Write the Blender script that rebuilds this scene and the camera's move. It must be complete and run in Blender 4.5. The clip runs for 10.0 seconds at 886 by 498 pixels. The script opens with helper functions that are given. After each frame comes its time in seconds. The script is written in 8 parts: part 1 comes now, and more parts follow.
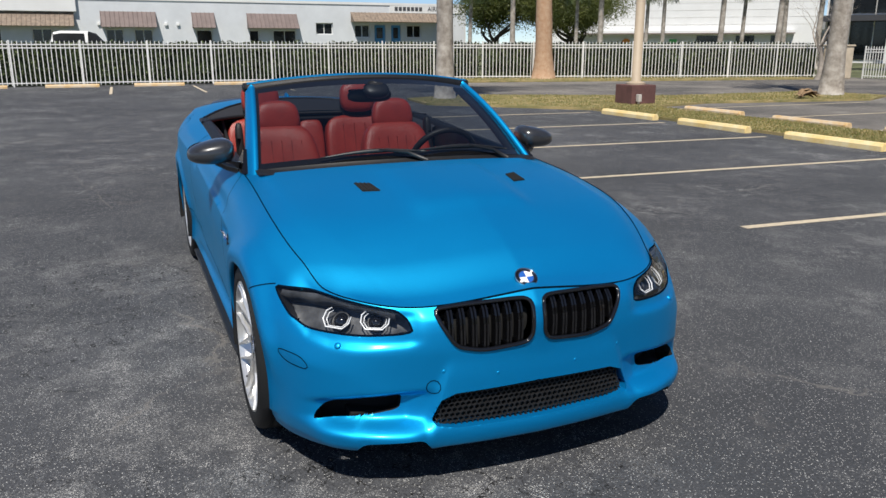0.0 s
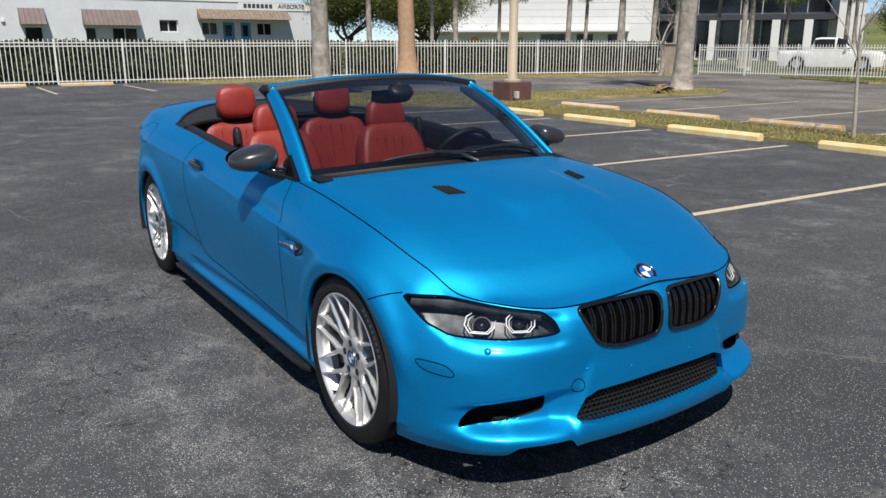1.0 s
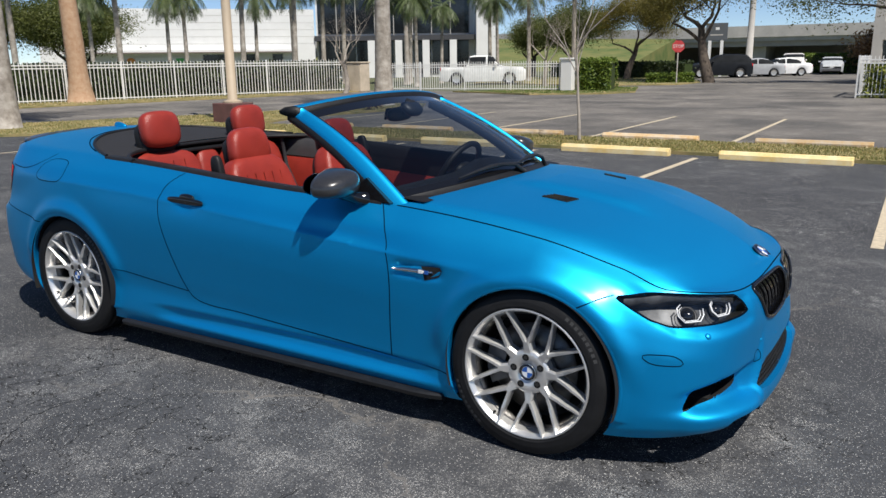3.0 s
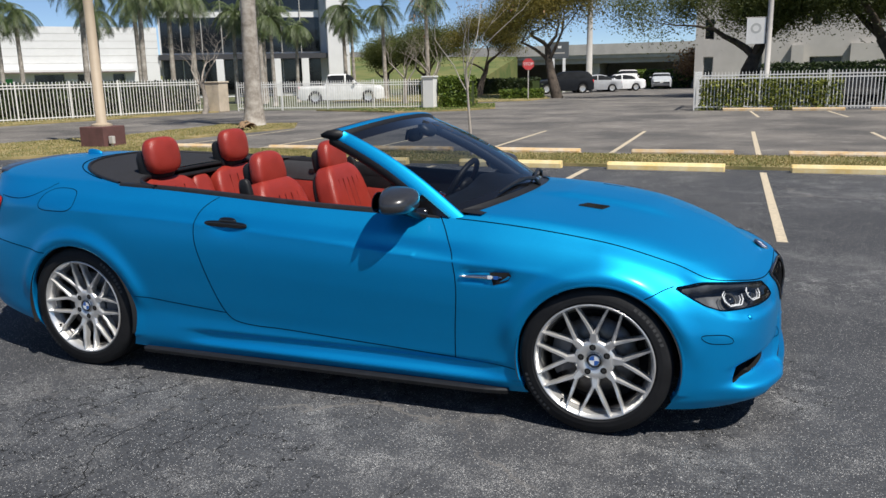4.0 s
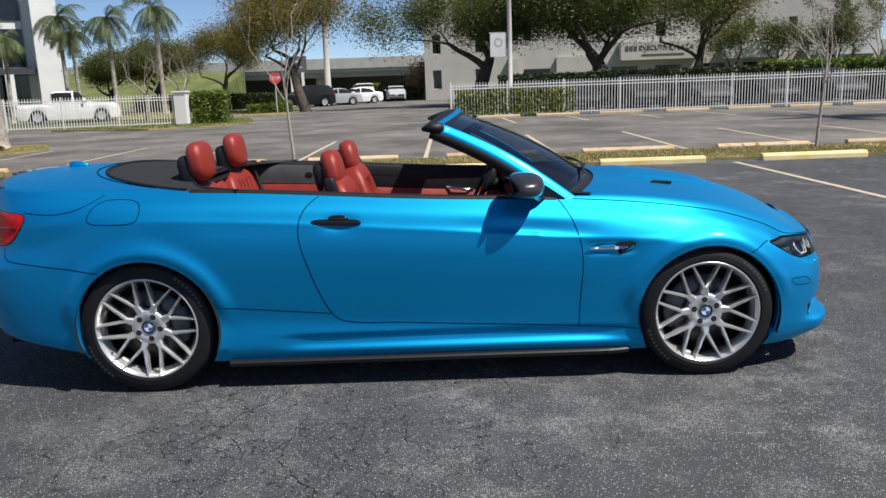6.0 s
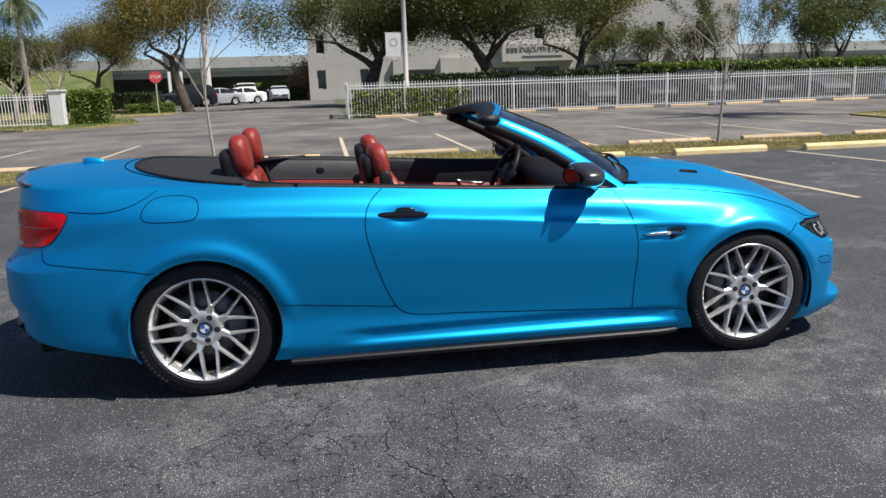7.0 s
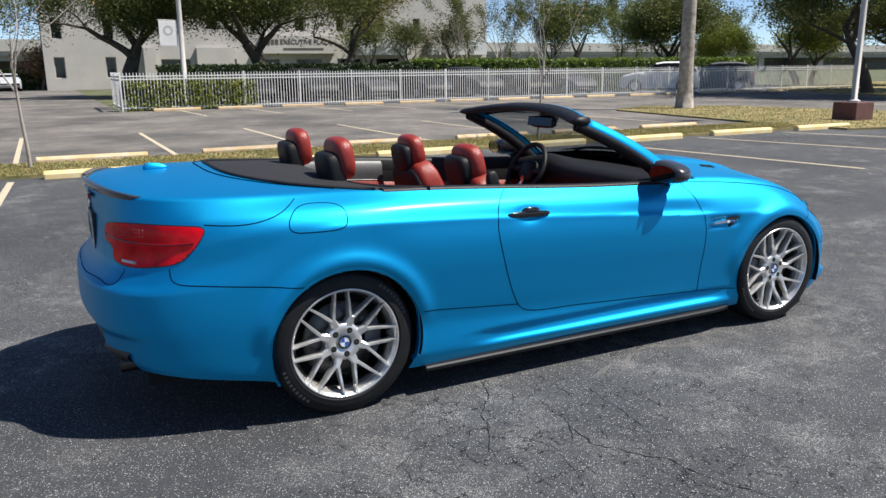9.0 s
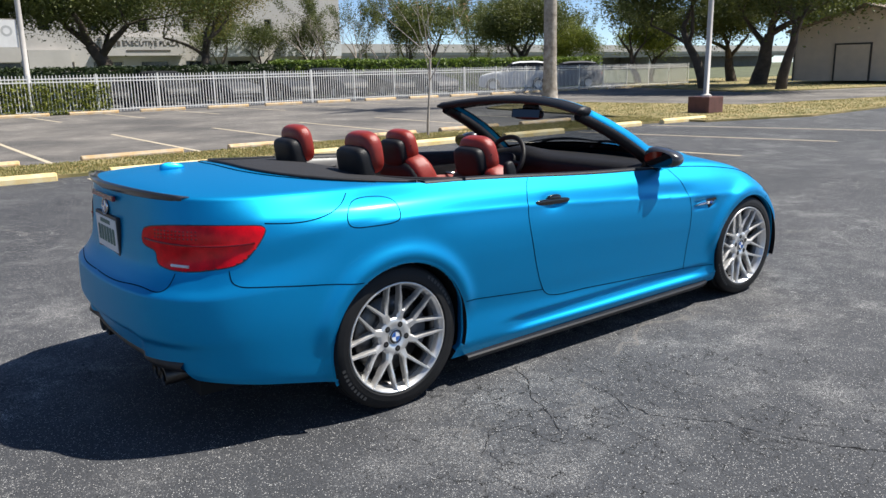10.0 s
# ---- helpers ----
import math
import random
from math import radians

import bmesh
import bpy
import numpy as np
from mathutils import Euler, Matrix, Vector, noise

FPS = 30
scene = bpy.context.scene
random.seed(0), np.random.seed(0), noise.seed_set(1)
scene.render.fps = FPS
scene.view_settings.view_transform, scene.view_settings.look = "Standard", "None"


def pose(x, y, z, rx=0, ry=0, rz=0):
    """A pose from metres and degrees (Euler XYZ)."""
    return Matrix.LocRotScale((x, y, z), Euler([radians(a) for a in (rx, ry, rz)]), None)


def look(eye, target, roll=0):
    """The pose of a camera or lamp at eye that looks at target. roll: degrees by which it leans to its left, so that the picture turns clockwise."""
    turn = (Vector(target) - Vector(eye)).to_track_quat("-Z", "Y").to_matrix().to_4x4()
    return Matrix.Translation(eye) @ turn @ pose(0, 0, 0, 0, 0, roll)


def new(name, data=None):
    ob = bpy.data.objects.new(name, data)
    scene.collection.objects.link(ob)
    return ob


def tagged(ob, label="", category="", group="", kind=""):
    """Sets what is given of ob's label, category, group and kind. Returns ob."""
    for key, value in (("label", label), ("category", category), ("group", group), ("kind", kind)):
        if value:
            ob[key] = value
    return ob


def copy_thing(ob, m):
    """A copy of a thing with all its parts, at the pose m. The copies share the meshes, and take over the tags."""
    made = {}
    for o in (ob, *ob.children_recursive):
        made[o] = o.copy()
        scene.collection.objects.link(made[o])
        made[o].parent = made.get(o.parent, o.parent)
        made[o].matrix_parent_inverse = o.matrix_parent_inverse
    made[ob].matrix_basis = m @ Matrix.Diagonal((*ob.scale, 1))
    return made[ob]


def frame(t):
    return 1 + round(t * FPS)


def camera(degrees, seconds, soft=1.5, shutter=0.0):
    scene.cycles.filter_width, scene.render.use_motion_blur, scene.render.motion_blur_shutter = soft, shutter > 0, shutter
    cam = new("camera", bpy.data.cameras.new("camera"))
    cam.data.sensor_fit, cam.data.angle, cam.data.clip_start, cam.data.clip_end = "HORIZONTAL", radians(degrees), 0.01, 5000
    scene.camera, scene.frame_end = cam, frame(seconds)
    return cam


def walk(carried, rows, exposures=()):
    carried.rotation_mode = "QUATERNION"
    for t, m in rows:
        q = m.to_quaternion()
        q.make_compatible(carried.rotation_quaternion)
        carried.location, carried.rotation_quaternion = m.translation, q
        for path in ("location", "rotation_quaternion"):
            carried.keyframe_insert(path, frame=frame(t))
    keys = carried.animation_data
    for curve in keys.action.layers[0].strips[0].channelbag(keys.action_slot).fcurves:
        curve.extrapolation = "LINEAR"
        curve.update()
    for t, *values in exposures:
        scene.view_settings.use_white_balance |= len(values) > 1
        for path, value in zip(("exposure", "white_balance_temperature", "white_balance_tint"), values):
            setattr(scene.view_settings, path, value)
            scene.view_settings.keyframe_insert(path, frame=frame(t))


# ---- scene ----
cam = camera(59.5, 10.0)
PATH = [
    (0, (4.297, -1.235, 1.459), (2.507, -0.502, 0.953), 0.0),
    (0.5, (4.096, -1.669, 1.456), (2.383, -0.772, 0.947), -0.1),
    (1, (3.84, -2.059, 1.47), (2.228, -0.991, 0.959), -0.0),
    (1.5, (3.575, -2.42, 1.457), (2.082, -1.19, 0.948), -0.1),
    (2, (3.237, -2.691, 1.449), (1.886, -1.304, 0.948), -0.2),
    (2.5, (2.891, -2.994, 1.437), (1.702, -1.462, 0.948), -0.5),
    (2.7, (2.757, -3.122, 1.449), (1.635, -1.538, 0.968), -0.6),
    (3.8, (2.001, -3.848, 1.476), (1.245, -2.049, 1.036), -1.1),
    (4, (1.883, -3.966, 1.51), (1.195, -2.139, 1.077), -1.2),
    (4.5, (1.507, -4.15, 1.491), (0.983, -2.267, 1.067), -1.4),
    (5, (1.07, -4.304, 1.485), (0.715, -2.381, 1.066), -1.6),
    (5.5, (0.608, -4.465, 1.49), (0.424, -2.517, 1.075), -1.8),
    (5.7, (0.423, -4.495, 1.467), (0.305, -2.542, 1.052), -1.9),
    (6.8, (-0.593, -4.55, 1.457), (-0.372, -2.606, 1.04), -2.0),
    (7, (-0.758, -4.509, 1.451), (-0.475, -2.575, 1.027), -1.8),
    (7.5, (-1.179, -4.382, 1.483), (-0.754, -2.477, 1.048), -1.4),
    (8, (-1.661, -4.313, 1.489), (-1.091, -2.448, 1.045), -0.9),
    (8.5, (-2.085, -4.179, 1.5), (-1.362, -2.37, 1.048), -0.6),
    (9, (-2.479, -4.005, 1.532), (-1.599, -2.268, 1.078), -0.6),
    (9.5, (-2.891, -3.835, 1.53), (-1.852, -2.188, 1.075), -0.8),
    (10, (-3.219, -3.583, 1.501), (-2.029, -2.042, 1.045), -1.1),
]
walk(cam, [(t, look(eye, target, roll)) for t, eye, target, roll in PATH], [(0, 0.30), (2.5, 0.33), (5.5, 0.40), (7.5, 0.48), (8.5, 0.59), (10, 0.80)])

# ---- light ----
SUN = Vector((0.51, -0.29, 0.89)).normalized()
world = bpy.data.worlds.new("sky")
scene.world = world
world.use_nodes = True
wn = world.node_tree.nodes
sky = wn.new("ShaderNodeTexSky")
sky.sky_type, sky.sun_disc = "NISHITA", False
sky.sun_elevation = math.asin(SUN.z)
sky.sun_rotation = math.atan2(SUN.x, SUN.y)
sky.air_density, sky.dust_density, sky.ozone_density = 0.75, 0.0, 3.0
sky.altitude = 2500
wn["Background"].inputs["Strength"].default_value = 0.085
world.node_tree.links.new(sky.outputs[0], wn["Background"].inputs["Color"])
sun_lamp = bpy.data.lights.new("sun", "SUN")
sun_lamp.energy, sun_lamp.angle, sun_lamp.color = 4.6, radians(0.55), (1.0, 0.955, 0.88)
sun_ob = new("sun", sun_lamp)
sun_ob.matrix_world = look((40 * SUN.x, 40 * SUN.y, 40 * SUN.z), (0, 0, 0))


# ---- materials ----
def mat(name, color, rough=0.6, metal=0.0, var=0.0, scale=8.0, bump=0.0, bscale=60.0, var2=None, spec=0.5, coat=0.0, random_tint=0.0, coord="Object"):
    """Principled surface with colour variation at two scales and a fine relief."""
    m = bpy.data.materials.new(name)
    m.use_nodes = True
    nt = m.node_tree
    b = nt.nodes["Principled BSDF"]
    b.inputs["Base Color"].default_value = (*color, 1)
    b.inputs["Roughness"].default_value = rough
    b.inputs["Metallic"].default_value = metal
    b.inputs["Specular IOR Level"].default_value = spec
    b.inputs["Coat Weight"].default_value = coat
    tc = nt.nodes.new("ShaderNodeTexCoord")
    out = None
    if var > 0:
        n1 = nt.nodes.new("ShaderNodeTexNoise")
        n1.inputs["Scale"].default_value = scale
        n1.inputs["Detail"].default_value = 6
        n1.inputs["Roughness"].default_value = 0.65
        nt.links.new(tc.outputs[coord], n1.inputs["Vector"])
        ramp = nt.nodes.new("ShaderNodeValToRGB")
        c2 = var2 if var2 else tuple(min(1, c * (1 + var)) for c in color)
        c1 = color if var2 else tuple(c * (1 - var) for c in color)
        ramp.color_ramp.elements[0].position, ramp.color_ramp.elements[1].position = 0.35, 0.68
        ramp.color_ramp.elements[0].color, ramp.color_ramp.elements[1].color = (*c1, 1), (*c2, 1)
        nt.links.new(n1.outputs["Fac"], ramp.inputs["Fac"])
        out = ramp.outputs["Color"]
        mr = nt.nodes.new("ShaderNodeMapRange")
        mr.inputs["To Min"].default_value, mr.inputs["To Max"].default_value = max(0.02, rough * 0.85), min(1, rough * 1.15)
        nt.links.new(n1.outputs["Fac"], mr.inputs["Value"])
        nt.links.new(mr.outputs["Result"], b.inputs["Roughness"])
    if random_tint > 0:
        oi = nt.nodes.new("ShaderNodeObjectInfo")
        hsv = nt.nodes.new("ShaderNodeHueSaturation")
        mr2 = nt.nodes.new("ShaderNodeMapRange")
        mr2.inputs["To Min"].default_value, mr2.inputs["To Max"].default_value = 1 - random_tint, 1 + random_tint
        nt.links.new(oi.outputs["Random"], mr2.inputs["Value"])
        nt.links.new(mr2.outputs["Result"], hsv.inputs["Value"])
        if out:
            nt.links.new(out, hsv.inputs["Color"])
        else:
            hsv.inputs["Color"].default_value = (*color, 1)
        out = hsv.outputs["Color"]
    if out:
        nt.links.new(out, b.inputs["Base Color"])
    if bump > 0:
        n2 = nt.nodes.new("ShaderNodeTexNoise")
        n2.inputs["Scale"].default_value = bscale
        n2.inputs["Detail"].default_value = 5
        nt.links.new(tc.outputs[coord], n2.inputs["Vector"])
        bp = nt.nodes.new("ShaderNodeBump")
        bp.inputs["Strength"].default_value, bp.inputs["Distance"].default_value = bump, 0.01
        nt.links.new(n2.outputs["Fac"], bp.inputs["Height"])
        nt.links.new(bp.outputs["Normal"], b.inputs["Normal"])
    return m


def glass(name, tint=(1, 1, 1), rough=0.0, ior=1.45, mix=0.9):
    """Thin clear pane: mostly see-through with a mirror sheen."""
    m = bpy.data.materials.new(name)
    m.use_nodes = True
    nt = m.node_tree
    nt.nodes.remove(nt.nodes["Principled BSDF"])
    tr, gl, mx = nt.nodes.new("ShaderNodeBsdfTransparent"), nt.nodes.new("ShaderNodeBsdfGlossy"), nt.nodes.new("ShaderNodeMixShader")
    lw, pw, fr = nt.nodes.new("ShaderNodeLayerWeight"), nt.nodes.new("ShaderNodeMath"), nt.nodes.new("ShaderNodeMath")
    pw.operation, fr.operation = "POWER", "MULTIPLY_ADD"
    lw.inputs["Blend"].default_value = 0.5
    pw.inputs[1].default_value, fr.inputs[1].default_value, fr.inputs[2].default_value = 4.0, 0.75, ((ior - 1) / (ior + 1)) ** 2 * 1.6
    nt.links.new(lw.outputs["Facing"], pw.inputs[0])
    nt.links.new(pw.outputs[0], fr.inputs[0])
    tr.inputs["Color"].default_value = (*tint, 1)
    gl.inputs["Roughness"].default_value = rough
    nt.links.new(fr.outputs[0], mx.inputs[0])
    nt.links.new(tr.outputs[0], mx.inputs[1])
    nt.links.new(gl.outputs[0], mx.inputs[2])
    nt.links.new(mx.outputs[0], nt.nodes["Material Output"].inputs["Surface"])
    return m


def asphalt(name, dark, light, speck, worn=0.5, crack=True):
    m = bpy.data.materials.new(name)
    m.use_nodes = True
    nt = m.node_tree
    N, L = nt.nodes, nt.links
    b = N["Principled BSDF"]
    tc = N.new("ShaderNodeTexCoord")

    def noise_tex(scale, detail=4, rough=0.6):
        n = N.new("ShaderNodeTexNoise")
        n.inputs["Scale"].default_value, n.inputs["Detail"].default_value, n.inputs["Roughness"].default_value = scale, detail, rough
        L.new(tc.outputs["Object"], n.inputs["Vector"])
        return n

    def ramp(sock, p0, p1, c0=(0, 0, 0), c1=(1, 1, 1)):
        r = N.new("ShaderNodeValToRGB")
        r.color_ramp.elements[0].position, r.color_ramp.elements[1].position = p0, p1
        r.color_ramp.elements[0].color, r.color_ramp.elements[1].color = (*c0, 1), (*c1, 1)
        L.new(sock, r.inputs["Fac"])
        return r.outputs["Color"]

    def mix(fac, a, c, kind="MIX"):
        x = N.new("ShaderNodeMix")
        x.data_type, x.blend_type = "RGBA", kind
        for sock, v in ((x.inputs[0], fac), (x.inputs[6], a), (x.inputs[7], c)):
            if isinstance(v, (int, float)):
                sock.default_value = v
            elif isinstance(v, tuple):
                sock.default_value = (*v, 1)
            else:
                L.new(v, sock)
        return x.outputs[2]

    big = noise_tex(0.35, 5, 0.6)
    mid = noise_tex(1.9, 6, 0.7)
    base = mix(ramp(big.outputs["Fac"], 0.38, 0.66), dark, light)
    wear = 0.0
    for cx, cy, size in ((1.17, -1.39, 0.30), (0.75, -1.15, 0.16), (0.15, -1.62, 0.22), (-1.05, -1.06, 0.28), (2.55, -0.75, 0.40)):
        away = N.new("ShaderNodeVectorMath")
        away.operation = "DISTANCE"
        away.inputs[1].default_value = (cx, cy, 0)
        L.new(tc.outputs["Object"], away.inputs[0])
        spot = ramp(away.outputs["Value"], size * 0.25, size, (1, 1, 1), (0, 0, 0))
        wear = spot if isinstance(wear, float) else mix(1.0, wear, spot, "LIGHTEN")
    wear = mix(1.0, wear, ramp(noise_tex(11.0, 5, 0.75).outputs["Fac"], 0.44, 0.60), "MULTIPLY")
    patch = mix(1.0, ramp(mid.outputs["Fac"], 0.50, 0.64), ramp(big.outputs["Fac"], 0.40, 0.60), "MULTIPLY")
    # aggregate stones showing through the worn binder
    vor = N.new("ShaderNodeTexVoronoi")
    vor.inputs["Scale"].default_value = 210
    L.new(tc.outputs["Object"], vor.inputs["Vector"])
    sep = N.new("ShaderNodeSeparateColor")
    L.new(vor.outputs["Color"], sep.inputs[0])
    stone = ramp(sep.outputs[0], 0.88, 0.95)
    stone_many = ramp(sep.outputs[1], 0.40, 0.70)
    stones = mix(patch, stone, stone_many)
    stones = mix(wear if crack else 0.0, stones, stone_many)
    grit = N.new("ShaderNodeTexVoronoi")
    grit.inputs["Scale"].default_value = 330
    L.new(tc.outputs["Object"], grit.inputs["Vector"])
    gsep = N.new("ShaderNodeSeparateColor")
    L.new(grit.outputs["Color"], gsep.inputs[0])
    cluster = mix(1.0, ramp(noise_tex(9.0, 5, 0.75).outputs["Fac"], 0.50, 0.64), ramp(noise_tex(0.8, 3, 0.6).outputs["Fac"], 0.50, 0.62), "MULTIPLY")
    bits = mix(1.0, ramp(gsep.outputs[0], 0.80, 0.86), cluster, "MULTIPLY")
    near_core = ramp(vor.outputs["Distance"], 0.30, 0.62, (1, 1, 1), (0, 0, 0))
    stones = mix(1.0, stones, near_core, "MULTIPLY")
    col = mix(stones, base, speck)
    col = mix(bits, col, tuple(c * 1.15 for c in speck))
    col = mix(mix(1.0, patch, (worn, worn, worn), "MULTIPLY"), col, speck)
    fine = noise_tex(90, 4, 0.7)
    col = mix(0.55, col, ramp(fine.outputs["Fac"], 0.30, 0.70, (0.1, 0.1, 0.1), (1.95, 1.95, 1.95)), "MULTIPLY")
    if crack:
        warp = noise_tex(2.2, 5, 0.7)
        add = N.new("ShaderNodeMix")
        add.data_type, add.blend_type = "RGBA", "ADD"
        add.inputs[0].default_value = 0.45
        L.new(tc.outputs["Object"], add.inputs[6])
        L.new(warp.outputs["Color"], add.inputs[7])
        for scale, wide, amount in ((0.42, 0.006, 1.0), (6.5, 0.020, 1.0)):
            ed = N.new("ShaderNodeTexVoronoi")
            ed.feature = "DISTANCE_TO_EDGE"
            ed.inputs["Scale"].default_value = scale
            L.new(add.outputs[2], ed.inputs["Vector"])
            line = ramp(ed.outputs["Distance"], wide * 0.4, wide, (1, 1, 1), (0, 0, 0))
            where = noise_tex(0.5 if scale < 1 else 0.75, 4)
            spot = ramp(where.outputs["Fac"], 0.5, 0.62)
            if scale > 1:
                far = N.new("ShaderNodeVectorMath")
                far.operation = "DISTANCE"
                far.inputs[1].default_value = (-0.75, -1.85, 0)
                L.new(tc.outputs["Object"], far.inputs[0])
                near = N.new("ShaderNodeMapRange")
                near.inputs["From Min"].default_value, near.inputs["From Max"].default_value = 0.0, 4.0
                L.new(far.outputs["Value"], near.inputs["Value"])
                spot = mix(1.0, spot, ramp(near.outputs["Result"], 0.22, 0.46, (1.0, 1.0, 1.0), (0.0, 0.0, 0.0)), "ADD")
                spot = mix(1.0, spot, ramp(noise_tex(2.6, 5, 0.7).outputs["Fac"], 0.36, 0.50), "MULTIPLY")
            line = mix(1.0, line, spot, "MULTIPLY")
            tone = (0.16, 0.15, 0.14) if scale < 1 else (0.006, 0.006, 0.006)
            col = mix(mix(1.0, line, (amount, amount, amount), "MULTIPLY"), col, tone)
    L.new(col, b.inputs["Base Color"])
    b.inputs["Roughness"].default_value = 0.82
    b.inputs["Specular IOR Level"].default_value = 0.35
    bp = N.new("ShaderNodeBump")
    bp.inputs["Strength"].default_value, bp.inputs["Distance"].default_value = 0.55, 0.006
    L.new(vor.outputs["Distance"], bp.inputs["Height"])
    L.new(bp.outputs["Normal"], b.inputs["Normal"])
    return m


def leafy(name, c1, c2, trans=0.25, clumps=0.0, skew=1.0):
    """Leaves tinted leaf by leaf and clump by clump, letting some light through."""
    m = bpy.data.materials.new(name)
    m.use_nodes = True
    nt = m.node_tree
    b = nt.nodes["Principled BSDF"]
    g = nt.nodes.new("ShaderNodeNewGeometry")
    r = nt.nodes.new("ShaderNodeValToRGB")
    r.color_ramp.elements[0].color, r.color_ramp.elements[1].color = (*c1, 1), (*c2, 1)
    pw = nt.nodes.new("ShaderNodeMath")
    pw.operation = "POWER"
    pw.inputs[1].default_value = skew
    nt.links.new(g.outputs["Random Per Island"], pw.inputs[0])
    fac = pw.outputs[0]
    if clumps > 0:
        tc, n = nt.nodes.new("ShaderNodeTexCoord"), nt.nodes.new("ShaderNodeTexNoise")
        n.inputs["Scale"].default_value, n.inputs["Detail"].default_value = 0.9, 3
        nt.links.new(tc.outputs["Object"], n.inputs["Vector"])
        mr = nt.nodes.new("ShaderNodeMapRange")
        mr.inputs["From Min"].default_value, mr.inputs["From Max"].default_value = 0.32, 0.68
        nt.links.new(n.outputs["Fac"], mr.inputs["Value"])
        mx = nt.nodes.new("ShaderNodeMix")
        mx.inputs[0].default_value = clumps
        nt.links.new(fac, mx.inputs[2])
        nt.links.new(mr.outputs["Result"], mx.inputs[3])
        fac = mx.outputs[0]
    nt.links.new(fac, r.inputs["Fac"])
    nt.links.new(r.outputs["Color"], b.inputs["Base Color"])
    b.inputs["Roughness"].default_value = 0.5
    t = nt.nodes.new("ShaderNodeBsdfTranslucent")
    nt.links.new(r.outputs["Color"], t.inputs["Color"])
    mx = nt.nodes.new("ShaderNodeMixShader")
    mx.inputs[0].default_value = trans
    nt.links.new(b.outputs[0], mx.inputs[1])
    nt.links.new(t.outputs[0], mx.inputs[2])
    nt.links.new(mx.outputs[0], nt.nodes["Material Output"].inputs["Surface"])
    return m


M_ASPH = asphalt("asphalt_sealed", (0.043, 0.045, 0.050), (0.068, 0.070, 0.076), (0.52, 0.51, 0.49), 0.045)
M_ASPH2 = asphalt("asphalt_old", (0.090, 0.085, 0.080), (0.200, 0.182, 0.162), (0.32, 0.30, 0.27), 0.40, crack=False)
M_EARTH = mat("earth", (0.10, 0.11, 0.05), 0.95, var=0.5, scale=0.4, bump=0.4, bscale=8)
M_TURF = mat("turf", (0.15, 0.145, 0.05), 0.95, var=0.2, scale=1.6, bump=0.6, bscale=40, var2=(0.40, 0.30, 0.14))
M_BLADE = leafy("grass_blades", (0.14, 0.17, 0.04), (0.46, 0.37, 0.17), 0.3)
M_BLADE_GREEN = leafy("green_grass", (0.06, 0.13, 0.02), (0.16, 0.22, 0.05), 0.3)
M_YELLOW = mat("yellow_paint", (0.78, 0.55, 0.20), 0.75, var=0.2, scale=5, bump=0.3, bscale=50, var2=(0.83, 0.70, 0.42), random_tint=0.1)
M_YELLOW_OLD = mat("faded_yellow_paint", (0.60, 0.38, 0.16), 0.85, var=0.2, scale=6, bump=0.4, bscale=40, var2=(0.62, 0.54, 0.42), random_tint=0.15)
M_LINE = mat("line_paint", (0.64, 0.54, 0.38), 0.85, var=0.2, scale=22, var2=(0.40, 0.34, 0.26), bump=0.3, bscale=120)
M_FENCE = mat("white_fence_paint", (0.73, 0.72, 0.69), 0.5, var=0.06, scale=3, bump=0.05, bscale=50)
M_WALL = mat("pale_render", (0.60, 0.62, 0.64), 0.85, var=0.06, scale=0.8, bump=0.15, bscale=30)
M_WALL_WHITE = mat("white_wall", (0.70, 0.70, 0.69), 0.8, var=0.05, scale=0.6, bump=0.12, bscale=25)
M_STUCCO = mat("cream_stucco", (0.48, 0.455, 0.42), 0.9, var=0.08, scale=0.5, bump=0.2, bscale=20)
M_DARKGLASS = mat("dark_window", (0.012, 0.014, 0.017), 0.08, var=0.3, scale=0.7)
M_AWNING = mat("brown_awning", (0.17, 0.13, 0.12), 0.7, var=0.15, scale=2, bump=0.2, bscale=15)
M_ROOFTILE = mat("brown_tile", (0.22, 0.17, 0.13), 0.8, var=0.3, scale=5, bump=0.4, bscale=12)
M_BLUEDOOR = mat("blue_door", (0.06, 0.25, 0.48), 0.5, var=0.1, scale=2)
M_CONC = mat("concrete", (0.44, 0.42, 0.39), 0.9, var=0.12, scale=0.7, bump=0.2, bscale=20)
M_TAN = mat("tan_block", (0.50, 0.42, 0.32), 0.9, var=0.15, scale=2, bump=0.3, bscale=20)
M_PALMBARK = mat("palm_bark", (0.20, 0.17, 0.14), 0.95, var=0.35, scale=4, bump=0.8, bscale=11, var2=(0.46, 0.42, 0.37))
M_PALMBARK2 = mat("orange_palm_bark", (0.36, 0.21, 0.12), 0.95, var=0.35, scale=6, bump=0.8, bscale=12, var2=(0.46, 0.32, 0.21))
M_BARK = mat("dark_bark", (0.075, 0.058, 0.045), 0.95, var=0.4, scale=4, bump=0.7, bscale=15)
M_BARK_GREY = mat("grey_bark", (0.30, 0.26, 0.22), 0.95, var=0.3, scale=5, bump=0.6, bscale=18)
M_POLE = mat("tan_pole", (0.40, 0.32, 0.23), 0.6, var=0.08, scale=2)
M_POLEGREY = mat("grey_pole", (0.50, 0.47, 0.43), 0.6, var=0.1, scale=2)
M_BASEBOX = mat("maroon_block", (0.12, 0.055, 0.05), 0.85, var=0.2, scale=4, bump=0.3, bscale=30)
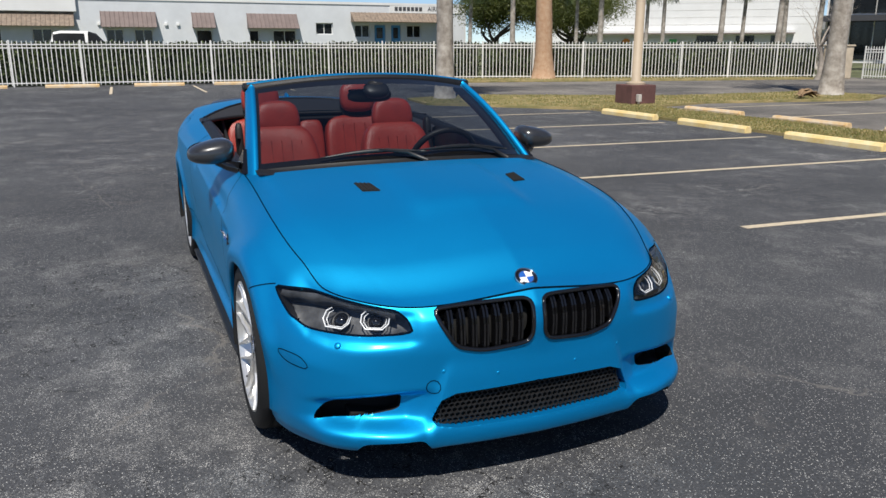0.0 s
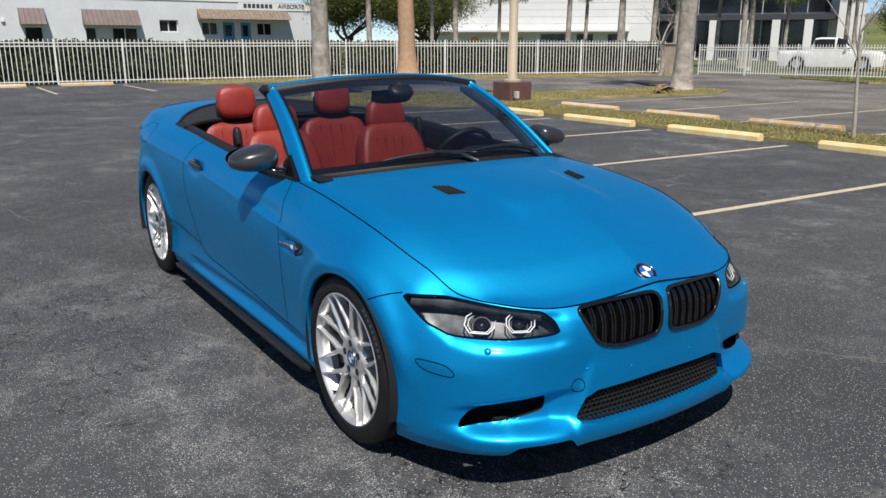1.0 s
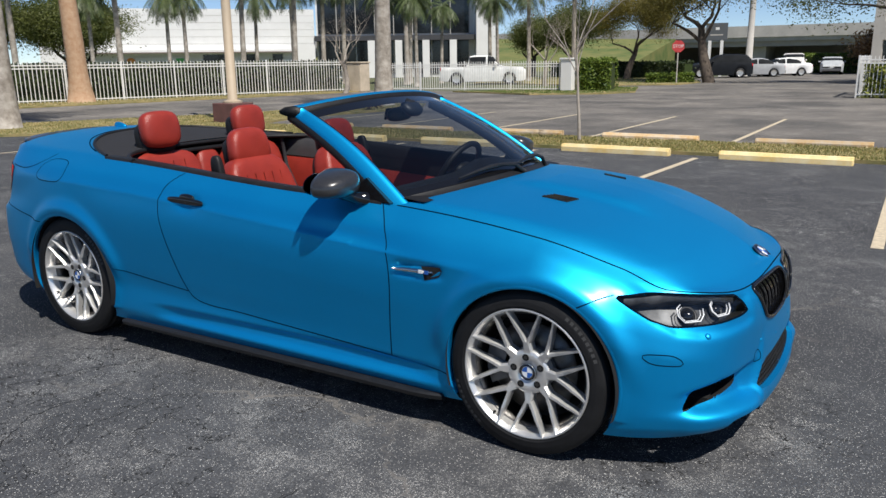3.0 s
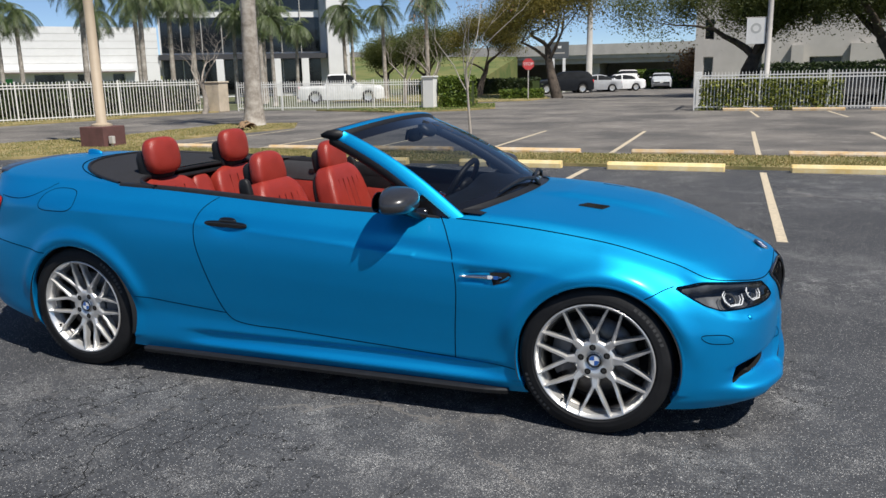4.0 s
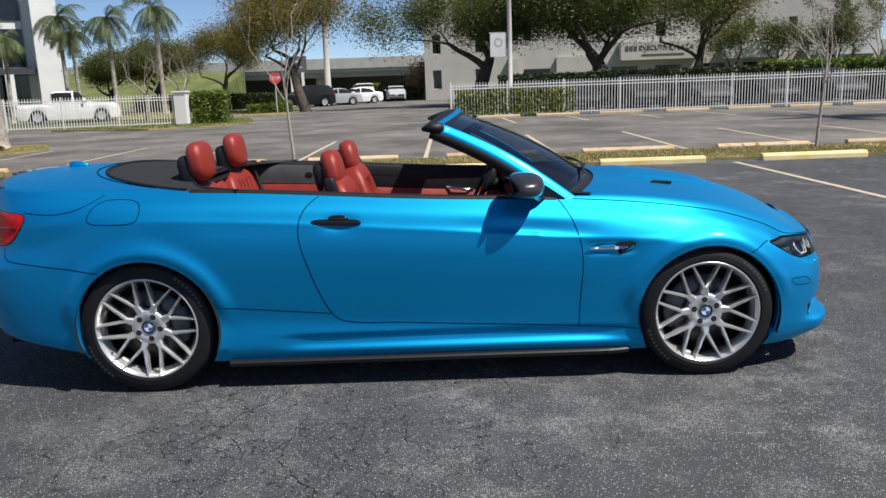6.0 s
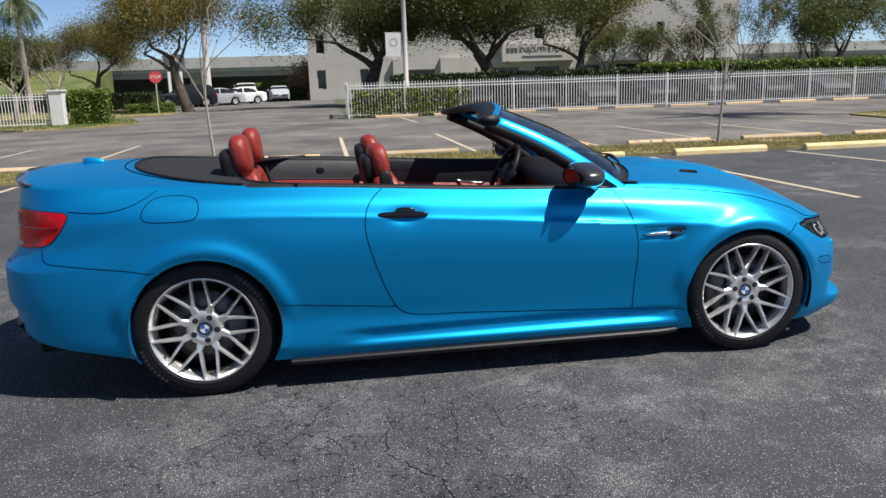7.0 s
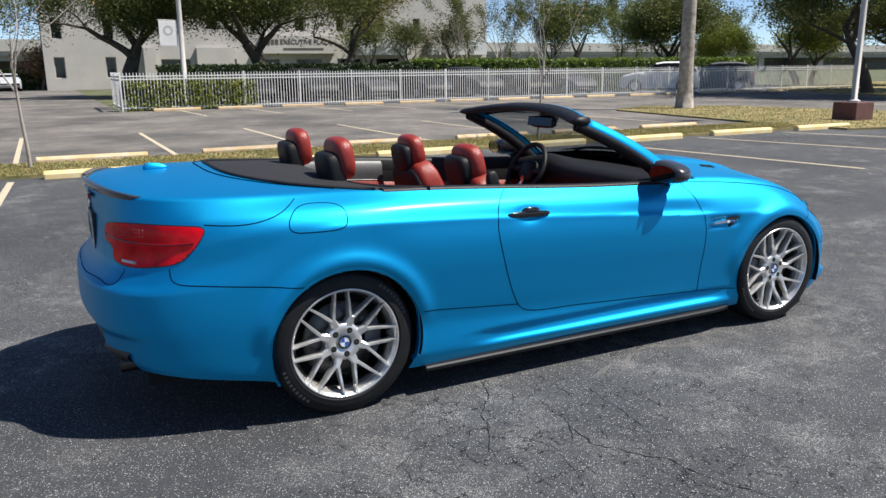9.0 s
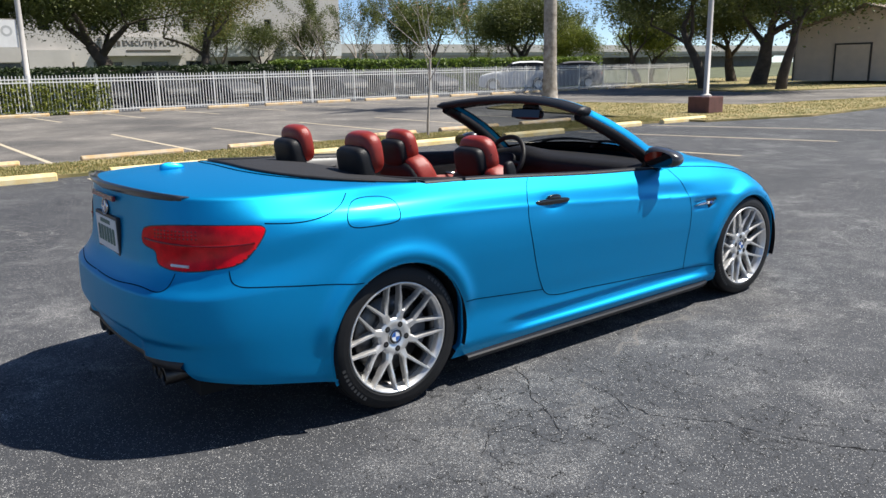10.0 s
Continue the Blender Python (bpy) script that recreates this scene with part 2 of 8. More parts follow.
M_LEAF = leafy("oak_leaves", (0.040, 0.066, 0.014), (0.17, 0.185, 0.045), 0.40, 0.7)
M_LEAF_YEL = leafy("yellowing_leaves", (0.07, 0.085, 0.018), (0.30, 0.235, 0.05), 0.4, 0.7)
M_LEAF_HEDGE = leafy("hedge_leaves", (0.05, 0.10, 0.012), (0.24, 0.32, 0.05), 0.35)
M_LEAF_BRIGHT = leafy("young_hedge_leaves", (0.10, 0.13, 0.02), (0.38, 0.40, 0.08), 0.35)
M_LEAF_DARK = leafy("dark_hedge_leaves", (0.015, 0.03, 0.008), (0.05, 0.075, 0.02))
# the bright end of this range paints in leaves caught by the sun
M_LEAF_FLECKED = leafy("sunflecked_hedge_leaves", (0.008, 0.016, 0.006), (0.20, 0.24, 0.10), 0.2, 0.0, 2.6)
# full sun put into the colour: a brightened copy of the tree leaves
M_LEAF_SUN = leafy("sun_tinted_leaves", (0.10, 0.16, 0.02), (0.34, 0.36, 0.06), 0.5, 0.6)
M_PALMLEAF = leafy("palm_fronds", (0.040, 0.070, 0.022), (0.15, 0.185, 0.07), 0.3)
M_DRYLEAF = leafy("dry_leaves", (0.20, 0.10, 0.04), (0.42, 0.26, 0.12))
M_TWIG = mat("twigs", (0.36, 0.32, 0.28), 0.95, var=0.2, scale=6)


# ---- mesh helpers ----
def mesh_of(name, verts, faces, material, smooth=False):
    me = bpy.data.meshes.new(name)
    me.from_pydata([tuple(v) for v in verts], [], faces)
    me.update()
    if smooth:
        me.polygons.foreach_set("use_smooth", [True] * len(me.polygons))
    if material:
        me.materials.append(material)
    return me


def from_bm(bm, name, material, smooth=None):
    """smooth: None flat, or an angle in degrees under which edges are rounded."""
    me = bpy.data.meshes.new(name)
    if smooth is not None:
        lim = radians(smooth)
        for f in bm.faces:
            f.smooth = True
        for e in bm.edges:
            e.smooth = len(e.link_faces) != 2 or e.calc_face_angle(0) < lim
    bm.to_mesh(me)
    bm.free()
    if material:
        me.materials.append(material)
    return me


def part(name, data, material=None, parent=None, label="", m=None, smooth=None):
    """One mesh object under a thing or under a part; data is a bmesh or a mesh."""
    me = from_bm(data, name, material, smooth) if isinstance(data, bmesh.types.BMesh) else data
    ob = new(name, me)
    if parent is not None:
        ob.parent = parent
    if m is not None:
        ob.matrix_basis = m
    if label:
        ob["label"] = label
    return ob


def thing(name, label, category, m=None, group="", kind=""):
    ob = new(name)
    ob.empty_display_size = 0.1
    if m is not None:
        ob.matrix_world = m
    return tagged(ob, label, category, group, kind)


def add_box(bm, x0, x1, y0, y1, z0, z1, bevel=0.0):
    r = bmesh.ops.create_cube(bm, size=1.0, matrix=Matrix.LocRotScale(((x0 + x1) / 2, (y0 + y1) / 2, (z0 + z1) / 2), None, (abs(x1 - x0), abs(y1 - y0), abs(z1 - z0))))
    if bevel > 0:
        es = list({e for v in r["verts"] for e in v.link_edges})
        bmesh.ops.bevel(bm, geom=es, offset=bevel, segments=2, affect="EDGES", profile=0.6)
    return r


def box(x0, x1, y0, y1, z0, z1, bevel=0.0):
    bm = bmesh.new()
    add_box(bm, x0, x1, y0, y1, z0, z1, bevel)
    return bm


def tube_data(pts, radii, n=8, cap=True):
    """Verts and faces of a tube along pts."""
    V, F = [], []
    pts = [Vector(p) for p in pts]
    a = None
    for i, p in enumerate(pts):
        d = (pts[min(i + 1, len(pts) - 1)] - pts[max(i - 1, 0)]).normalized()
        if a is None:
            a = d.cross(Vector((0, 0, 1)) if abs(d.z) < 0.95 else Vector((1, 0, 0)))
        a = (a - d * a.dot(d)).normalized()
        b = d.cross(a)
        r = radii[i] if isinstance(radii, (list, tuple)) else radii
        for k in range(n):
            t = 2 * math.pi * k / n
            V.append(p + a * (r * math.cos(t)) + b * (r * math.sin(t)))
    for i in range(len(pts) - 1):
        for k in range(n):
            F.append((i * n + k, i * n + (k + 1) % n, (i + 1) * n + (k + 1) % n, (i + 1) * n + k))
    if cap:
        F.append(tuple(range(n)))
        F.append(tuple(range((len(pts) - 1) * n, len(pts) * n))[::-1])
    return V, F


def tube(name, pts, radii, material, n=8, smooth=True):
    V, F = tube_data(pts, radii, n)
    return mesh_of(name, V, F, material, smooth)


def join_data(chunks):
    V, F = [], []
    for v, f in chunks:
        o = len(V)
        V += list(v)
        F += [tuple(i + o for i in q) for q in f]
    return V, F


def lathe(profile, n=24, axis="z", a0=0.0, a1=2 * math.pi):
    """Rotate (radius, height) pairs round an axis."""
    V, F = [], []
    full = abs(a1 - a0 - 2 * math.pi) < 1e-6
    cols = n if full else n + 1
    for k in range(cols):
        t = a0 + (a1 - a0) * k / n
        c, s = math.cos(t), math.sin(t)
        for r, h in profile:
            V.append({"z": (r * c, r * s, h), "y": (r * c, h, r * s), "x": (h, r * c, r * s)}[axis])
    q = len(profile)
    for k in range(n):
        k2 = (k + 1) % cols
        for j in range(q - 1):
            F.append((k * q + j, k2 * q + j, k2 * q + j + 1, k * q + j + 1))
    return V, F


def grid_faces(nu, nv, off=0):
    return [(off + i * nv + j, off + (i + 1) * nv + j, off + (i + 1) * nv + j + 1, off + i * nv + j + 1) for i in range(nu - 1) for j in range(nv - 1)]


# ---- ground ----
def sheet(name, x0, x1, y0, y1, z, material, label, category, n=1):
    nx, ny = n + 1, n + 1
    V = [(x0 + (x1 - x0) * i / n, y0 + (y1 - y0) * j / n, z) for i in range(nx) for j in range(ny)]
    ob = new(name, mesh_of(name, V, grid_faces(nx, ny), material))
    return tagged(ob, label, category, kind="structure")


sheet("ground", -900, 900, -900, 900, -0.03, M_EARTH, "flat dry grass and earth reaching to the horizon", "ground")
sheet("pavement", -28.9, 75, -60, 9.8, 0.0, M_ASPH, "dark sealed asphalt car park with light worn patches and cracks", "asphalt", 1)
sheet("road", -28.9, 75, 9.8, 29.3, 0.0, M_ASPH2, "older pale grey asphalt car park and drive", "asphalt")
sheet("road_entry", -12.5, 0.2, 29.3, 100, 0.0, M_ASPH2, "pale asphalt entry drive between two fences", "asphalt")
sheet("pavement_gate", -28.9, -12.5, 29.3, 31.5, 0.0, M_ASPH2, "old asphalt along the white gate fence", "asphalt")


def turf_patch(name, outline, z, label, blades, height, material=M_TURF, blade_mat=None, seed=1):
    """A raised slab of turf with blades of grass standing on it."""
    root = thing(name, label, "grass", kind="structure")
    bm = bmesh.new()
    low = [bm.verts.new((x, y, -0.02)) for x, y in outline]
    top = [bm.verts.new((x, y, z)) for x, y in outline]
    bm.faces.new(top)
    for i in range(len(outline)):
        k = (i + 1) % len(outline)
        bm.faces.new((low[i], low[k], top[k], top[i]))
    bmesh.ops.recalc_face_normals(bm, faces=bm.faces)
    part("turf", bm, material, root)
    rnd = random.Random(seed)
    xs, ys = [p[0] for p in outline], [p[1] for p in outline]

    def inside(x, y):
        c = False
        for i in range(len(outline)):
            (xa, ya), (xb, yb) = outline[i], outline[i - 1]
            if (ya > y) != (yb > y) and x < (xb - xa) * (y - ya) / (yb - ya) + xa:
                c = not c
        return c

    V, F = [], []
    made = 0
    while made < blades:
        x, y = rnd.uniform(min(xs), max(xs)), rnd.uniform(min(ys), max(ys))
        made += 1
        if not inside(x, y) or noise.noise((x * 0.9, y * 0.9, 3)) < rnd.uniform(-0.9, 0.35):
            continue
        h, a, w = height * rnd.uniform(0.4, 1.2), rnd.uniform(0, 6.28), rnd.uniform(0.006, 0.016)
        dx, dy = math.cos(a), math.sin(a)
        lx, ly = rnd.uniform(-0.6, 0.6) * h, rnd.uniform(-0.6, 0.6) * h
        o = len(V)
        V += [(x - dx * w, y - dy * w, z - 0.005), (x + dx * w, y + dy * w, z - 0.005), (x + lx, y + ly, z + h)]
        F.append((o, o + 1, o + 2))
    ob = part("grass", mesh_of("grass", V, F, blade_mat or M_BLADE), parent=root)
    ob["kind"] = "stuff"
    return root


turf_patch("verge_median", [(-11.5, 9.0), (14.5, 9.0), (14.5, 10.75), (-11.5, 10.75)], 0.05, "narrow strip of patchy green and straw-brown grass between parking rows", 80000, 0.032)
turf_patch("verge_west_island", [(-17.5, 8.3), (-16.5, 6.2), (-14.5, 6.0), (-11.5, 9.0), (-11.5, 10.75), (-12.2, 13), (-11.4, 18), (-12.5, 20), (-15.0, 19.6), (-14.8, 14)], 0.05, "grass island with fallen yellow leaves under a palm", 46000, 0.034, seed=2)
turf_patch("verge_east_island", [(14.5, 8.2), (18.0, 7.2), (22, 7.4), (30, 8.2), (30, 10.4), (22, 11.5), (20.5, 17.8), (18.0, 19.4), (15.6, 18.0), (14.5, 10.75)], 0.05, "dry grass island with straw-coloured leaf litter", 56000, 0.034, seed=3)
turf_patch("verge_fence", [(-28.8, 5.5), (-26.2, 6.5), (-25.4, 14), (-23.6, 22), (-22.5, 29.3), (-28.8, 29.3)], 0.05, "strip of dry grass and fallen leaves along a white fence", 16000, 0.08, seed=4)
turf_patch("verge_gate", [(-17.5, 30.2), (-12.4, 28.2), (-9.6, 29.6), (-8.8, 31.8), (-10.5, 37.5), (-16, 37.5), (-16, 31.3)], 0.06, "patch of mown green grass beside the gate hedge", 24000, 0.06, blade_mat=M_BLADE_GREEN, seed=5)
turf_patch("verge_entry", [(-24, 44.0), (-13.5, 40.5), (-9.8, 42.5), (-9.6, 47), (-13, 58), (-30, 60)], 0.06, "low planted verge beside the entry drive", 9000, 0.12, blade_mat=M_BLADE_GREEN, seed=6)
turf_patch("verge_east_far", [(33, 18), (62, 12), (90, 20), (90, 34), (60, 40), (40, 33)], 0.05, "shaded green lawn under oak trees near a shed", 14000, 0.12, blade_mat=M_BLADE_GREEN, seed=7)


def wheel_stop_mesh(material):
    """A concrete car stop, bevelled on top, 1.8 m long."""
    prof = [(-0.075, 0.0), (-0.075, 0.07), (-0.045, 0.115), (0.045, 0.115), (0.075, 0.07), (0.075, 0.0)]
    V = []
    for x in (-0.9, -0.885, 0.885, 0.9):
        k = 0.9 if abs(x) == 0.9 else 1.0
        V += [(x, y * k, z * (0.97 if k < 1 else 1)) for y, z in prof]
    F = [(i * 6 + j, (i + 1) * 6 + j, (i + 1) * 6 + j + 1, i * 6 + j + 1) for i in range(3) for j in range(5)]
    F += [tuple(range(6))[::-1], tuple(range(18, 24))]
    return mesh_of("wheel_stop", V, F, material)


ws_new, ws_old = wheel_stop_mesh(M_YELLOW), wheel_stop_mesh(M_YELLOW_OLD)
rs = random.Random(11)
PITCH = 2.66
for k in range(-4, 8):
    cx = 1.0 + PITCH * k
    if cx < 15:
        for row_y, me in ((8.78, ws_new), (11.0, ws_old)):
            if row_y > 10 and k > 4:
                continue
            ob = new("wheel_stop", me)
            ob.matrix_world = pose(cx + rs.uniform(-0.12, 0.12) - (0.05 if row_y < 9 else 0), row_y + rs.uniform(-0.06, 0.06), 0.0, 0, 0, rs.uniform(-1.5, 1.5))
            tagged(ob, "yellow painted concrete wheel stop" if row_y < 9 else "chipped faded yellow concrete wheel stop", "wheel stop", "wheel stops beside the grass strip")
for y in (-3.0, 0.0, 2.9, -6.0, -9.0):
    ob = new("wheel_stop", ws_old)
    ob.matrix_world = pose(-27.6, y + 0.2, 0, 0, 0, 90 + rs.uniform(-1, 1))
    tagged(ob, "faded yellow concrete wheel stop at the white fence", "wheel stop", "wheel stops along the white fence")
for x in range(0, 16):
    ob = new("wheel_stop", ws_old)
    ob.matrix_world = pose(2.2 + 2.66 * x + rs.uniform(-0.1, 0.1), 28.6 + 0.03 * x, 0, 0, 0, rs.uniform(-1.5, 3))
    tagged(ob, "pale worn concrete wheel stop below the white fence", "wheel stop", "wheel stops along the far fence")


def stripe(x0, y0, x1, y1, w=0.092):
    d = Vector((x1 - x0, y1 - y0, 0)).normalized()
    n = Vector((-d.y, d.x, 0)) * w / 2
    nseg = max(2, int((Vector((x1 - x0, y1 - y0, 0))).length / 0.25))
    V = []
    for i in range(nseg + 1):
        p = Vector((x0, y0, 0.0045)).lerp(Vector((x1, y1, 0.0045)), i / nseg)
        e = 0.006 * noise.noise((p.x * 9, p.y * 9, 0)), 0.006 * noise.noise((p.x * 9, p.y * 9, 7))
        V += [p - n * (1 + 8 * e[0]), p + n * (1 + 8 * e[1])]
    ob = new("parking_line", mesh_of("parking_line", V, grid_faces(nseg + 1, 2), M_LINE))
    return tagged(ob, "worn cream painted parking bay line", "parking line", "parking bay lines", "structure")


FAN = {1: 0.02, 2: 0.25, 3: 0.76, 4: 1.35, 5: 1.75}  # the bay lines splay towards the east
for k in range(-4, 6):
    x = -0.34 + PITCH * k
    stripe(x + FAN.get(k, -0.22), 3.45, x - 0.04 * max(0, k - 2), 8.65)
    stripe(x, 11.15, x, 17.3)
for k in range(0, 9):
    stripe(2.4 + 2.66 * k, 28.2, 2.6 + 2.66 * k, 24.0)
for y in (-1.5, 1.4, 4.3):
    stripe(-27.3, y, -22.5, y)


# ---- fences ----
def fence(name, x0, y0, x1, y1, h, post_step, picket_step, label, group, near=(0, 99)):
    """Metal picket fence: posts, two rails and pointed pickets."""
    L = math.hypot(x1 - x0, y1 - y0)
    m = pose(x0, y0, 0, 0, 0, math.degrees(math.atan2(y1 - y0, x1 - x0)))
    root = thing(name, label, "fence", m, group)
    n = max(1, round(L / post_step))
    pm = from_bm(box(-0.027, 0.027, -0.027, 0.027, 0, h + 0.06, 0.006), "post", M_FENCE)
    for i in range(n + 1):
        part("post", pm, parent=root, m=pose(L * i / n, 0, 0))
    for i, z in enumerate((0.14, h - 0.22, h - 0.10)):
        part("rail", box(0, L, -0.02, 0.02, z - 0.02, z + 0.02), M_FENCE, root)
    w = 0.0130
    V = [(-w, -w, 0.05), (w, -w, 0.05), (w, w, 0.05), (-w, w, 0.05), (-w, -w, h), (w, -w, h), (w, w, h), (-w, w, h), (0, 0, h + 0.05)]
    F = [(0, 1, 5, 4), (1, 2, 6, 5), (2, 3, 7, 6), (3, 0, 4, 7), (4, 5, 8), (5, 6, 8), (6, 7, 8), (7, 4, 8)]
    one = mesh_of("picket", V, F, M_FENCE)
    spots = [i * picket_step for i in range(1, int(L / picket_step))]
    own = [x for x in spots if near[0] < x < near[1]]
    for x in own:
        part("picket", one, parent=root, m=pose(x, 0, 0))
    rest = [x for x in spots if not near[0] < x < near[1]]
    if rest:
        Vr, Fr = join_data([([(a + x, b, c) for a, b, c in V], F) for x in rest])
        part("far_stretch", mesh_of("far_stretch", Vr, Fr, M_FENCE), parent=root)["kind"] = "stuff"
    return root


fence("picket_fence", -28.9, -40, -28.2, 14.0, 1.62, 2.35, 0.157, "long white painted metal picket fence before a dark hedge", "white fences", (24, 54))
fence("picket_fence", -28.2, 14.0, -23.5, 29.4, 1.62, 2.35, 0.157, "white painted metal picket fence running to a stone pillar", "white fences")
fence("picket_fence", -22.3, 30.6, -12.6, 32.0, 1.42, 2.4, 0.125, "white metal picket gate fence across old asphalt", "white fences")
fence("picket_fence", 0.3, 28.9, 46, 30.8, 1.45, 2.4, 0.125, "white metal picket fence beside a hedge and parked cars", "white fences", (0, 35))
fence("picket_fence", 0.3, 28.9, 0.35, 33.5, 1.45, 2.4, 0.125, "short return of white metal picket fence", "white fences")
gp = thing("gate_pillar", "white rendered square gate pillar", "pillar", pose(-12.2, 32.1, 0))
part("shaft", box(-0.28, 0.28, -0.28, 0.28, 0, 1.5, 0.02), M_WALL_WHITE, gp)
part("cap", box(-0.33, 0.33, -0.33, 0.33, 1.5, 1.58, 0.02), M_WALL_WHITE, gp)
tp = thing("corner_pillar", "tan stone pillar at the fence corner", "pillar", pose(-22.9, 29.6, 0))
part("shaft", box(-0.50, 0.50, -0.4, 0.4, 0, 1.45, 0.06), M_TAN, tp)
part("cap", box(-0.54, 0.54, -0.44, 0.44, 1.45, 1.53, 0.03), M_TAN, tp)


# ---- hedges and trees ----
def leaf_cloud(points, size, rnd, squash=1.0):
    """Small bent leaves, one for every point."""
    V, F = [], []
    for p in points:
        s = size * rnd.uniform(0.6, 1.4)
        d = Vector((rnd.gauss(0, 1), rnd.gauss(0, 1), rnd.gauss(0, 0.7))).normalized()
        e = d.cross(Vector((rnd.gauss(0, 1), rnd.gauss(0, 1), rnd.gauss(0, 1)))).normalized()
        o = len(V)
        p = Vector(p)
        up = d.cross(e) * s * 0.12
        V += [p - d * s, p + e * s * 0.42 + up, p + d * s, p - e * s * 0.42 + up]
        F.append((o, o + 1, o + 2, o + 3))
    return V, F


def hedge(name, x0, y0, x1, y1, depth, z0, z1, leaves, size, material, label, seed):
    rnd = random.Random(seed)
    L = math.hypot(x1 - x0, y1 - y0)
    root = thing(name, label, "hedge", pose(x0, y0, 0, 0, 0, math.degrees(math.atan2(y1 - y0, x1 - x0))))
    pts = []
    for _ in range(leaves):
        u, side = rnd.uniform(0, L), rnd.random()
        w = depth / 2 * (1 + 0.25 * noise.noise((u * 1.3, 0, seed)))
        zt = z1 * (1 + 0.07 * noise.noise((u * 0.8, 5, seed))) + 0.06 * noise.noise((u * 4, 9, seed))
        if side < 0.5:
            v, z = (-w if rnd.random() < 0.75 else w) + rnd.gauss(0, 0.05), z0 + (zt - z0) * rnd.random()
        else:
            v, z = rnd.uniform(-w, w), zt + rnd.gauss(0, 0.05)
        pts.append((u, v, z))
    V, F = leaf_cloud(pts, size, rnd)
    part("foliage", mesh_of("foliage", V, F, material), parent=root)
    # dark box inside, coloured like the deep shade between the leaves
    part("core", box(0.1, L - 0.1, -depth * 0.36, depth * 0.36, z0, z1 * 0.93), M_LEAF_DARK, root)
    return root


hedge("hedge", -30.0, -25, -29.2, 14.2, 0.8, 0.0, 1.50, 36000, 0.075, M_LEAF_FLECKED, "dark clipped hedge with sparse leaves behind the white fence", 1)
hedge("hedge", -29.1, 14.4, -24.4, 29.8, 0.8, 0.0, 1.50, 15000, 0.075, M_LEAF_FLECKED, "dark sparse hedge behind a white fence near a stone pillar", 9)
hedge("hedge", 0.5, 29.20, 5.6, 29.40, 0.55, 0.0, 1.14, 9000, 0.07, M_LEAF_BRIGHT, "clipped green hedge behind fence pickets", 2)
# the dark leaf colour here stands in for the shade of the oaks
hedge("hedge", 3.0, 39.5, 19, 38.0, 1.3, 0.0, 1.75, 9000, 0.10, M_LEAF_DARK, "long hedge with leaves coloured dark for the shade of oaks", 3)
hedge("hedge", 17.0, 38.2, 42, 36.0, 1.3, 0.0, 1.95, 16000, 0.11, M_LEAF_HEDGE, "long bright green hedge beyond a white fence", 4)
hedge("bush", -11.9, 33.0, -10.3, 33.2, 1.5, 0.0, 1.45, 5000, 0.075, M_LEAF_HEDGE, "dense clipped green bush beside the gate pillar", 5)
hedge("bush", -12.6, 45.5, -9.9, 46.5, 0.9, 0.0, 0.55, 2600, 0.08, M_LEAF_HEDGE, "low yellow-green shrub at the entry drive", 6)
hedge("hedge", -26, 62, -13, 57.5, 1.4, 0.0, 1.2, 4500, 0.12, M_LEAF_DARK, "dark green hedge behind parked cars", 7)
hedge("hedge", -9.5, 79, 0, 77, 1.2, 0.0, 1.7, 3500, 0.13, M_LEAF_HEDGE, "green hedge behind two parked cars", 8)


def branch_set(rnd, base, height, spread, levels, r0, lean=(0, 0), limbs=5, wander=1.0):
    """Tapered trunk and forking limbs; gives tubes and the outer tips."""
    chunks, tips = [], []

    def grow(p, d, length, r, level):
        pts, rr = [p], [r]
        steps = 4
        for i in range(steps):
            k = wander if level == 0 else 1.0
            d = (d + k * Vector((rnd.gauss(0, 0.16), rnd.gauss(0, 0.16), rnd.gauss(0.03, 0.10)))).normalized()
            p = p + d * (length / steps)
            pts.append(p)
            rr.append(r * (1 - 0.5 * (i + 1) / steps))
            if level >= levels - 2:
                tips.append(p)
        chunks.append(tube_data(pts, rr, 7 if level < 2 else 4, cap=False))
        if level < levels:
            for k in range(rnd.choice((2, 3)) if level else limbs):
                a = rnd.uniform(0, 6.28) if level else 6.28 * (k + rnd.uniform(-0.3, 0.3)) / limbs
                out = Vector((math.cos(a), math.sin(a), rnd.uniform(0.15, 0.9)))
                nd = (d * 0.55 + out * spread).normalized()
                at = pts[-1] if k < 2 else pts[-2]
                grow(at, nd, length * rnd.uniform(0.6, 0.85), rr[-1] * rnd.uniform(0.6, 0.85), level + 1)

    grow(Vector(base), Vector((lean[0], lean[1], 1)).normalized(), height, r0, 0)
    return chunks, tips


def broad_tree(name, label, seed, trunk_h, r0, spread, levels, limbs, leaf_n, leaf_size, leaf_mat, bark, clump=0.55, lean=(0, 0), wander=1.0):
    rnd = random.Random(seed)
    root = thing(name, label, "tree")
    chunks, tips = branch_set(rnd, (0, 0, -0.1), trunk_h, spread, levels, r0, lean, limbs, wander)
    V, F = join_data(chunks)
    part("trunk", mesh_of("trunk", V, F, bark, True), parent=root)
    if leaf_n:
        pts = []
        for _ in range(leaf_n):
            c = rnd.choice(tips)
            pts.append(c + Vector((rnd.gauss(0, clump), rnd.gauss(0, clump), rnd.gauss(-0.3, clump * 0.9))))
        V, F = leaf_cloud(pts, leaf_size, rnd)
        part("crown", mesh_of("crown", V, F, leaf_mat), parent=root)
    return root


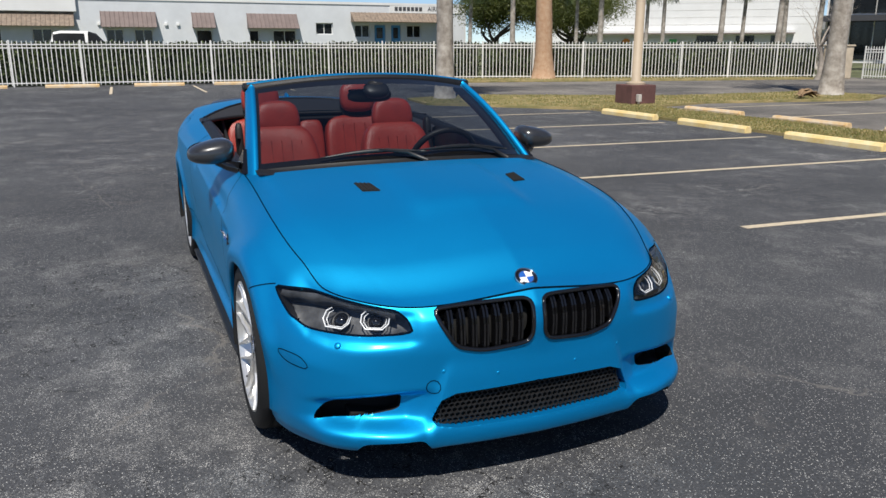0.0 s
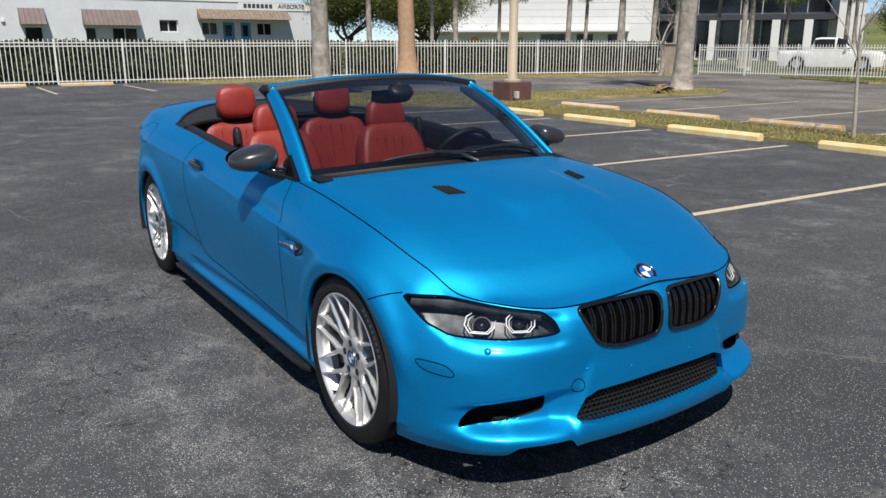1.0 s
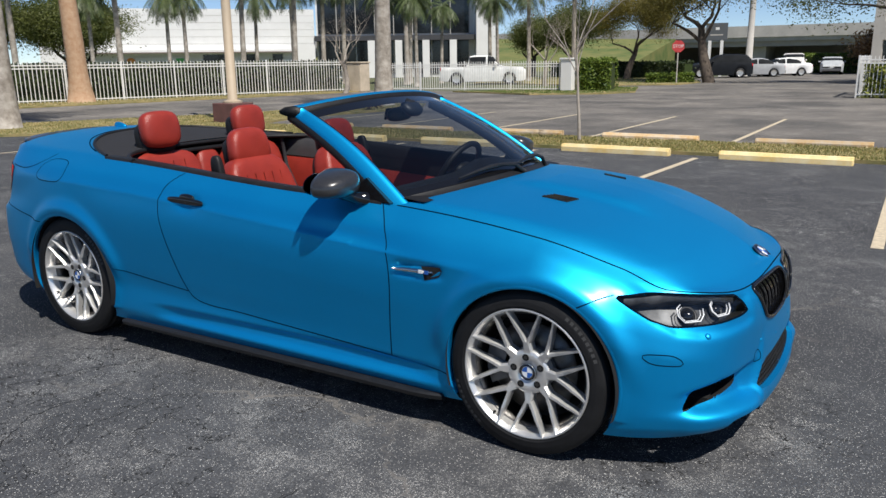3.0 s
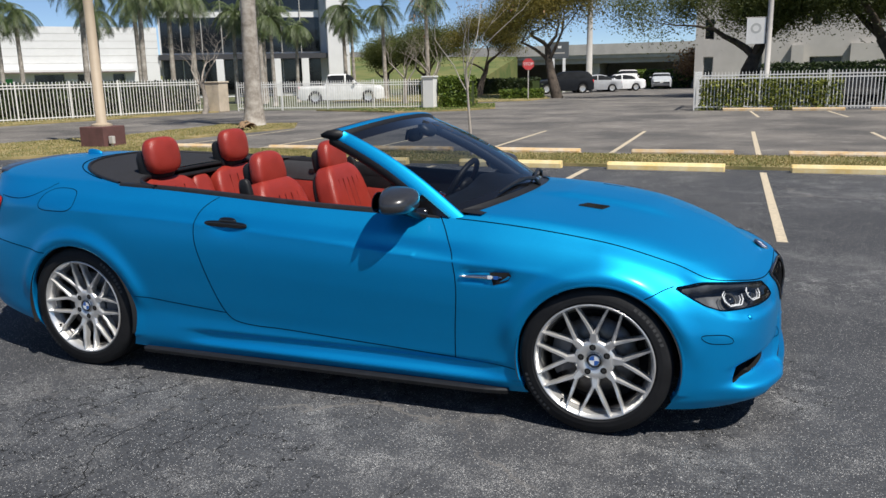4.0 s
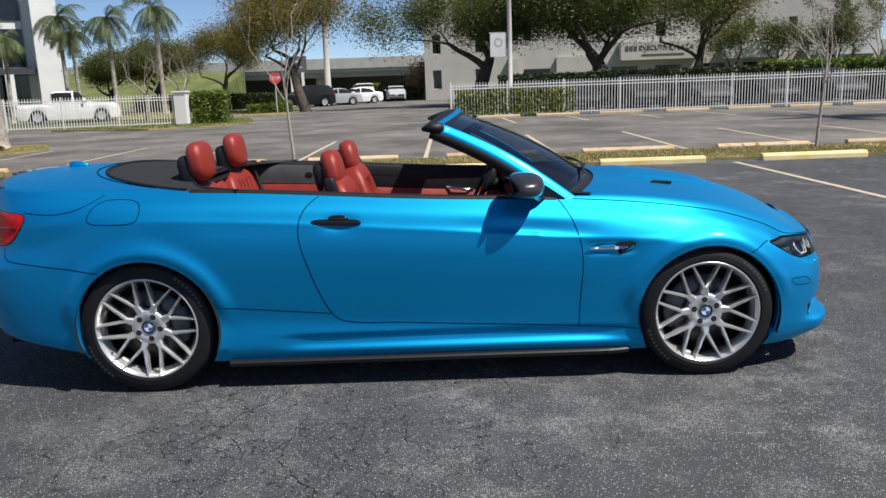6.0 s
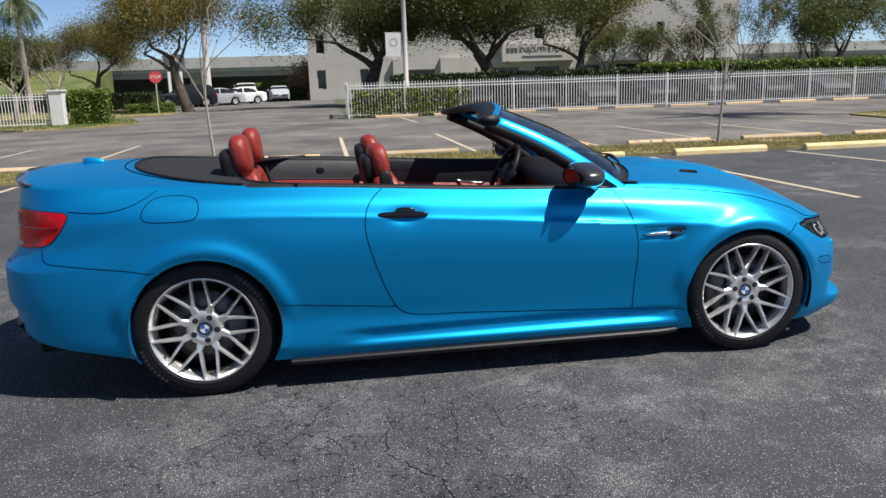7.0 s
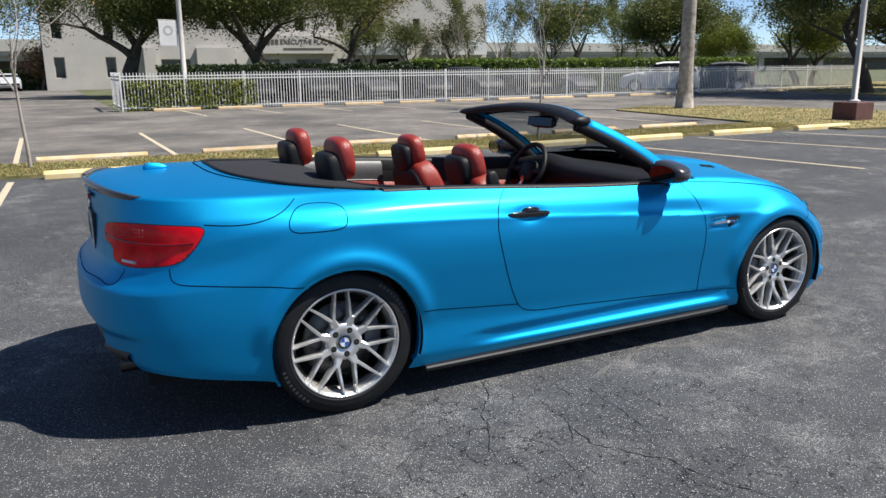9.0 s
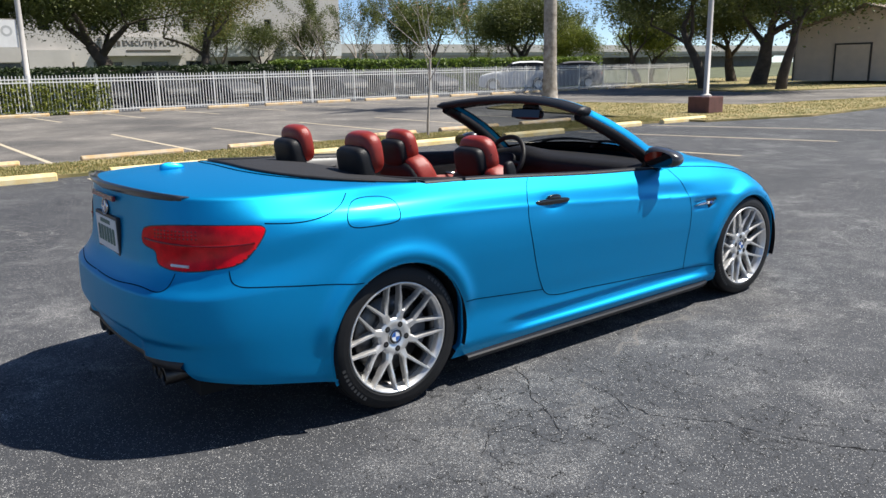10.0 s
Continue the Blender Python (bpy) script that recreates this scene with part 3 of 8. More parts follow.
def placed(ob, x, y, turn=0, s=1.0):
    ob.matrix_world = pose(x, y, 0, 0, 0, turn) @ Matrix.Diagonal((s, s, s, 1))
    return ob


def again(ob, x, y, turn=0, s=1.0):
    c = copy_thing(ob, pose(x, y, 0, 0, 0, turn))
    c.scale = (s, s, s)
    return c


oak = placed(broad_tree("oak_tree", "large spreading oak with dark limbs and small olive-green leaves", 3, 2.4, 0.42, 0.95, 5, 4, 76000, 0.055, M_LEAF, M_BARK, 0.46), 2.4, 46.5, 20, 1.45)
again(oak, 10.3, 45.0, 140, 1.5)
oak_y = placed(broad_tree("oak_tree", "oak with yellowing autumn leaves before an office building", 8, 2.8, 0.30, 0.85, 5, 4, 50000, 0.055, M_LEAF_YEL, M_BARK, 0.46), 15.5, 44.5, 0, 1.35)
again(oak_y, -9.2, 47.5, 70, 1.35)
dark_tree = placed(broad_tree("shade_tree", "dense dark-leaved tree in deep shade", 21, 2.0, 0.35, 0.8, 5, 4, 40000, 0.070, M_LEAF, M_BARK, 0.48), 38.7, 40.2, 0, 1.25)
again(dark_tree, 44.5, 24.5, 200, 1.7)
again(dark_tree, 52, 31, 30, 1.3)
slim = placed(broad_tree("slim_oak", "tall slim oak with several leaning limbs beside a lane", 61, 2.2, 0.19, 0.8, 5, 4, 42000, 0.062, M_LEAF, M_BARK, 0.5, wander=1.3), 36.5, 23.0, 300, 1.75)
again(slim, 36.8, 18.6, 45, 1.7)
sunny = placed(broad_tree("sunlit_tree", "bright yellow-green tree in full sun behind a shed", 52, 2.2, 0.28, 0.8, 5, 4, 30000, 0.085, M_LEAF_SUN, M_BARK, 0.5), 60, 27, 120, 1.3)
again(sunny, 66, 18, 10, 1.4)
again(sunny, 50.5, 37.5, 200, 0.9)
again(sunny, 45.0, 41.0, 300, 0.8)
snag = placed(broad_tree("gnarled_tree", "dark twisted tree with sparse leaves beside an office block", 77, 2.2, 0.26, 0.75, 5, 3, 7000, 0.085, M_LEAF, M_BARK, 0.45, lean=(0.25, 0.0), wander=1.6), 38.8, 53.0, 40, 1.35)
again(snag, 44.5, 62.0, 190, 1.15)
again(snag, 47.0, 36.0, 100, 1.2)
for tx, tt in ((25.5, 0), (31.0, 120), (36.4, 230)):
    again(snag, tx, 68.6, tt, 1.1)
again(dark_tree, -48, 24, 30, 1.1)
again(dark_tree, -46, 30, 190, 1.0)
again(dark_tree, -52, 33, 90, 1.2)
again(dark_tree, -24, 62, 60, 1.1)
again(oak_y, -17, 55, 10, 1.0)
again(dark_tree, -30, 66, 10, 1.0)
bare = placed(broad_tree("bare_tree", "leafless grey-barked tree with fine twigs", 14, 1.6, 0.16, 0.75, 5, 4, 0, 0, None, M_BARK_GREY), -22.4, 27.9, 0, 1.0)
again(bare, -12.9, 34.2, 100, 0.95)
again(bare, 21.5, 42.0, 40, 1.25)
again(bare, 37.5, 58, 10, 1.3)
again(bare, -16.0, 38.0, 200, 1.0)
placed(broad_tree("dry_tree", "small tree with sparse rust-brown leaves", 31, 1.2, 0.14, 0.9, 4, 4, 2600, 0.13, M_DRYLEAF, M_BARK_GREY, 0.45), -2.2, 76, 0, 1.3)
sapling = placed(broad_tree("sapling", "thin bare sapling on a slim trunk in the grass strip", 5, 1.75, 0.034, 0.42, 5, 6, 900, 0.03, M_DRYLEAF, M_TWIG, 0.08, wander=0.12), -2.75, 10.0, 0, 1.0)
again(sapling, 7.06, 10.2, 130, 1.0)


def palm(name, label, seed, h, r0, r1, fronds, flen, bark, lean=(0, 0), droop=1.0):
    rnd = random.Random(seed)
    root = thing(name, label, "palm tree")
    n = 14
    pts = [(lean[0] * (i / n) ** 1.5 * h, lean[1] * (i / n) ** 1.5 * h, -0.1 + (h + 0.1) * i / n) for i in range(n + 1)]
    rr = [(r0 + (r1 - r0) * min(1, i / n * 1.6)) * (1.35 if i == 0 else 1.12 if i == 1 else 1) * (1 + 0.03 * rnd.uniform(-1, 1)) for i in range(n + 1)]
    part("trunk", tube("trunk", pts, rr, bark, 12), parent=root)
    top = Vector(pts[-1])
    V, F = [], []
    for k in range(fronds):
        a, el = 6.28 * 2.39996 * k / 6.28 + rnd.uniform(-0.2, 0.2), rnd.uniform(-0.75, 1.2)
        d = Vector((math.cos(a) * math.cos(el), math.sin(a) * math.cos(el), math.sin(el)))
        side = Vector((-math.sin(a), math.cos(a), 0))
        p, seg = top.copy(), 9
        for i in range(seg):
            d = (d + Vector((0, 0, -0.16 * droop))).normalized()
            q = p + d * (flen / seg)
            w = flen * 0.21 * math.sin(math.pi * (i + 0.8) / (seg + 1.2)) + 0.03
            for s in (-1, 1):
                for j in range(4):
                    b0 = p.lerp(q, j / 4)
                    b1 = p.lerp(q, (j + 0.80) / 4)
                    tip = b1 + side * s * w * rnd.uniform(0.8, 1.1) + d * w * 0.45 + Vector((0, 0, -w * rnd.uniform(0.3, 0.8) * droop))
                    o = len(V)
                    V += [b0, b1, tip]
                    F.append((o, o + 1, o + 2))
            p = q
    part("crown", mesh_of("crown", V, F, M_PALMLEAF), parent=root)
    return root


placed(palm("palm_tree", "pale grey mottled palm trunk rising from a grass island", 1, 9.0, 0.25, 0.20, 18, 2.6, M_PALMBARK), -16.17, 7.2)
placed(palm("palm_tree", "orange-brown flared palm trunk before a white fence", 2, 8.5, 0.42, 0.30, 18, 2.6, M_PALMBARK2, (-0.03, -0.02)), -26.9, 16.4)
placed(palm("palm_tree", "grey palm trunk on a grass island", 3, 9.0, 0.30, 0.23, 18, 2.6, M_PALMBARK, (0.0, 0.03)), -13.3, 18.6)
placed(palm("palm_tree", "smooth pale grey palm trunk on a dry grass island", 4, 10.0, 0.27, 0.23, 18, 2.6, M_PALMBARK, (0.02, 0.03)), 18.2, 17.4)
royal = placed(palm("palm_tree", "tall slim palm with drooping green fronds", 6, 6.2, 0.16, 0.12, 30, 2.0, M_PALMBARK, (0.01, 0.02), 1.45), -38.3, 38.0)
def debris(x, y, seed, size):
    """A heap of dead palm sheaths and dry fronds."""
    rnd = random.Random(seed)
    root = thing("palm_debris", "heap of dry brown fallen palm fronds on the grass", "palm debris", pose(x, y, 0.04, 0, 0, rnd.uniform(0, 360)))
    for k in range(9):
        a, ln = rnd.uniform(-0.7, 0.7), size * rnd.uniform(0.5, 1.0)
        d, e = Vector((math.cos(a), math.sin(a), 0)), Vector((-math.sin(a), math.cos(a), 0))
        o = e * rnd.uniform(-0.2, 0.2) * size - d * ln * 0.5
        V = []
        for i in range(7):
            t = i / 6
            w = size * 0.11 * math.sin(math.pi * (0.12 + 0.8 * t))
            z = 0.03 + 0.17 * size * math.sin(math.pi * t) * rnd.uniform(0.7, 1.2) + 0.02 * k * size
            p = o + d * ln * t
            V += [p - e * w + Vector((0, 0, z)), p + Vector((0, 0, z + 0.4 * w)), p + e * w + Vector((0, 0, z - 0.2 * w))]
        part("frond", mesh_of("frond", V, grid_faces(7, 3), M_DRYBARK, True), parent=root)
    return root


M_DRYBARK = mat("dry_frond", (0.16, 0.095, 0.05), 0.9, var=0.3, scale=8, bump=0.4, bscale=30, var2=(0.34, 0.23, 0.13))
debris(-12.1, 16.4, 3, 0.75)
rp = random.Random(5)
SPOTS = [(-36.4, 39.8), (-34.8, 41.1), (-34.1, 42.6), (-31.4, 43.6), (-30.2, 45.4), (-27.8, 45.9), (-24.2, 47.8), (-22.2, 48.8), (-41.7, 19.4), (-40.5, 21.8), (-38.4, 25.1), (-36.0, 28.5), (-25.0, 38.4), (-33.2, 31.7), (-35.3, 29.2), (-31.1, 34.0), (-28.5, 42.5), (-26.0, 50.0), (-20.5, 53), (-37.4, 26.2)]
for x, y in SPOTS:
    again(royal, x, y, rp.uniform(0, 360), rp.uniform(0.8, 1.25))
slim = placed(broad_tree("slim_tree", "thin young tree with a small ragged crown on a slope", 41, 3.6, 0.10, 0.45, 3, 4, 7000, 0.08, M_LEAF, M_BARK, 0.22, wander=0.15), 41.5, 61)
for x, y in [(38.5, 62), (44.5, 63), (47.5, 57), (50.5, 60), (53, 57), (55, 63), (58, 60), (36, 66), (62, 58), (66, 62)]:
    again(slim, x, y, rp.uniform(0, 360), rp.uniform(0.8, 1.3))
for x, y, k in [(24, 44.5, 1.2), (27.5, 46, 1.35)]:
    again(bare, x, y, 60 * k, k)


# ---- lamp posts, signs ----
def lamp_post(x, y, h, r, label, base_mat, pole_mat):
    root = thing("lamp_post", label, "lamp post", pose(x, y, 0))
    part("base", box(-0.36, 0.36, -0.36, 0.36, -0.02, 0.52, 0.02), base_mat, root)
    part("collar", mesh_of("collar", *lathe([(0.0, 0.52), (r * 2.2, 0.52), (r * 2.2, 0.56), (r * 1.2, 0.6)], 16), pole_mat), parent=root)
    part("pole", tube("pole", [(0, 0, 0.5), (0, 0, h / 2), (0, 0, h)], [r * 1.1, r, r * 0.85], pole_mat, 14), parent=root)
    part("arm", tube("arm", [(0, 0, h - 0.1), (0.5, 0, h), (1.2, 0, h + 0.05)], 0.04, pole_mat), parent=root)
    part("lamp_head", box(0.9, 1.6, -0.2, 0.2, h - 0.05, h + 0.12, 0.03), pole_mat, root)
    return root


lamp_post(-12.5, 10.95, 8.0, 0.11, "tan steel lamp post on a maroon block base", M_BASEBOX, M_POLE)
lamp_post(17.3, 10.1, 8.0, 0.075, "slim pale lamp post on a maroon block base", M_BASEBOX, M_POLEGREY)
jb = thing("junction_box", "small grey electrical box on a stub post", "electrical box", pose(-12.02, 10.72, 0))
part("post", box(-0.02, 0.02, -0.02, 0.02, -0.02, 0.14), M_POLEGREY, jb)
part("housing", box(-0.06, 0.06, -0.045, 0.045, 0.12, 0.30, 0.012), M_POLEGREY, jb)
bp_ = thing("banner_pole", "grey wooden pole with a white banner", "pole", pose(2.95, 30.4, 0))
part("pole", tube("pole", [(0, 0, -0.05), (0, 0, 4), (-0.05, 0, 8)], [0.11, 0.1, 0.09], M_POLEGREY, 12), parent=bp_)
part("banner", box(-0.85, -0.14, -0.012, 0.012, 2.55, 3.55, 0.004), M_FENCE, bp_, "white banner with a faint grey crest")
crest = mat("grey_crest", (0.45, 0.45, 0.43), 0.8)
part("crest", mesh_of("crest", *lathe([(0.12, -0.014), (0.2, -0.014), (0.2, -0.016), (0.12, -0.016)], 20, "y"), crest), parent=bp_, m=pose(-0.5, 0, 3.15))
part("arm", tube("arm", [(-0.9, 0, 3.57), (0, 0, 3.57)], 0.012, M_POLEGREY), parent=bp_)
far_pole = thing("utility_pole", "tall pale concrete utility pole", "pole", pose(-10.4, 66, 0))
part("pole", tube("pole", [(0, 0, 0), (0, 0, 12)], [0.28, 0.2], M_CONC, 10), parent=far_pole)
M_RED = mat("sign_red", (0.55, 0.06, 0.06), 0.5, var=0.08, scale=4)
M_WHITE = mat("sign_white", (0.8, 0.8, 0.78), 0.5, var=0.03, scale=4)
ss = thing("stop_sign", "red octagonal stop sign on a thin post", "sign", pose(-10.6, 45.2, 0, 0, 0, 12))
part("post", box(-0.03, 0.03, -0.02, 0.02, 0, 2.2), M_POLEGREY, ss)
part("plate", mesh_of("plate", *lathe([(0, -0.03), (0.38, -0.03), (0.38, -0.02), (0, -0.02)], 8, "y"), M_RED), parent=ss, m=pose(0, 0, 2.2, 0, 22.5, 0))
tcv = bpy.data.curves.new("word", "FONT")
tcv.body, tcv.size, tcv.align_x, tcv.align_y, tcv.extrude = "STOP", 0.26, "CENTER", "CENTER", 0.002
tcv.materials.append(M_WHITE)
w_ = new("lettering", tcv)
w_.parent = ss
w_.matrix_local = pose(0, -0.034, 2.2, 90, 0, 0)
sb = thing("sign_board", "grey monument sign board on two white posts", "sign", pose(-12.9, 65.1, 0, 0, 0, 10))
part("board", box(-0.85, 0.85, -0.06, 0.06, 2.9, 4.3, 0.02), mat("sign_grey", (0.10, 0.11, 0.12), 0.6), sb)
for x in (-0.5, 0.45):
    part("post", box(x - 0.12, x + 0.12, -0.08, 0.08, 0, 2.9), M_WHITE, sb)
part("mark", box(-0.1, 0.2, -0.065, -0.05, 3.75, 3.95), M_WHITE, sb)
part("text_bar", box(-0.5, 0.5, -0.065, -0.05, 3.3, 3.4), M_POLEGREY, sb)


# ---- buildings ----
def facade_frame(x0, y0, x1, y1):
    """Local frame: x along the facade, y out of it (towards the viewer), z up."""
    a = math.degrees(math.atan2(y1 - y0, x1 - x0))
    return pose(x0, y0, 0, 0, 0, a), math.hypot(x1 - x0, y1 - y0)


def wall_with_holes(L, H, holes, depth, material, name="wall"):
    """A wall with thickness along x; holes are (x0, x1, z0, z1)."""
    xs = sorted({0, L, *[h[0] for h in holes], *[h[1] for h in holes]})
    zs = sorted({0, H, *[h[2] for h in holes], *[h[3] for h in holes]})
    bm = bmesh.new()
    for i in range(len(xs) - 1):
        for j in range(len(zs) - 1):
            cx, cz = (xs[i] + xs[i + 1]) / 2, (zs[j] + zs[j + 1]) / 2
            if any(h[0] < cx < h[1] and h[2] < cz < h[3] for h in holes):
                continue
            add_box(bm, xs[i], xs[i + 1], 0, depth, zs[j], zs[j + 1])
    bmesh.ops.remove_doubles(bm, verts=bm.verts, dist=1e-4)
    seen = {}
    for f in list(bm.faces):
        key = tuple(round(c, 3) for c in f.calc_center_median())
        seen.setdefault(key, []).append(f)
    bmesh.ops.delete(bm, geom=[f for fs in seen.values() if len(fs) > 1 for f in fs], context="FACES")
    return from_bm(bm, name, material)


def window_unit(root, x0, x1, z0, z1, depth, frame_mat, bars=1):
    w = part("window", mesh_of("window", *lathe([(0, 0), (0.001, 0.001)], 3), frame_mat), parent=root)
    w.data = from_bm(box(x0, x1, depth - 0.06, depth - 0.02, z0, z0 + 0.07), "window", frame_mat)
    part("frame", box(x0, x1, depth - 0.06, depth - 0.02, z1 - 0.07, z1), frame_mat, w)
    for k in range(bars + 1):
        x = x0 + (x1 - x0 - 0.06) * k / bars
        part("frame", box(x, x + 0.06, depth - 0.058, depth - 0.022, z0 + 0.07, z1 - 0.07), frame_mat, w)
    part("pane", box(x0, x1, depth - 0.02, depth - 0.005, z0, z1), M_DARKGLASS, w)
    return w


def awning(root, x0, x1, z0, z1, out, material, ribs=True):
    V = [(x0, 0, z1), (x1, 0, z1), (x1 - 0.0, -out, z0), (x0 + 0.0, -out, z0), (x0, 0, z0), (x1, 0, z0)]
    a = part("awning", mesh_of("awning", V, [(0, 3, 2, 1), (0, 4, 3), (1, 2, 5), (3, 4, 5, 2), (0, 1, 5, 4)], material), parent=root)
    n = int((x1 - x0) / 0.28)
    me = None
    for k in range(n + 1):
        x = x0 + (x1 - x0) * k / max(1, n)
        V, F = tube_data([(x, 0.0, z1 + 0.01), (x, -out, z0 + 0.01)], 0.025, 4)
        part("rib", mesh_of("rib", V, F, material), parent=a)


# low pale workshop building: facade towards +x
m, L = facade_frame(-55, -45, -55, 24.9)
ws = thing("workshop_building", "low pale grey rendered workshop with brown awnings", "building", m)


def wx(y):
    return 45 + y


holes = [(wx(8.6), wx(7.9), 1.2, 2.6), (wx(11.3), wx(9.6), 1.2, 2.6), (wx(1.3), wx(0.1), 1.2, 2.6), (wx(-0.6), wx(-1.7), 1.2, 2.6), (wx(5.3), wx(4.2), 1.2, 2.6), (wx(14.1), wx(12.8), 2.3, 3.15), (wx(17.0), wx(15.8), 2.1, 3.05), (wx(18.25), wx(17.35), 0.9, 3.05), (wx(19.5), wx(18.7), 0.9, 3.05), (wx(21.2), wx(20.0), 2.1, 3.05), (wx(-5.0), wx(-6.2), 1.2, 2.6), (wx(-8), wx(-10), 1.2, 2.6)]
holes = [(min(a, b), max(a, b), c, d) for a, b, c, d in holes]
part("wall", wall_with_holes(L, 4.5, holes, 0.35, M_WALL), parent=ws)
part("rear", box(0, L, 0.35, 18, 0, 4.3), M_WALL, ws)
part("parapet", box(-0.05, L, -0.06, 0.4, 4.5, 4.68), M_WALL_WHITE, ws)
part("end_wall", box(L + 0.02, L + 0.12, 0, 18, 0, 4.68), M_WALL_WHITE, ws)
part("upper_block", box(0, wx(-3.4), -0.3, 8, 3.7, 6.0), M_WALL_WHITE, ws)
for i, (a, b, c, d) in enumerate(holes):
    if i in (7, 8):
        dr = part("door", box(a + 0.02, b - 0.02, 0.12, 0.17, c, d - 0.02), M_BLUEDOOR, ws, "blue panelled door")
        part("pane", box(a + 0.2, b - 0.2, 0.105, 0.122, d - 1.0, d - 0.2), M_DARKGLASS, dr)
    else:
        window_unit(ws, a, b, c, d, 0.25, M_WALL_WHITE, 2 if b - a > 1.1 else 1)
for a, b in ((1.55, -1.95), (5.45, 3.95), (11.35, 7.75)):
    awning(ws, min(wx(a), wx(b)), max(wx(a), wx(b)), 2.72, 3.75, 0.9, M_AWNING)
awning(ws, wx(15.5), wx(22.4), 3.25, 3.95, 1.0, M_ROOFTILE)
awning(ws, wx(-14), wx(-3.6), 2.75, 3.65, 1.0, M_ROOFTILE)
# sign panel with letters that are not spelled out
part("sign_panel", box(wx(18.6), wx(24.7), -0.05, -0.005, 3.95, 4.5), M_WALL_WHITE, ws)
M_SIGNDARK = mat("sign_letters", (0.05, 0.05, 0.055), 0.6)
x = wx(19.0)
for k in range(7):
    part("sign_bar", box(x, x + 0.24, -0.075, -0.05, 4.12, 4.4), M_SIGNDARK, ws)
    x += 0.335
sg = bpy.data.curves.new("word", "FONT")
sg.body, sg.size, sg.align_x, sg.align_y, sg.extrude = "AIRBOATS", 0.46, "LEFT", "CENTER", 0.012
sg.materials.append(M_SIGNDARK)
so = new("lettering", sg)
so.parent = ws
so.matrix_local = pose(wx(21.72), -0.062, 4.26, 90, 0, 0)
for y in (3.0, 2.2, -2.1):
    part("wall_lamp", box(wx(y) - 0.1, wx(y) + 0.1, -0.14, 0, 2.85, 3.05, 0.02), M_WHITE, ws)

# white warehouse with glass office corner
m, L = facade_frame(-50.2, 57.0, -66, 40.5)
wh = thing("warehouse", "long white warehouse with a dark canopy line", "building", pose(-66, 39.0, 0, 0, 0, math.degrees(math.atan2(57.5 - 39.0, -49.6 + 66))))
L = math.hypot(57.5 - 39.0, 16.4)
part("wall", wall_with_holes(L, 6.6, [(14.0, 16.5, 1.2, 2.5), (17.5, 19.2, 0.8, 2.5), (20.5, 21.6, 1.4, 2.5)], 0.4, M_WALL_WHITE), parent=wh)
part("rear", box(0, L, 0.4, 15, 0, 6.4), M_WALL_WHITE, wh)
part("canopy", box(2, 22.5, -0.9, -0.01, 2.62, 2.86), M_WALL_WHITE, wh)
part("gutter", box(2, 22.5, -0.95, -0.9, 2.56, 2.66), M_AWNING, wh)
for k in range(5):
    part("cladding_joint", box(0.0, L, -0.012, 0.0, 3.4 + 0.65 * k, 3.42 + 0.65 * k), M_CONC, wh)
for a, b, c, d in ((14.0, 16.5, 1.2, 2.5), (17.5, 19.2, 0.8, 2.5), (20.5, 21.6, 1.4, 2.5)):
    window_unit(wh, a, b, c, d, 0.25, M_WALL_WHITE)
part("banner", box(8.0, 12.0, -0.07, -0.02, 1.3, 2.2), M_WHITE, wh, "white banner with a round orange mark")
part("orange_disc", mesh_of("orange_disc", *lathe([(0, -0.1), (0.42, -0.1), (0.42, -0.07), (0, -0.07)], 20, "y"), mat("orange", (0.75, 0.28, 0.05), 0.6)), parent=wh, m=pose(7.6, 0, 1.75))
part("green_mark", box(11.6, 12.3, -0.1, -0.07, 1.5, 2.1), mat("green_mark", (0.12, 0.5, 0.15), 0.6), wh)

ang = math.degrees(math.atan2(67.5 - 57.5, -34.6 + 49.6))
of = thing("glass_office", "dark glazed office with white columns", "building", pose(-49.6, 57.5, 0, 0, 0, ang))
L2 = math.hypot(10, 15)
part("core", box(0, L2, 1.6, 14, 0, 12), M_WALL_WHITE, of)
part("slab", box(0, L2 - 2.2, -0.2, 1.6, 3.6, 4.1), mat("dark_band", (0.05, 0.05, 0.055), 0.5), of)
for fl in range(3):
    for k in range(8):
        x = 0.2 + k * 1.9
        if x + 1.8 < L2 - 2.2:
            part("pane", box(x, x + 1.82, 1.5, 1.56, 0.3 + 4.0 * fl, 3.6 + 4.0 * fl), M_DARKGLASS, of)
            part("mullion", box(x + 1.82, x + 1.9, 1.44, 1.58, 0.0 + 4.0 * fl, 4.0 + 4.0 * fl), M_CONC if fl else M_WALL_WHITE, of)
for k in range(4):
    part("column", box(5.2 + 2.7 * k, 5.9 + 2.7 * k, -0.3, 0.3, 0, 3.6, 0.02), M_WALL_WHITE, of)
part("end_pier", box(L2 - 2.1, L2, -0.6, 3, 0, 12), M_WALL_WHITE, of)

# cream office block with tree shade on its front
ex = thing("office_block", "cream stucco office block with dark windows", "building", pose(-1.9, 72, 0))
EL, EH = 43.5, 10.5
hol = []
for fl in range(3):
    z = 0.9 + 3.3 * fl
    for k in range(2):
        hol.append((0.75 + 4.1 * k, 1.6 + 4.1 * k, z + 0.1, z + 1.9))
    for k in range(8):
        xx = 9.5 + 4.2 * k
        hol.append((xx, xx + (1.0 if k % 2 else 0.8), z + 1.0, z + 2.4) if fl else (xx, xx + 2.6, 0.6, 2.6))
part("wall", wall_with_holes(EL, EH, hol, 0.4, M_STUCCO), parent=ex)
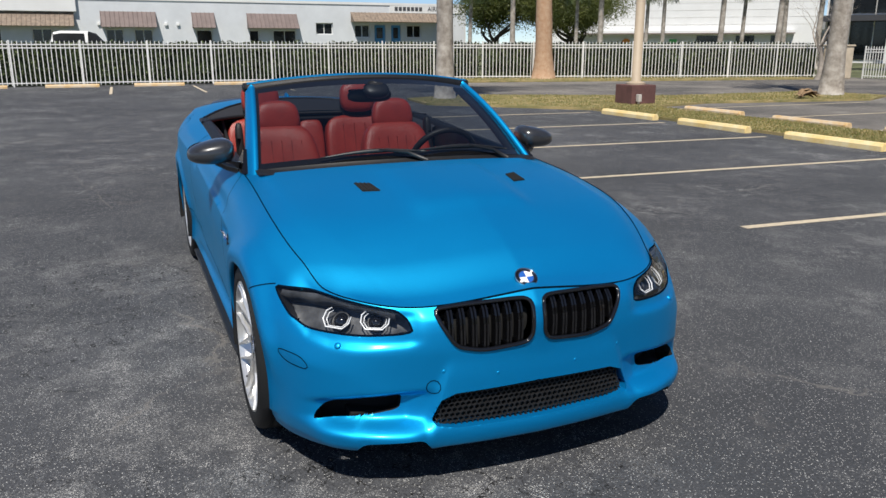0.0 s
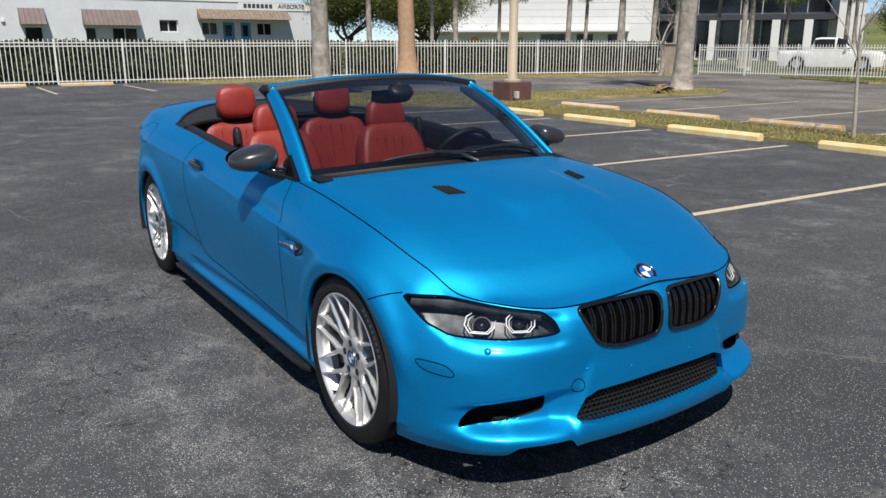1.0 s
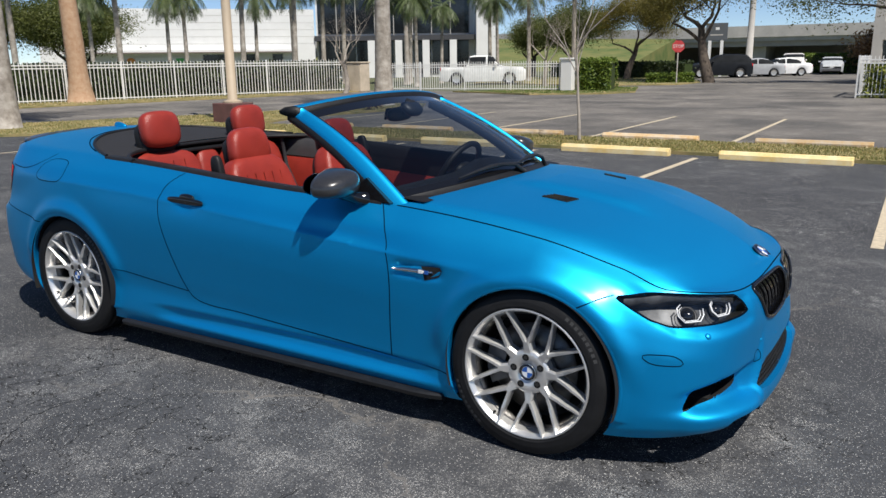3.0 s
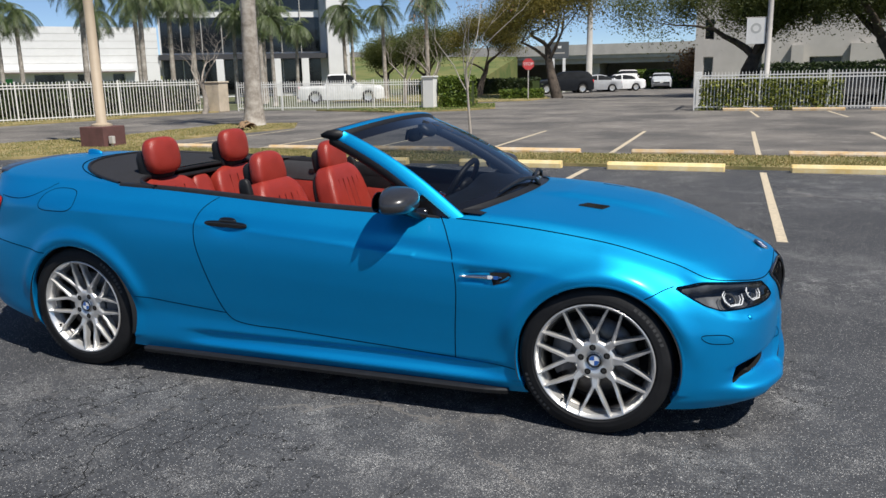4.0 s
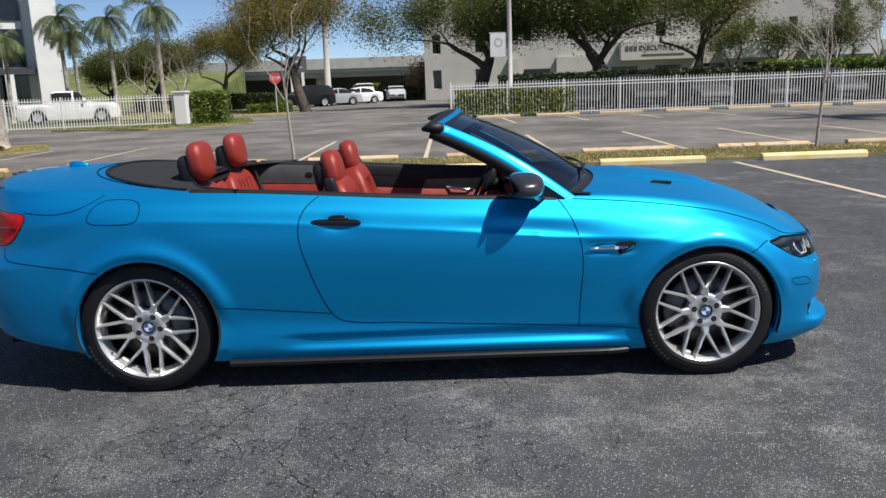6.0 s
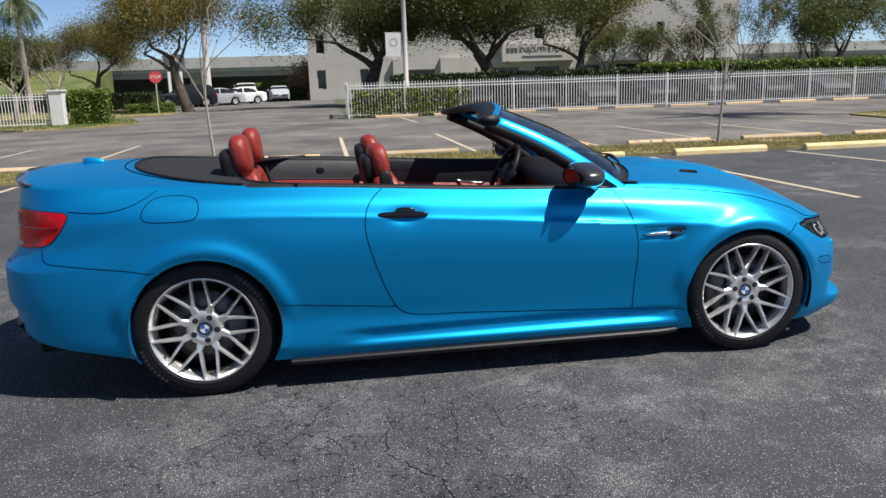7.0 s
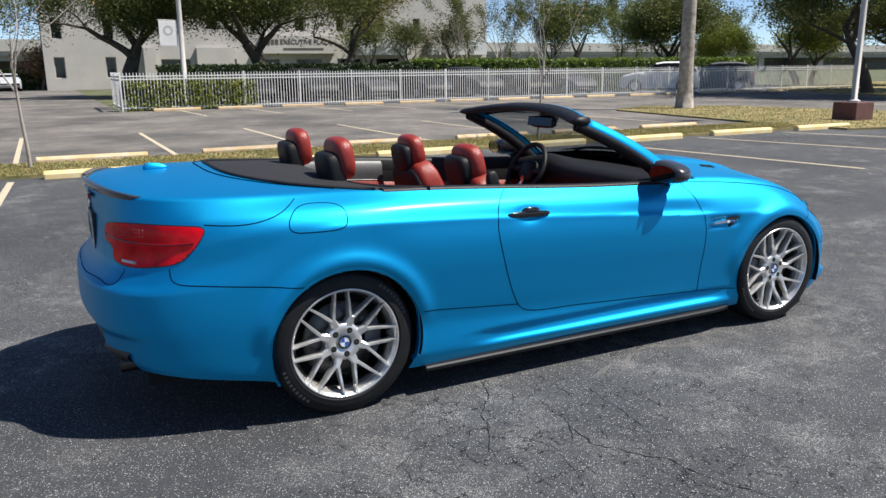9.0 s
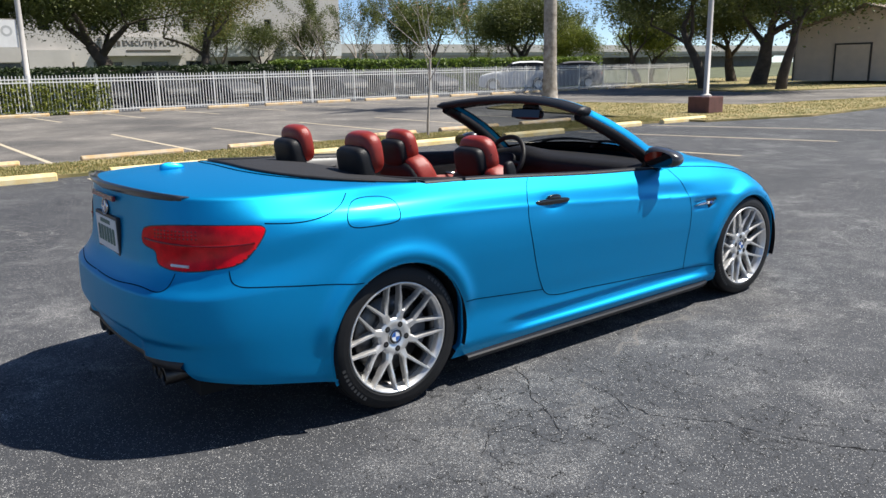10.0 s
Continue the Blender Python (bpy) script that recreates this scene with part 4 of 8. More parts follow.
part("rear", box(0, EL, 0.4, 16, 0, EH - 0.2), M_STUCCO, ex)
for a, b, c, d in hol:
    window_unit(ex, a, b, c, d, 0.3, M_STUCCO)
for a, b in ((8.0, 9.0), (12.6, 16.0)):
    part("pier", box(a, b, -0.5, 0, 0, 3.6), M_STUCCO, ex)
part("fascia", box(18.6, 26.0, -0.9, -0.01, 3.05, 4.75, 0.02), M_STUCCO, ex)
for a, b in ((28.4, 34.0), (36.3, 43.0)):
    part("fascia", box(a, b, -1.0, -0.01, 2.9, 4.55, 0.02), M_WALL, ex)
part("cornice", box(-0.1, EL + 0.1, -0.15, 0.3, EH, EH + 0.25), M_STUCCO, ex)
lt = bpy.data.curves.new("word", "FONT")
lt.body, lt.size, lt.align_x, lt.align_y, lt.extrude = "EXECUTIVE PLAZA", 0.62, "LEFT", "CENTER", 0.02
M_LETTER = mat("brown_letters", (0.10, 0.085, 0.07), 0.6)
lt.materials.append(M_LETTER)
o_ = new("lettering", lt)
o_.parent = ex
o_.matrix_local = pose(20.3, -0.92, 4.15, 90, 0, 0)
for k in range(3):
    part("sign_bar", box(19.05 + 0.4 * k, 19.33 + 0.4 * k, -0.94, -0.9, 3.93, 4.35), M_LETTER, ex)
part("sign_bar", box(20.6, 24.6, -0.94, -0.9, 3.45, 3.58), M_LETTER, ex)

# tan shed at the east edge
sh = thing("shed", "small tan garage shed with a shallow gable roof", "shed", pose(48, 24.0, 0, 0, 0, -90))
M_SHED = mat("tan_siding", (0.66, 0.55, 0.44), 0.85, var=0.06, scale=1.5, bump=0.1, bscale=20)
bm = bmesh.new()
prof = [(0, 0.2), (9, 0.2), (9, 3.4), (4.5, 4.7), (0, 3.4)]
f1 = [bm.verts.new((x, 0, z)) for x, z in prof]
f2 = [bm.verts.new((x, 9, z)) for x, z in prof]
bm.faces.new(f1), bm.faces.new(f2[::-1])
for i in range(5):
    k = (i + 1) % 5
    bm.faces.new((f1[i], f2[i], f2[k], f1[k]))
bmesh.ops.recalc_face_normals(bm, faces=bm.faces)
part("wall", bm, M_SHED, sh)
M_SHINGLE = mat("brown_shingles", (0.25, 0.20, 0.16), 0.9, var=0.2, scale=6, bump=0.4, bscale=20)
for a, b in (((-0.5, 3.27), (4.5, 4.73)), ((4.5, 4.73), (9.5, 3.27))):
    V = [(a[0], -0.5, a[1]), (b[0], -0.5, b[1]), (b[0], 9.5, b[1]), (a[0], 9.5, a[1])]
    V += [(x, y, z + 0.13) for x, y, z in V]
    part("roof", mesh_of("roof", V, [(0, 1, 2, 3), (7, 6, 5, 4), (0, 4, 5, 1), (1, 5, 6, 2), (2, 6, 7, 3), (3, 7, 4, 0)], M_SHINGLE), parent=sh)
part("door", box(2.75, 4.85, -0.06, 0.0, 0.2, 2.42, 0.01), M_SHED, sh, "plain tan roll-up door")
M_TRIMD = mat("dark_trim", (0.06, 0.05, 0.045), 0.7)
for a, b, c, d in ((2.65, 2.75, 0.2, 2.52), (4.85, 4.95, 0.2, 2.52), (2.75, 4.85, 2.42, 2.52)):
    part("trim", box(a, b, -0.08, -0.0, c, d), M_TRIMD, sh)
part("drainpipe", tube("drainpipe", [(0.02, -0.1, 0.2), (0.02, -0.1, 3.3)], 0.05, M_TRIMD), parent=sh)
part("drainpipe", tube("drainpipe", [(6.4, -0.1, 0.2), (6.4, -0.1, 3.5), (5.8, -0.3, 3.9)], 0.05, M_WHITE), parent=sh)

# motorway overpass
ov = thing("overpass", "pale concrete motorway overpass on square piers", "bridge", pose(-70, 128, 0, 0, 0, 1.0))
part("deck", box(-60, 330, 0, 14, 4.0, 5.2), M_CONC, ov)
part("parapet", box(-60, 330, -0.3, 0, 4.6, 6.3), M_CONC, ov)
# darker copy of the concrete, with the shade under the deck in its colour
part("girder", box(-60, 330, 0.6, 1.4, 3.2, 4.0), mat("shaded_concrete", (0.36, 0.34, 0.32), 0.9, var=0.1, scale=0.5), ov)
for k in range(14):
    part("pier", box(-40 + 22 * k, -38 + 22 * k, 2, 12, 0, 4.0), M_CONC, ov)
# wall added to shut out the sky and darken the openings between piers
part("abutment", box(-60, 330, 13.2, 14, 0, 4.0), bpy.data.materials["shaded_concrete"], ov)
em = thing("embankment", "grassy motorway embankment slope", "embankment", pose(0, 0, 0), kind="structure")
V = [(28, 104, 0), (56, 100, 0), (50, 124, 5.2), (28, 127, 5.6), (28, 127, 0), (56, 124, 0)]
part("slope", mesh_of("slope", V, [(0, 1, 2, 3), (3, 2, 5, 4), (0, 3, 4), (1, 5, 2)], mat("slope_grass", (0.07, 0.11, 0.025), 0.95, var=0.2, scale=0.3, var2=(0.19, 0.18, 0.06))), parent=em)
V = [(-90, 90, 0), (-33, 100, 0), (-33, 126, 4.6), (-90, 126, 6), (-90, 126, 0), (-33, 126, 0)]
part("slope", mesh_of("slope", V, [(0, 1, 2, 3), (3, 2, 5, 4), (0, 3, 4), (1, 5, 2)], bpy.data.materials["slope_grass"]), parent=em)


# ---- the car: blue convertible, nose towards +x ----
def paint(name, pigment, flake, share, rough, coat):
    """Satin car paint: teal metal flakes over a deep blue pigment, under a thin clear coat."""
    m = bpy.data.materials.new(name)
    m.use_nodes = True
    nt = m.node_tree
    tc = nt.nodes.new("ShaderNodeTexCoord")
    fl = nt.nodes.new("ShaderNodeTexNoise")
    fl.inputs["Scale"].default_value, fl.inputs["Detail"].default_value = 900, 2
    dust = nt.nodes.new("ShaderNodeTexNoise")
    dust.inputs["Scale"].default_value, dust.inputs["Detail"].default_value = 3.5, 8
    for n in (fl, dust):
        nt.links.new(tc.outputs["Object"], n.inputs["Vector"])
    mr = nt.nodes.new("ShaderNodeMapRange")
    mr.inputs["To Min"].default_value, mr.inputs["To Max"].default_value = rough - 0.03, rough + 0.05
    nt.links.new(dust.outputs["Fac"], mr.inputs["Value"])
    metal, base = nt.nodes["Principled BSDF"], nt.nodes.new("ShaderNodeBsdfPrincipled")
    for b, color, k in ((metal, flake, 1.0), (base, pigment, 0.0)):
        r = nt.nodes.new("ShaderNodeValToRGB")
        r.color_ramp.elements[0].position, r.color_ramp.elements[1].position = 0.3, 0.7
        r.color_ramp.elements[0].color = (*[c * 0.88 for c in color], 1)
        r.color_ramp.elements[1].color = (*[c * 1.1 for c in color], 1)
        nt.links.new(fl.outputs["Fac"], r.inputs["Fac"])
        nt.links.new(r.outputs["Color"], b.inputs["Base Color"])
        nt.links.new(mr.outputs["Result"], b.inputs["Roughness"])
        b.inputs["Metallic"].default_value = k
        b.inputs["Specular IOR Level"].default_value = 0.25
        b.inputs["Coat Weight"].default_value, b.inputs["Coat Roughness"].default_value = coat, 0.20
    mx = nt.nodes.new("ShaderNodeMixShader")
    mx.inputs[0].default_value = share
    nt.links.new(base.outputs[0], mx.inputs[1])
    nt.links.new(metal.outputs[0], mx.inputs[2])
    nt.links.new(mx.outputs[0], nt.nodes["Material Output"].inputs["Surface"])
    return m


M_PAINT = paint("satin_blue", (0.0005, 0.20, 0.575), (0.001, 0.360, 0.605), 0.66, 0.47, 0.16)
M_GAP = mat("panel_gap", (0.002, 0.006, 0.014), 0.9, spec=0.02)
M_BLACK = mat("black_plastic", (0.012, 0.012, 0.013), 0.45, var=0.2, scale=30)
M_GLOSS = mat("gloss_black", (0.006, 0.006, 0.007), 0.12, coat=0.6)
M_RUBBER = mat("tyre_rubber", (0.010, 0.010, 0.011), 0.62, var=0.25, scale=20, bump=0.1, bscale=200, spec=0.3)
# near-black colour that stands in for deep shade inside recesses
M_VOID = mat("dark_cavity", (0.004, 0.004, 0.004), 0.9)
M_SILVER = mat("silver_alloy", (0.74, 0.73, 0.71), 0.30, metal=0.7, var=0.08, scale=14)
M_CHROME = mat("chrome", (0.72, 0.72, 0.72), 0.12, metal=1.0)
M_STEEL = mat("brake_steel", (0.13, 0.125, 0.12), 0.4, metal=1.0, var=0.2, scale=30)
M_GREY = mat("grey_caliper", (0.10, 0.10, 0.105), 0.5)
M_LEATHER = mat("red_leather", (0.27, 0.028, 0.018), 0.38, var=0.14, scale=9, bump=0.25, bscale=260)
M_SEAM = mat("dark_red_stitching", (0.16, 0.018, 0.013), 0.6)
M_FABRIC = mat("black_fabric", (0.014, 0.014, 0.017), 0.8, var=0.25, scale=40, bump=0.3, bscale=500)
M_TRIM = mat("black_vinyl", (0.012, 0.012, 0.0135), 0.5, var=0.2, scale=20, bump=0.15, bscale=300, spec=0.3)
M_GREYTRIM = mat("grey_trim", (0.045, 0.045, 0.047), 0.45, var=0.1, scale=15)
M_REDLENS = mat("red_lens", (0.80, 0.003, 0.012), 0.12, var=0.35, scale=9, spec=0.16)
M_REDDARK = mat("dark_red_lens", (0.20, 0.004, 0.008), 0.12, coat=0.5)
M_LAMPWHITE = mat("lamp_ring", (0.85, 0.85, 0.86), 0.25, var=0.03, scale=20)
M_SMOKE = mat("smoked_housing", (0.085, 0.086, 0.09), 0.4, metal=0.4, var=0.5, scale=14, spec=0.3)
M_BADGEBLUE = mat("badge_blue", (0.02, 0.10, 0.38), 0.25)
M_BADGEWHITE = mat("badge_white", (0.75, 0.76, 0.78), 0.25)
M_SCREEN = glass("windscreen_glass", (0.44, 0.48, 0.52), 0.0, 1.5)
M_LENS = glass("clear_lens", (0.93, 0.95, 0.96), 0.0, 1.45)
carbon = bpy.data.materials.new("carbon_weave")
carbon.use_nodes = True
_b = carbon.node_tree.nodes["Principled BSDF"]
_c = carbon.node_tree.nodes.new("ShaderNodeTexChecker")
_t = carbon.node_tree.nodes.new("ShaderNodeTexCoord")
_c.inputs["Scale"].default_value = 260
_c.inputs["Color1"].default_value, _c.inputs["Color2"].default_value = (0.010, 0.010, 0.011, 1), (0.045, 0.045, 0.048, 1)
carbon.node_tree.links.new(_t.outputs["Object"], _c.inputs["Vector"])
carbon.node_tree.links.new(_c.outputs["Color"], _b.inputs["Base Color"])
_b.inputs["Roughness"].default_value, _b.inputs["Coat Weight"].default_value = 0.3, 0.8
M_CARBON = carbon

car = thing("convertible_car", "satin blue two-door convertible with red leather seats, roof down", "car")


class Natural:
    """Natural cubic spline through (k, v)."""

    def __init__(self, k, v):
        k, v = np.asarray(k, float), np.asarray(v, float)
        n = len(k)
        h = np.diff(k)
        A, r = np.eye(n), np.zeros(n)
        for i in range(1, n - 1):
            A[i, i - 1], A[i, i], A[i, i + 1] = h[i - 1], 2 * (h[i - 1] + h[i]), h[i]
            r[i] = 6 * ((v[i + 1] - v[i]) / h[i] - (v[i] - v[i - 1]) / h[i - 1])
        self.k, self.v, self.m, self.h = k, v, np.linalg.solve(A, r), h

    def __call__(self, q, d=0):
        q = np.asarray(q, float)
        i = np.clip(np.searchsorted(self.k, q) - 1, 0, len(self.h) - 1)
        h, a, b = self.h[i], self.k[i + 1] - q, q - self.k[i]
        m0, m1, v0, v1 = self.m[i], self.m[i + 1], self.v[i], self.v[i + 1]
        if d:
            return -m0 * a * a / (2 * h) + m1 * b * b / (2 * h) + (v1 - v0) / h - (m1 - m0) * h / 6
        return m0 * a**3 / (6 * h) + m1 * b**3 / (6 * h) + (v0 / h - m0 * h / 6) * a + (v1 / h - m1 * h / 6) * b


def pchip_rows(X, Y, q):
    """Shape-keeping cubic for many rows at once: X, Y (n, k), q (n,)."""
    n, k = X.shape
    h, d = np.diff(X, axis=1), np.diff(Y, axis=1) / np.diff(X, axis=1)
    m = np.zeros_like(X)
    w1, w2 = 2 * h[:, 1:] + h[:, :-1], h[:, 1:] + 2 * h[:, :-1]
    same = d[:, :-1] * d[:, 1:] > 0
    with np.errstate(divide="ignore", invalid="ignore"):
        hm = (w1 + w2) / (w1 / d[:, :-1] + w2 / d[:, 1:])
    m[:, 1:-1] = np.where(same, hm, 0)
    m[:, 0], m[:, -1] = d[:, 0], d[:, -1]
    i = np.clip((q[:, None] >= X).sum(1) - 1, 0, k - 2)
    r = np.arange(n)
    t = (q - X[r, i]) / h[r, i]
    a, b = Y[r, i], Y[r, i + 1]
    ma, mb = m[r, i] * h[r, i], m[r, i + 1] * h[r, i]
    return (2 * t**3 - 3 * t**2 + 1) * a + (t**3 - 2 * t**2 + t) * ma + (-2 * t**3 + 3 * t**2) * b + (t**3 - t**2) * mb


# plan outline of half the body at its widest: (x, half width), nose to tail
PLAN = [(2.150, 0.0), (2.145, 0.20), (2.118, 0.42), (2.045, 0.62), (1.905, 0.765), (1.72, 0.845), (1.38, 0.887), (0.90, 0.868), (0.40, 0.864), (-0.1, 0.868), (-0.6, 0.876), (-1.0, 0.886), (-1.38, 0.896), (-1.72, 0.876), (-1.97, 0.833), (-2.20, 0.735), (-2.335, 0.56), (-2.40, 0.30), (-2.418, 0.0)]
ext = [(PLAN[2][0], -PLAN[2][1]), (PLAN[1][0], -PLAN[1][1]), *PLAN, (PLAN[-2][0], -PLAN[-2][1]), (PLAN[-3][0], -PLAN[-3][1])]
chord = np.concatenate([[0], np.cumsum([math.dist(ext[i], ext[i + 1]) for i in range(len(ext) - 1)])])
chord -= chord[2]
UKEY = chord[2:-2]
UMAX = float(UKEY[-1])
PX, PW = Natural(chord, [p[0] for p in ext]), Natural(chord, [p[1] for p in ext])
_us = np.linspace(0, UMAX, 4000)
_xs, _ws = PX(_us), PW(_us)


def UX(x):
    """Outline parameter at a given x on the flank."""
    return float(np.interp(-x, -_xs, _us))


def UF(w):
    """Outline parameter on the nose at half width w."""
    return float(np.interp(w, _ws[:1400], _us[:1400]))


def UR(w):
    """Outline parameter on the tail at half width w."""
    return float(np.interp(w, _ws[2600:][::-1], _us[2600:][::-1]))


STATIONS = []


def station(u, *zi):
    STATIONS.append((u, zi))


# upright sections: (height, inset from the outline), sill to shoulder
station(0.0, (0.146, 0.050), (0.164, 0.006), (0.205, -0.004), (0.30, 0.02), (0.40, 0.022), (0.48, 0.016), (0.55, 0.010), (0.61, 0.020), (0.664, 0.060))
station(UF(0.42), (0.148, 0.055), (0.168, 0.010), (0.215, 0.0), (0.30, 0.015), (0.40, 0.022), (0.48, 0.022), (0.55, 0.030), (0.592, 0.044), (0.633, 0.076))
station(UF(0.66), (0.140, 0.045), (0.19, 0.010), (0.25, 0.0), (0.32, 0.008), (0.42, 0.008), (0.49, 0.014), (0.55, 0.034), (0.605, 0.068), (0.652, 0.106))
station(UX(1.905), (0.138, 0.04), (0.19, 0.010), (0.25, 0.0), (0.34, 0.0), (0.44, 0.0), (0.50, 0.012), (0.56, 0.035), (0.615, 0.078), (0.664, 0.128))
station(UX(1.72), (0.135, 0.035), (0.19, 0.012), (0.25, 0.005), (0.36, 0.0), (0.48, 0.0), (0.56, 0.012), (0.62, 0.035), (0.68, 0.078), (0.732, 0.148))
station(UX(1.38), (0.150, 0.04), (0.19, 0.02), (0.29, 0.01), (0.42, 0.0), (0.58, 0.0), (0.66, 0.010), (0.72, 0.034), (0.775, 0.080), (0.820, 0.142))
station(UX(0.85), (0.135, 0.045), (0.19, 0.02), (0.27, 0.030), (0.42, 0.023), (0.58, 0.012), (0.714, 0.000), (0.724, 0.0060), (0.80, 0.045), (0.882, 0.122))
station(UX(0.0), (0.140, 0.045), (0.20, 0.02), (0.31, 0.038), (0.42, 0.030), (0.60, 0.015), (0.782, 0.000), (0.792, 0.0065), (0.855, 0.039), (0.925, 0.105))
station(UX(-1.0), (0.145, 0.05), (0.22, 0.03), (0.35, 0.036), (0.47, 0.024), (0.64, 0.010), (0.854, 0.000), (0.864, 0.0065), (0.92, 0.041), (0.985, 0.125))
station(UX(-1.38), (0.160, 0.045), (0.22, 0.02), (0.34, 0.008), (0.50, 0.0), (0.66, 0.0), (0.868, 0.006), (0.880, 0.013), (0.935, 0.052), (0.995, 0.15))
station(UX(-1.95), (0.250, 0.025), (0.28, 0.015), (0.34, 0.008), (0.50, 0.0), (0.64, 0.006), (0.75, 0.03), (0.84, 0.035), (0.915, 0.05), (1.0, 0.12))
station(UR(0.70), (0.290, 0.03), (0.32, 0.015), (0.38, 0.008), (0.50, 0.0), (0.635, 0.004), (0.67, 0.035), (0.75, 0.075), (0.90, 0.10), (1.005, 0.125))
station(UMAX, (0.300, 0.05), (0.34, 0.02), (0.40, 0.008), (0.50, 0.0), (0.635, 0.004), (0.67, 0.04), (0.75, 0.085), (0.90, 0.095), (1.015, 0.085))
SU = np.array([s[0] for s in STATIONS])
SZ = np.array([[p[0] for p in s[1]] for s in STATIONS])
SI = np.array([[p[1] for p in s[1]] for s in STATIONS])


def along(table, u):
    u = np.asarray(u, float)
    n = len(u)
    return np.stack([pchip_rows(np.repeat(SU[None], n, 0), np.repeat(table[None, :, c], n, 0), u) for c in range(table.shape[1])], 1)


ARCHES = ((1.390, 0.316, 0.344), (-1.366, 0.328, 0.350))


def window(v, a, b, soft):
    return 1 / (1 + np.exp(-(v - a) / soft)) * 1 / (1 + np.exp((v - b) / soft))


def surface(u, z, sunk=0.0):
    """Points of the flank, half width positive, for outline u and height z."""
    u, z = np.atleast_1d(np.asarray(u, float)), np.atleast_1d(np.asarray(z, float))
    Z, I = along(SZ, u), along(SI, u)
    zc = np.clip(z, Z[:, 0], Z[:, -1])
    ins = pchip_rows(Z, I, zc) + sunk
    x, w = PX(u), PW(u)
    dx, dw = PX(u, 1), PW(u, 1)
    ln = np.hypot(dx, dw)
    nx, nw = dw / ln, -dx / ln
    # flared lips of the wheel arches
    for cx, cz, R in ARCHES:
        d = np.hypot(x - cx, z - cz)
        above = np.clip((z - cz + 0.02) / 0.18, 0, 1)
        ins = ins - 0.010 * np.exp(-(((d - R) / 0.035) ** 2)) * (z > 0.2) * (1 - 0.6 * above)
        ins = ins - 0.020 * np.exp(-(((d - R - 0.042) / 0.040) ** 2)) * above**2 * (3 - 2 * above)
    # blade under the nose intakes
    front = (u < UX(1.60)).astype(float)
    ins = ins - 0.034 * window(z, 0.150, 0.238, 0.007) * window(w, 0.40, 0.735, 0.02) * front
    scoop = np.clip((w - 0.355) / 0.11, 0, 1)
    ins = ins + 0.042 * window(z, 0.250, np.interp(w, [0.36, 0.48, 0.62, 0.74], [0.356, 0.350, 0.338, 0.316]), 0.005) * scoop * window(w, 0.0, 0.728, 0.012) * front
    # proud middle of the bumper between two upright creases
    edge_w = np.interp(z, [0.16, 0.20, 0.250, 0.334, 0.41, 0.46], [0.392, 0.396, 0.394, 0.368, 0.340, 0.32])
    ins = ins - 0.013 * window(z, 0.10, 0.43, 0.02) / (1 + np.exp((w - edge_w) / 0.006)) * front
    # fuller flank under the shoulder crease
    below = np.clip(Z[:, 5] - z, 0, 1)
    full = 0.019 * (1 - np.exp(-((below / 0.085) ** 1.6))) * (1 - 0.55 * np.clip((below - 0.2) / 0.3, 0, 1))
    ins = ins - full * window(x, -1.12, 0.98, 0.07)
    # ledge on which the headlamp sits
    ledge = np.interp(w, [0.40, 0.46, 0.60, 0.70, 0.76, 0.80, 0.835], [0.530, 0.521, 0.516, 0.519, 0.535, 0.575, 0.650])
    ins = ins + 0.013 * window(z, ledge, Z[:, -1] - 0.018, 0.005) * window(w, 0.425, 0.825, 0.010) * front
    # hollow above the sill blade, fading towards the rear wheel
    ins = ins + 0.022 * window(z, 0.205, 0.262, 0.005) * window(x, -0.66, 0.95, 0.04)
    # recess under the front wing's air vent
    ins = ins + 0.014 * window(z, 0.640, 0.690, 0.006) * window(x, 0.80, 1.015, 0.012) * (u < UX(0))
    # hollow behind the door handle
    ins = ins + 0.018 * np.exp(-(((x + 0.405) / 0.070) ** 2) - ((z - 0.822) / 0.032) ** 2)
    # shelf and channel of the rear bumper
    tail = (u > UX(-2.0)).astype(float)
    ins = ins + 0.020 * window(z, 0.20, 0.442, 0.006) * window(w, -0.70, 0.70, 0.03) * tail
    ins = ins + 0.030 * window(z, 0.20, 0.455, 0.008) * window(w, -0.40, 0.40, 0.015) * tail
    return np.stack([x - nx * ins, w - nw * ins, z], 1)


def z_top(u):
    return along(SZ, np.atleast_1d(u))[:, -1]


def top_edge(u):
    u = np.atleast_1d(np.asarray(u, float))
    return surface(u, z_top(u))


def inside_poly(px, py, poly):
    c = np.zeros(px.shape, bool)
    for i in range(len(poly)):
        (xa, ya), (xb, yb) = poly[i], poly[i - 1]
        hit = ((ya > py) != (yb > py)) & (px < (xb - xa) * (py - ya) / (yb - ya + 1e-12) + xa)
        c ^= hit
    return c


def rounded(poly, n=5, cut=0.25):
    """Closed outline with its corners worn round (corner cutting)."""
    for _ in range(n):
        out = []
        for i in range(len(poly)):
            a, b = poly[i - 1], poly[i]
            out += [(a[0] + (b[0] - a[0]) * cut, a[1] + (b[1] - a[1]) * cut), (a[0] + (b[0] - a[0]) * (1 - cut), a[1] + (b[1] - a[1]) * (1 - cut))]
        poly = out
    return poly


def circle(cx, cz, R, n=72):
    return [(UX(cx + R * math.cos(2 * math.pi * k / n)), cz + R * math.sin(2 * math.pi * k / n)) for k in range(n)]


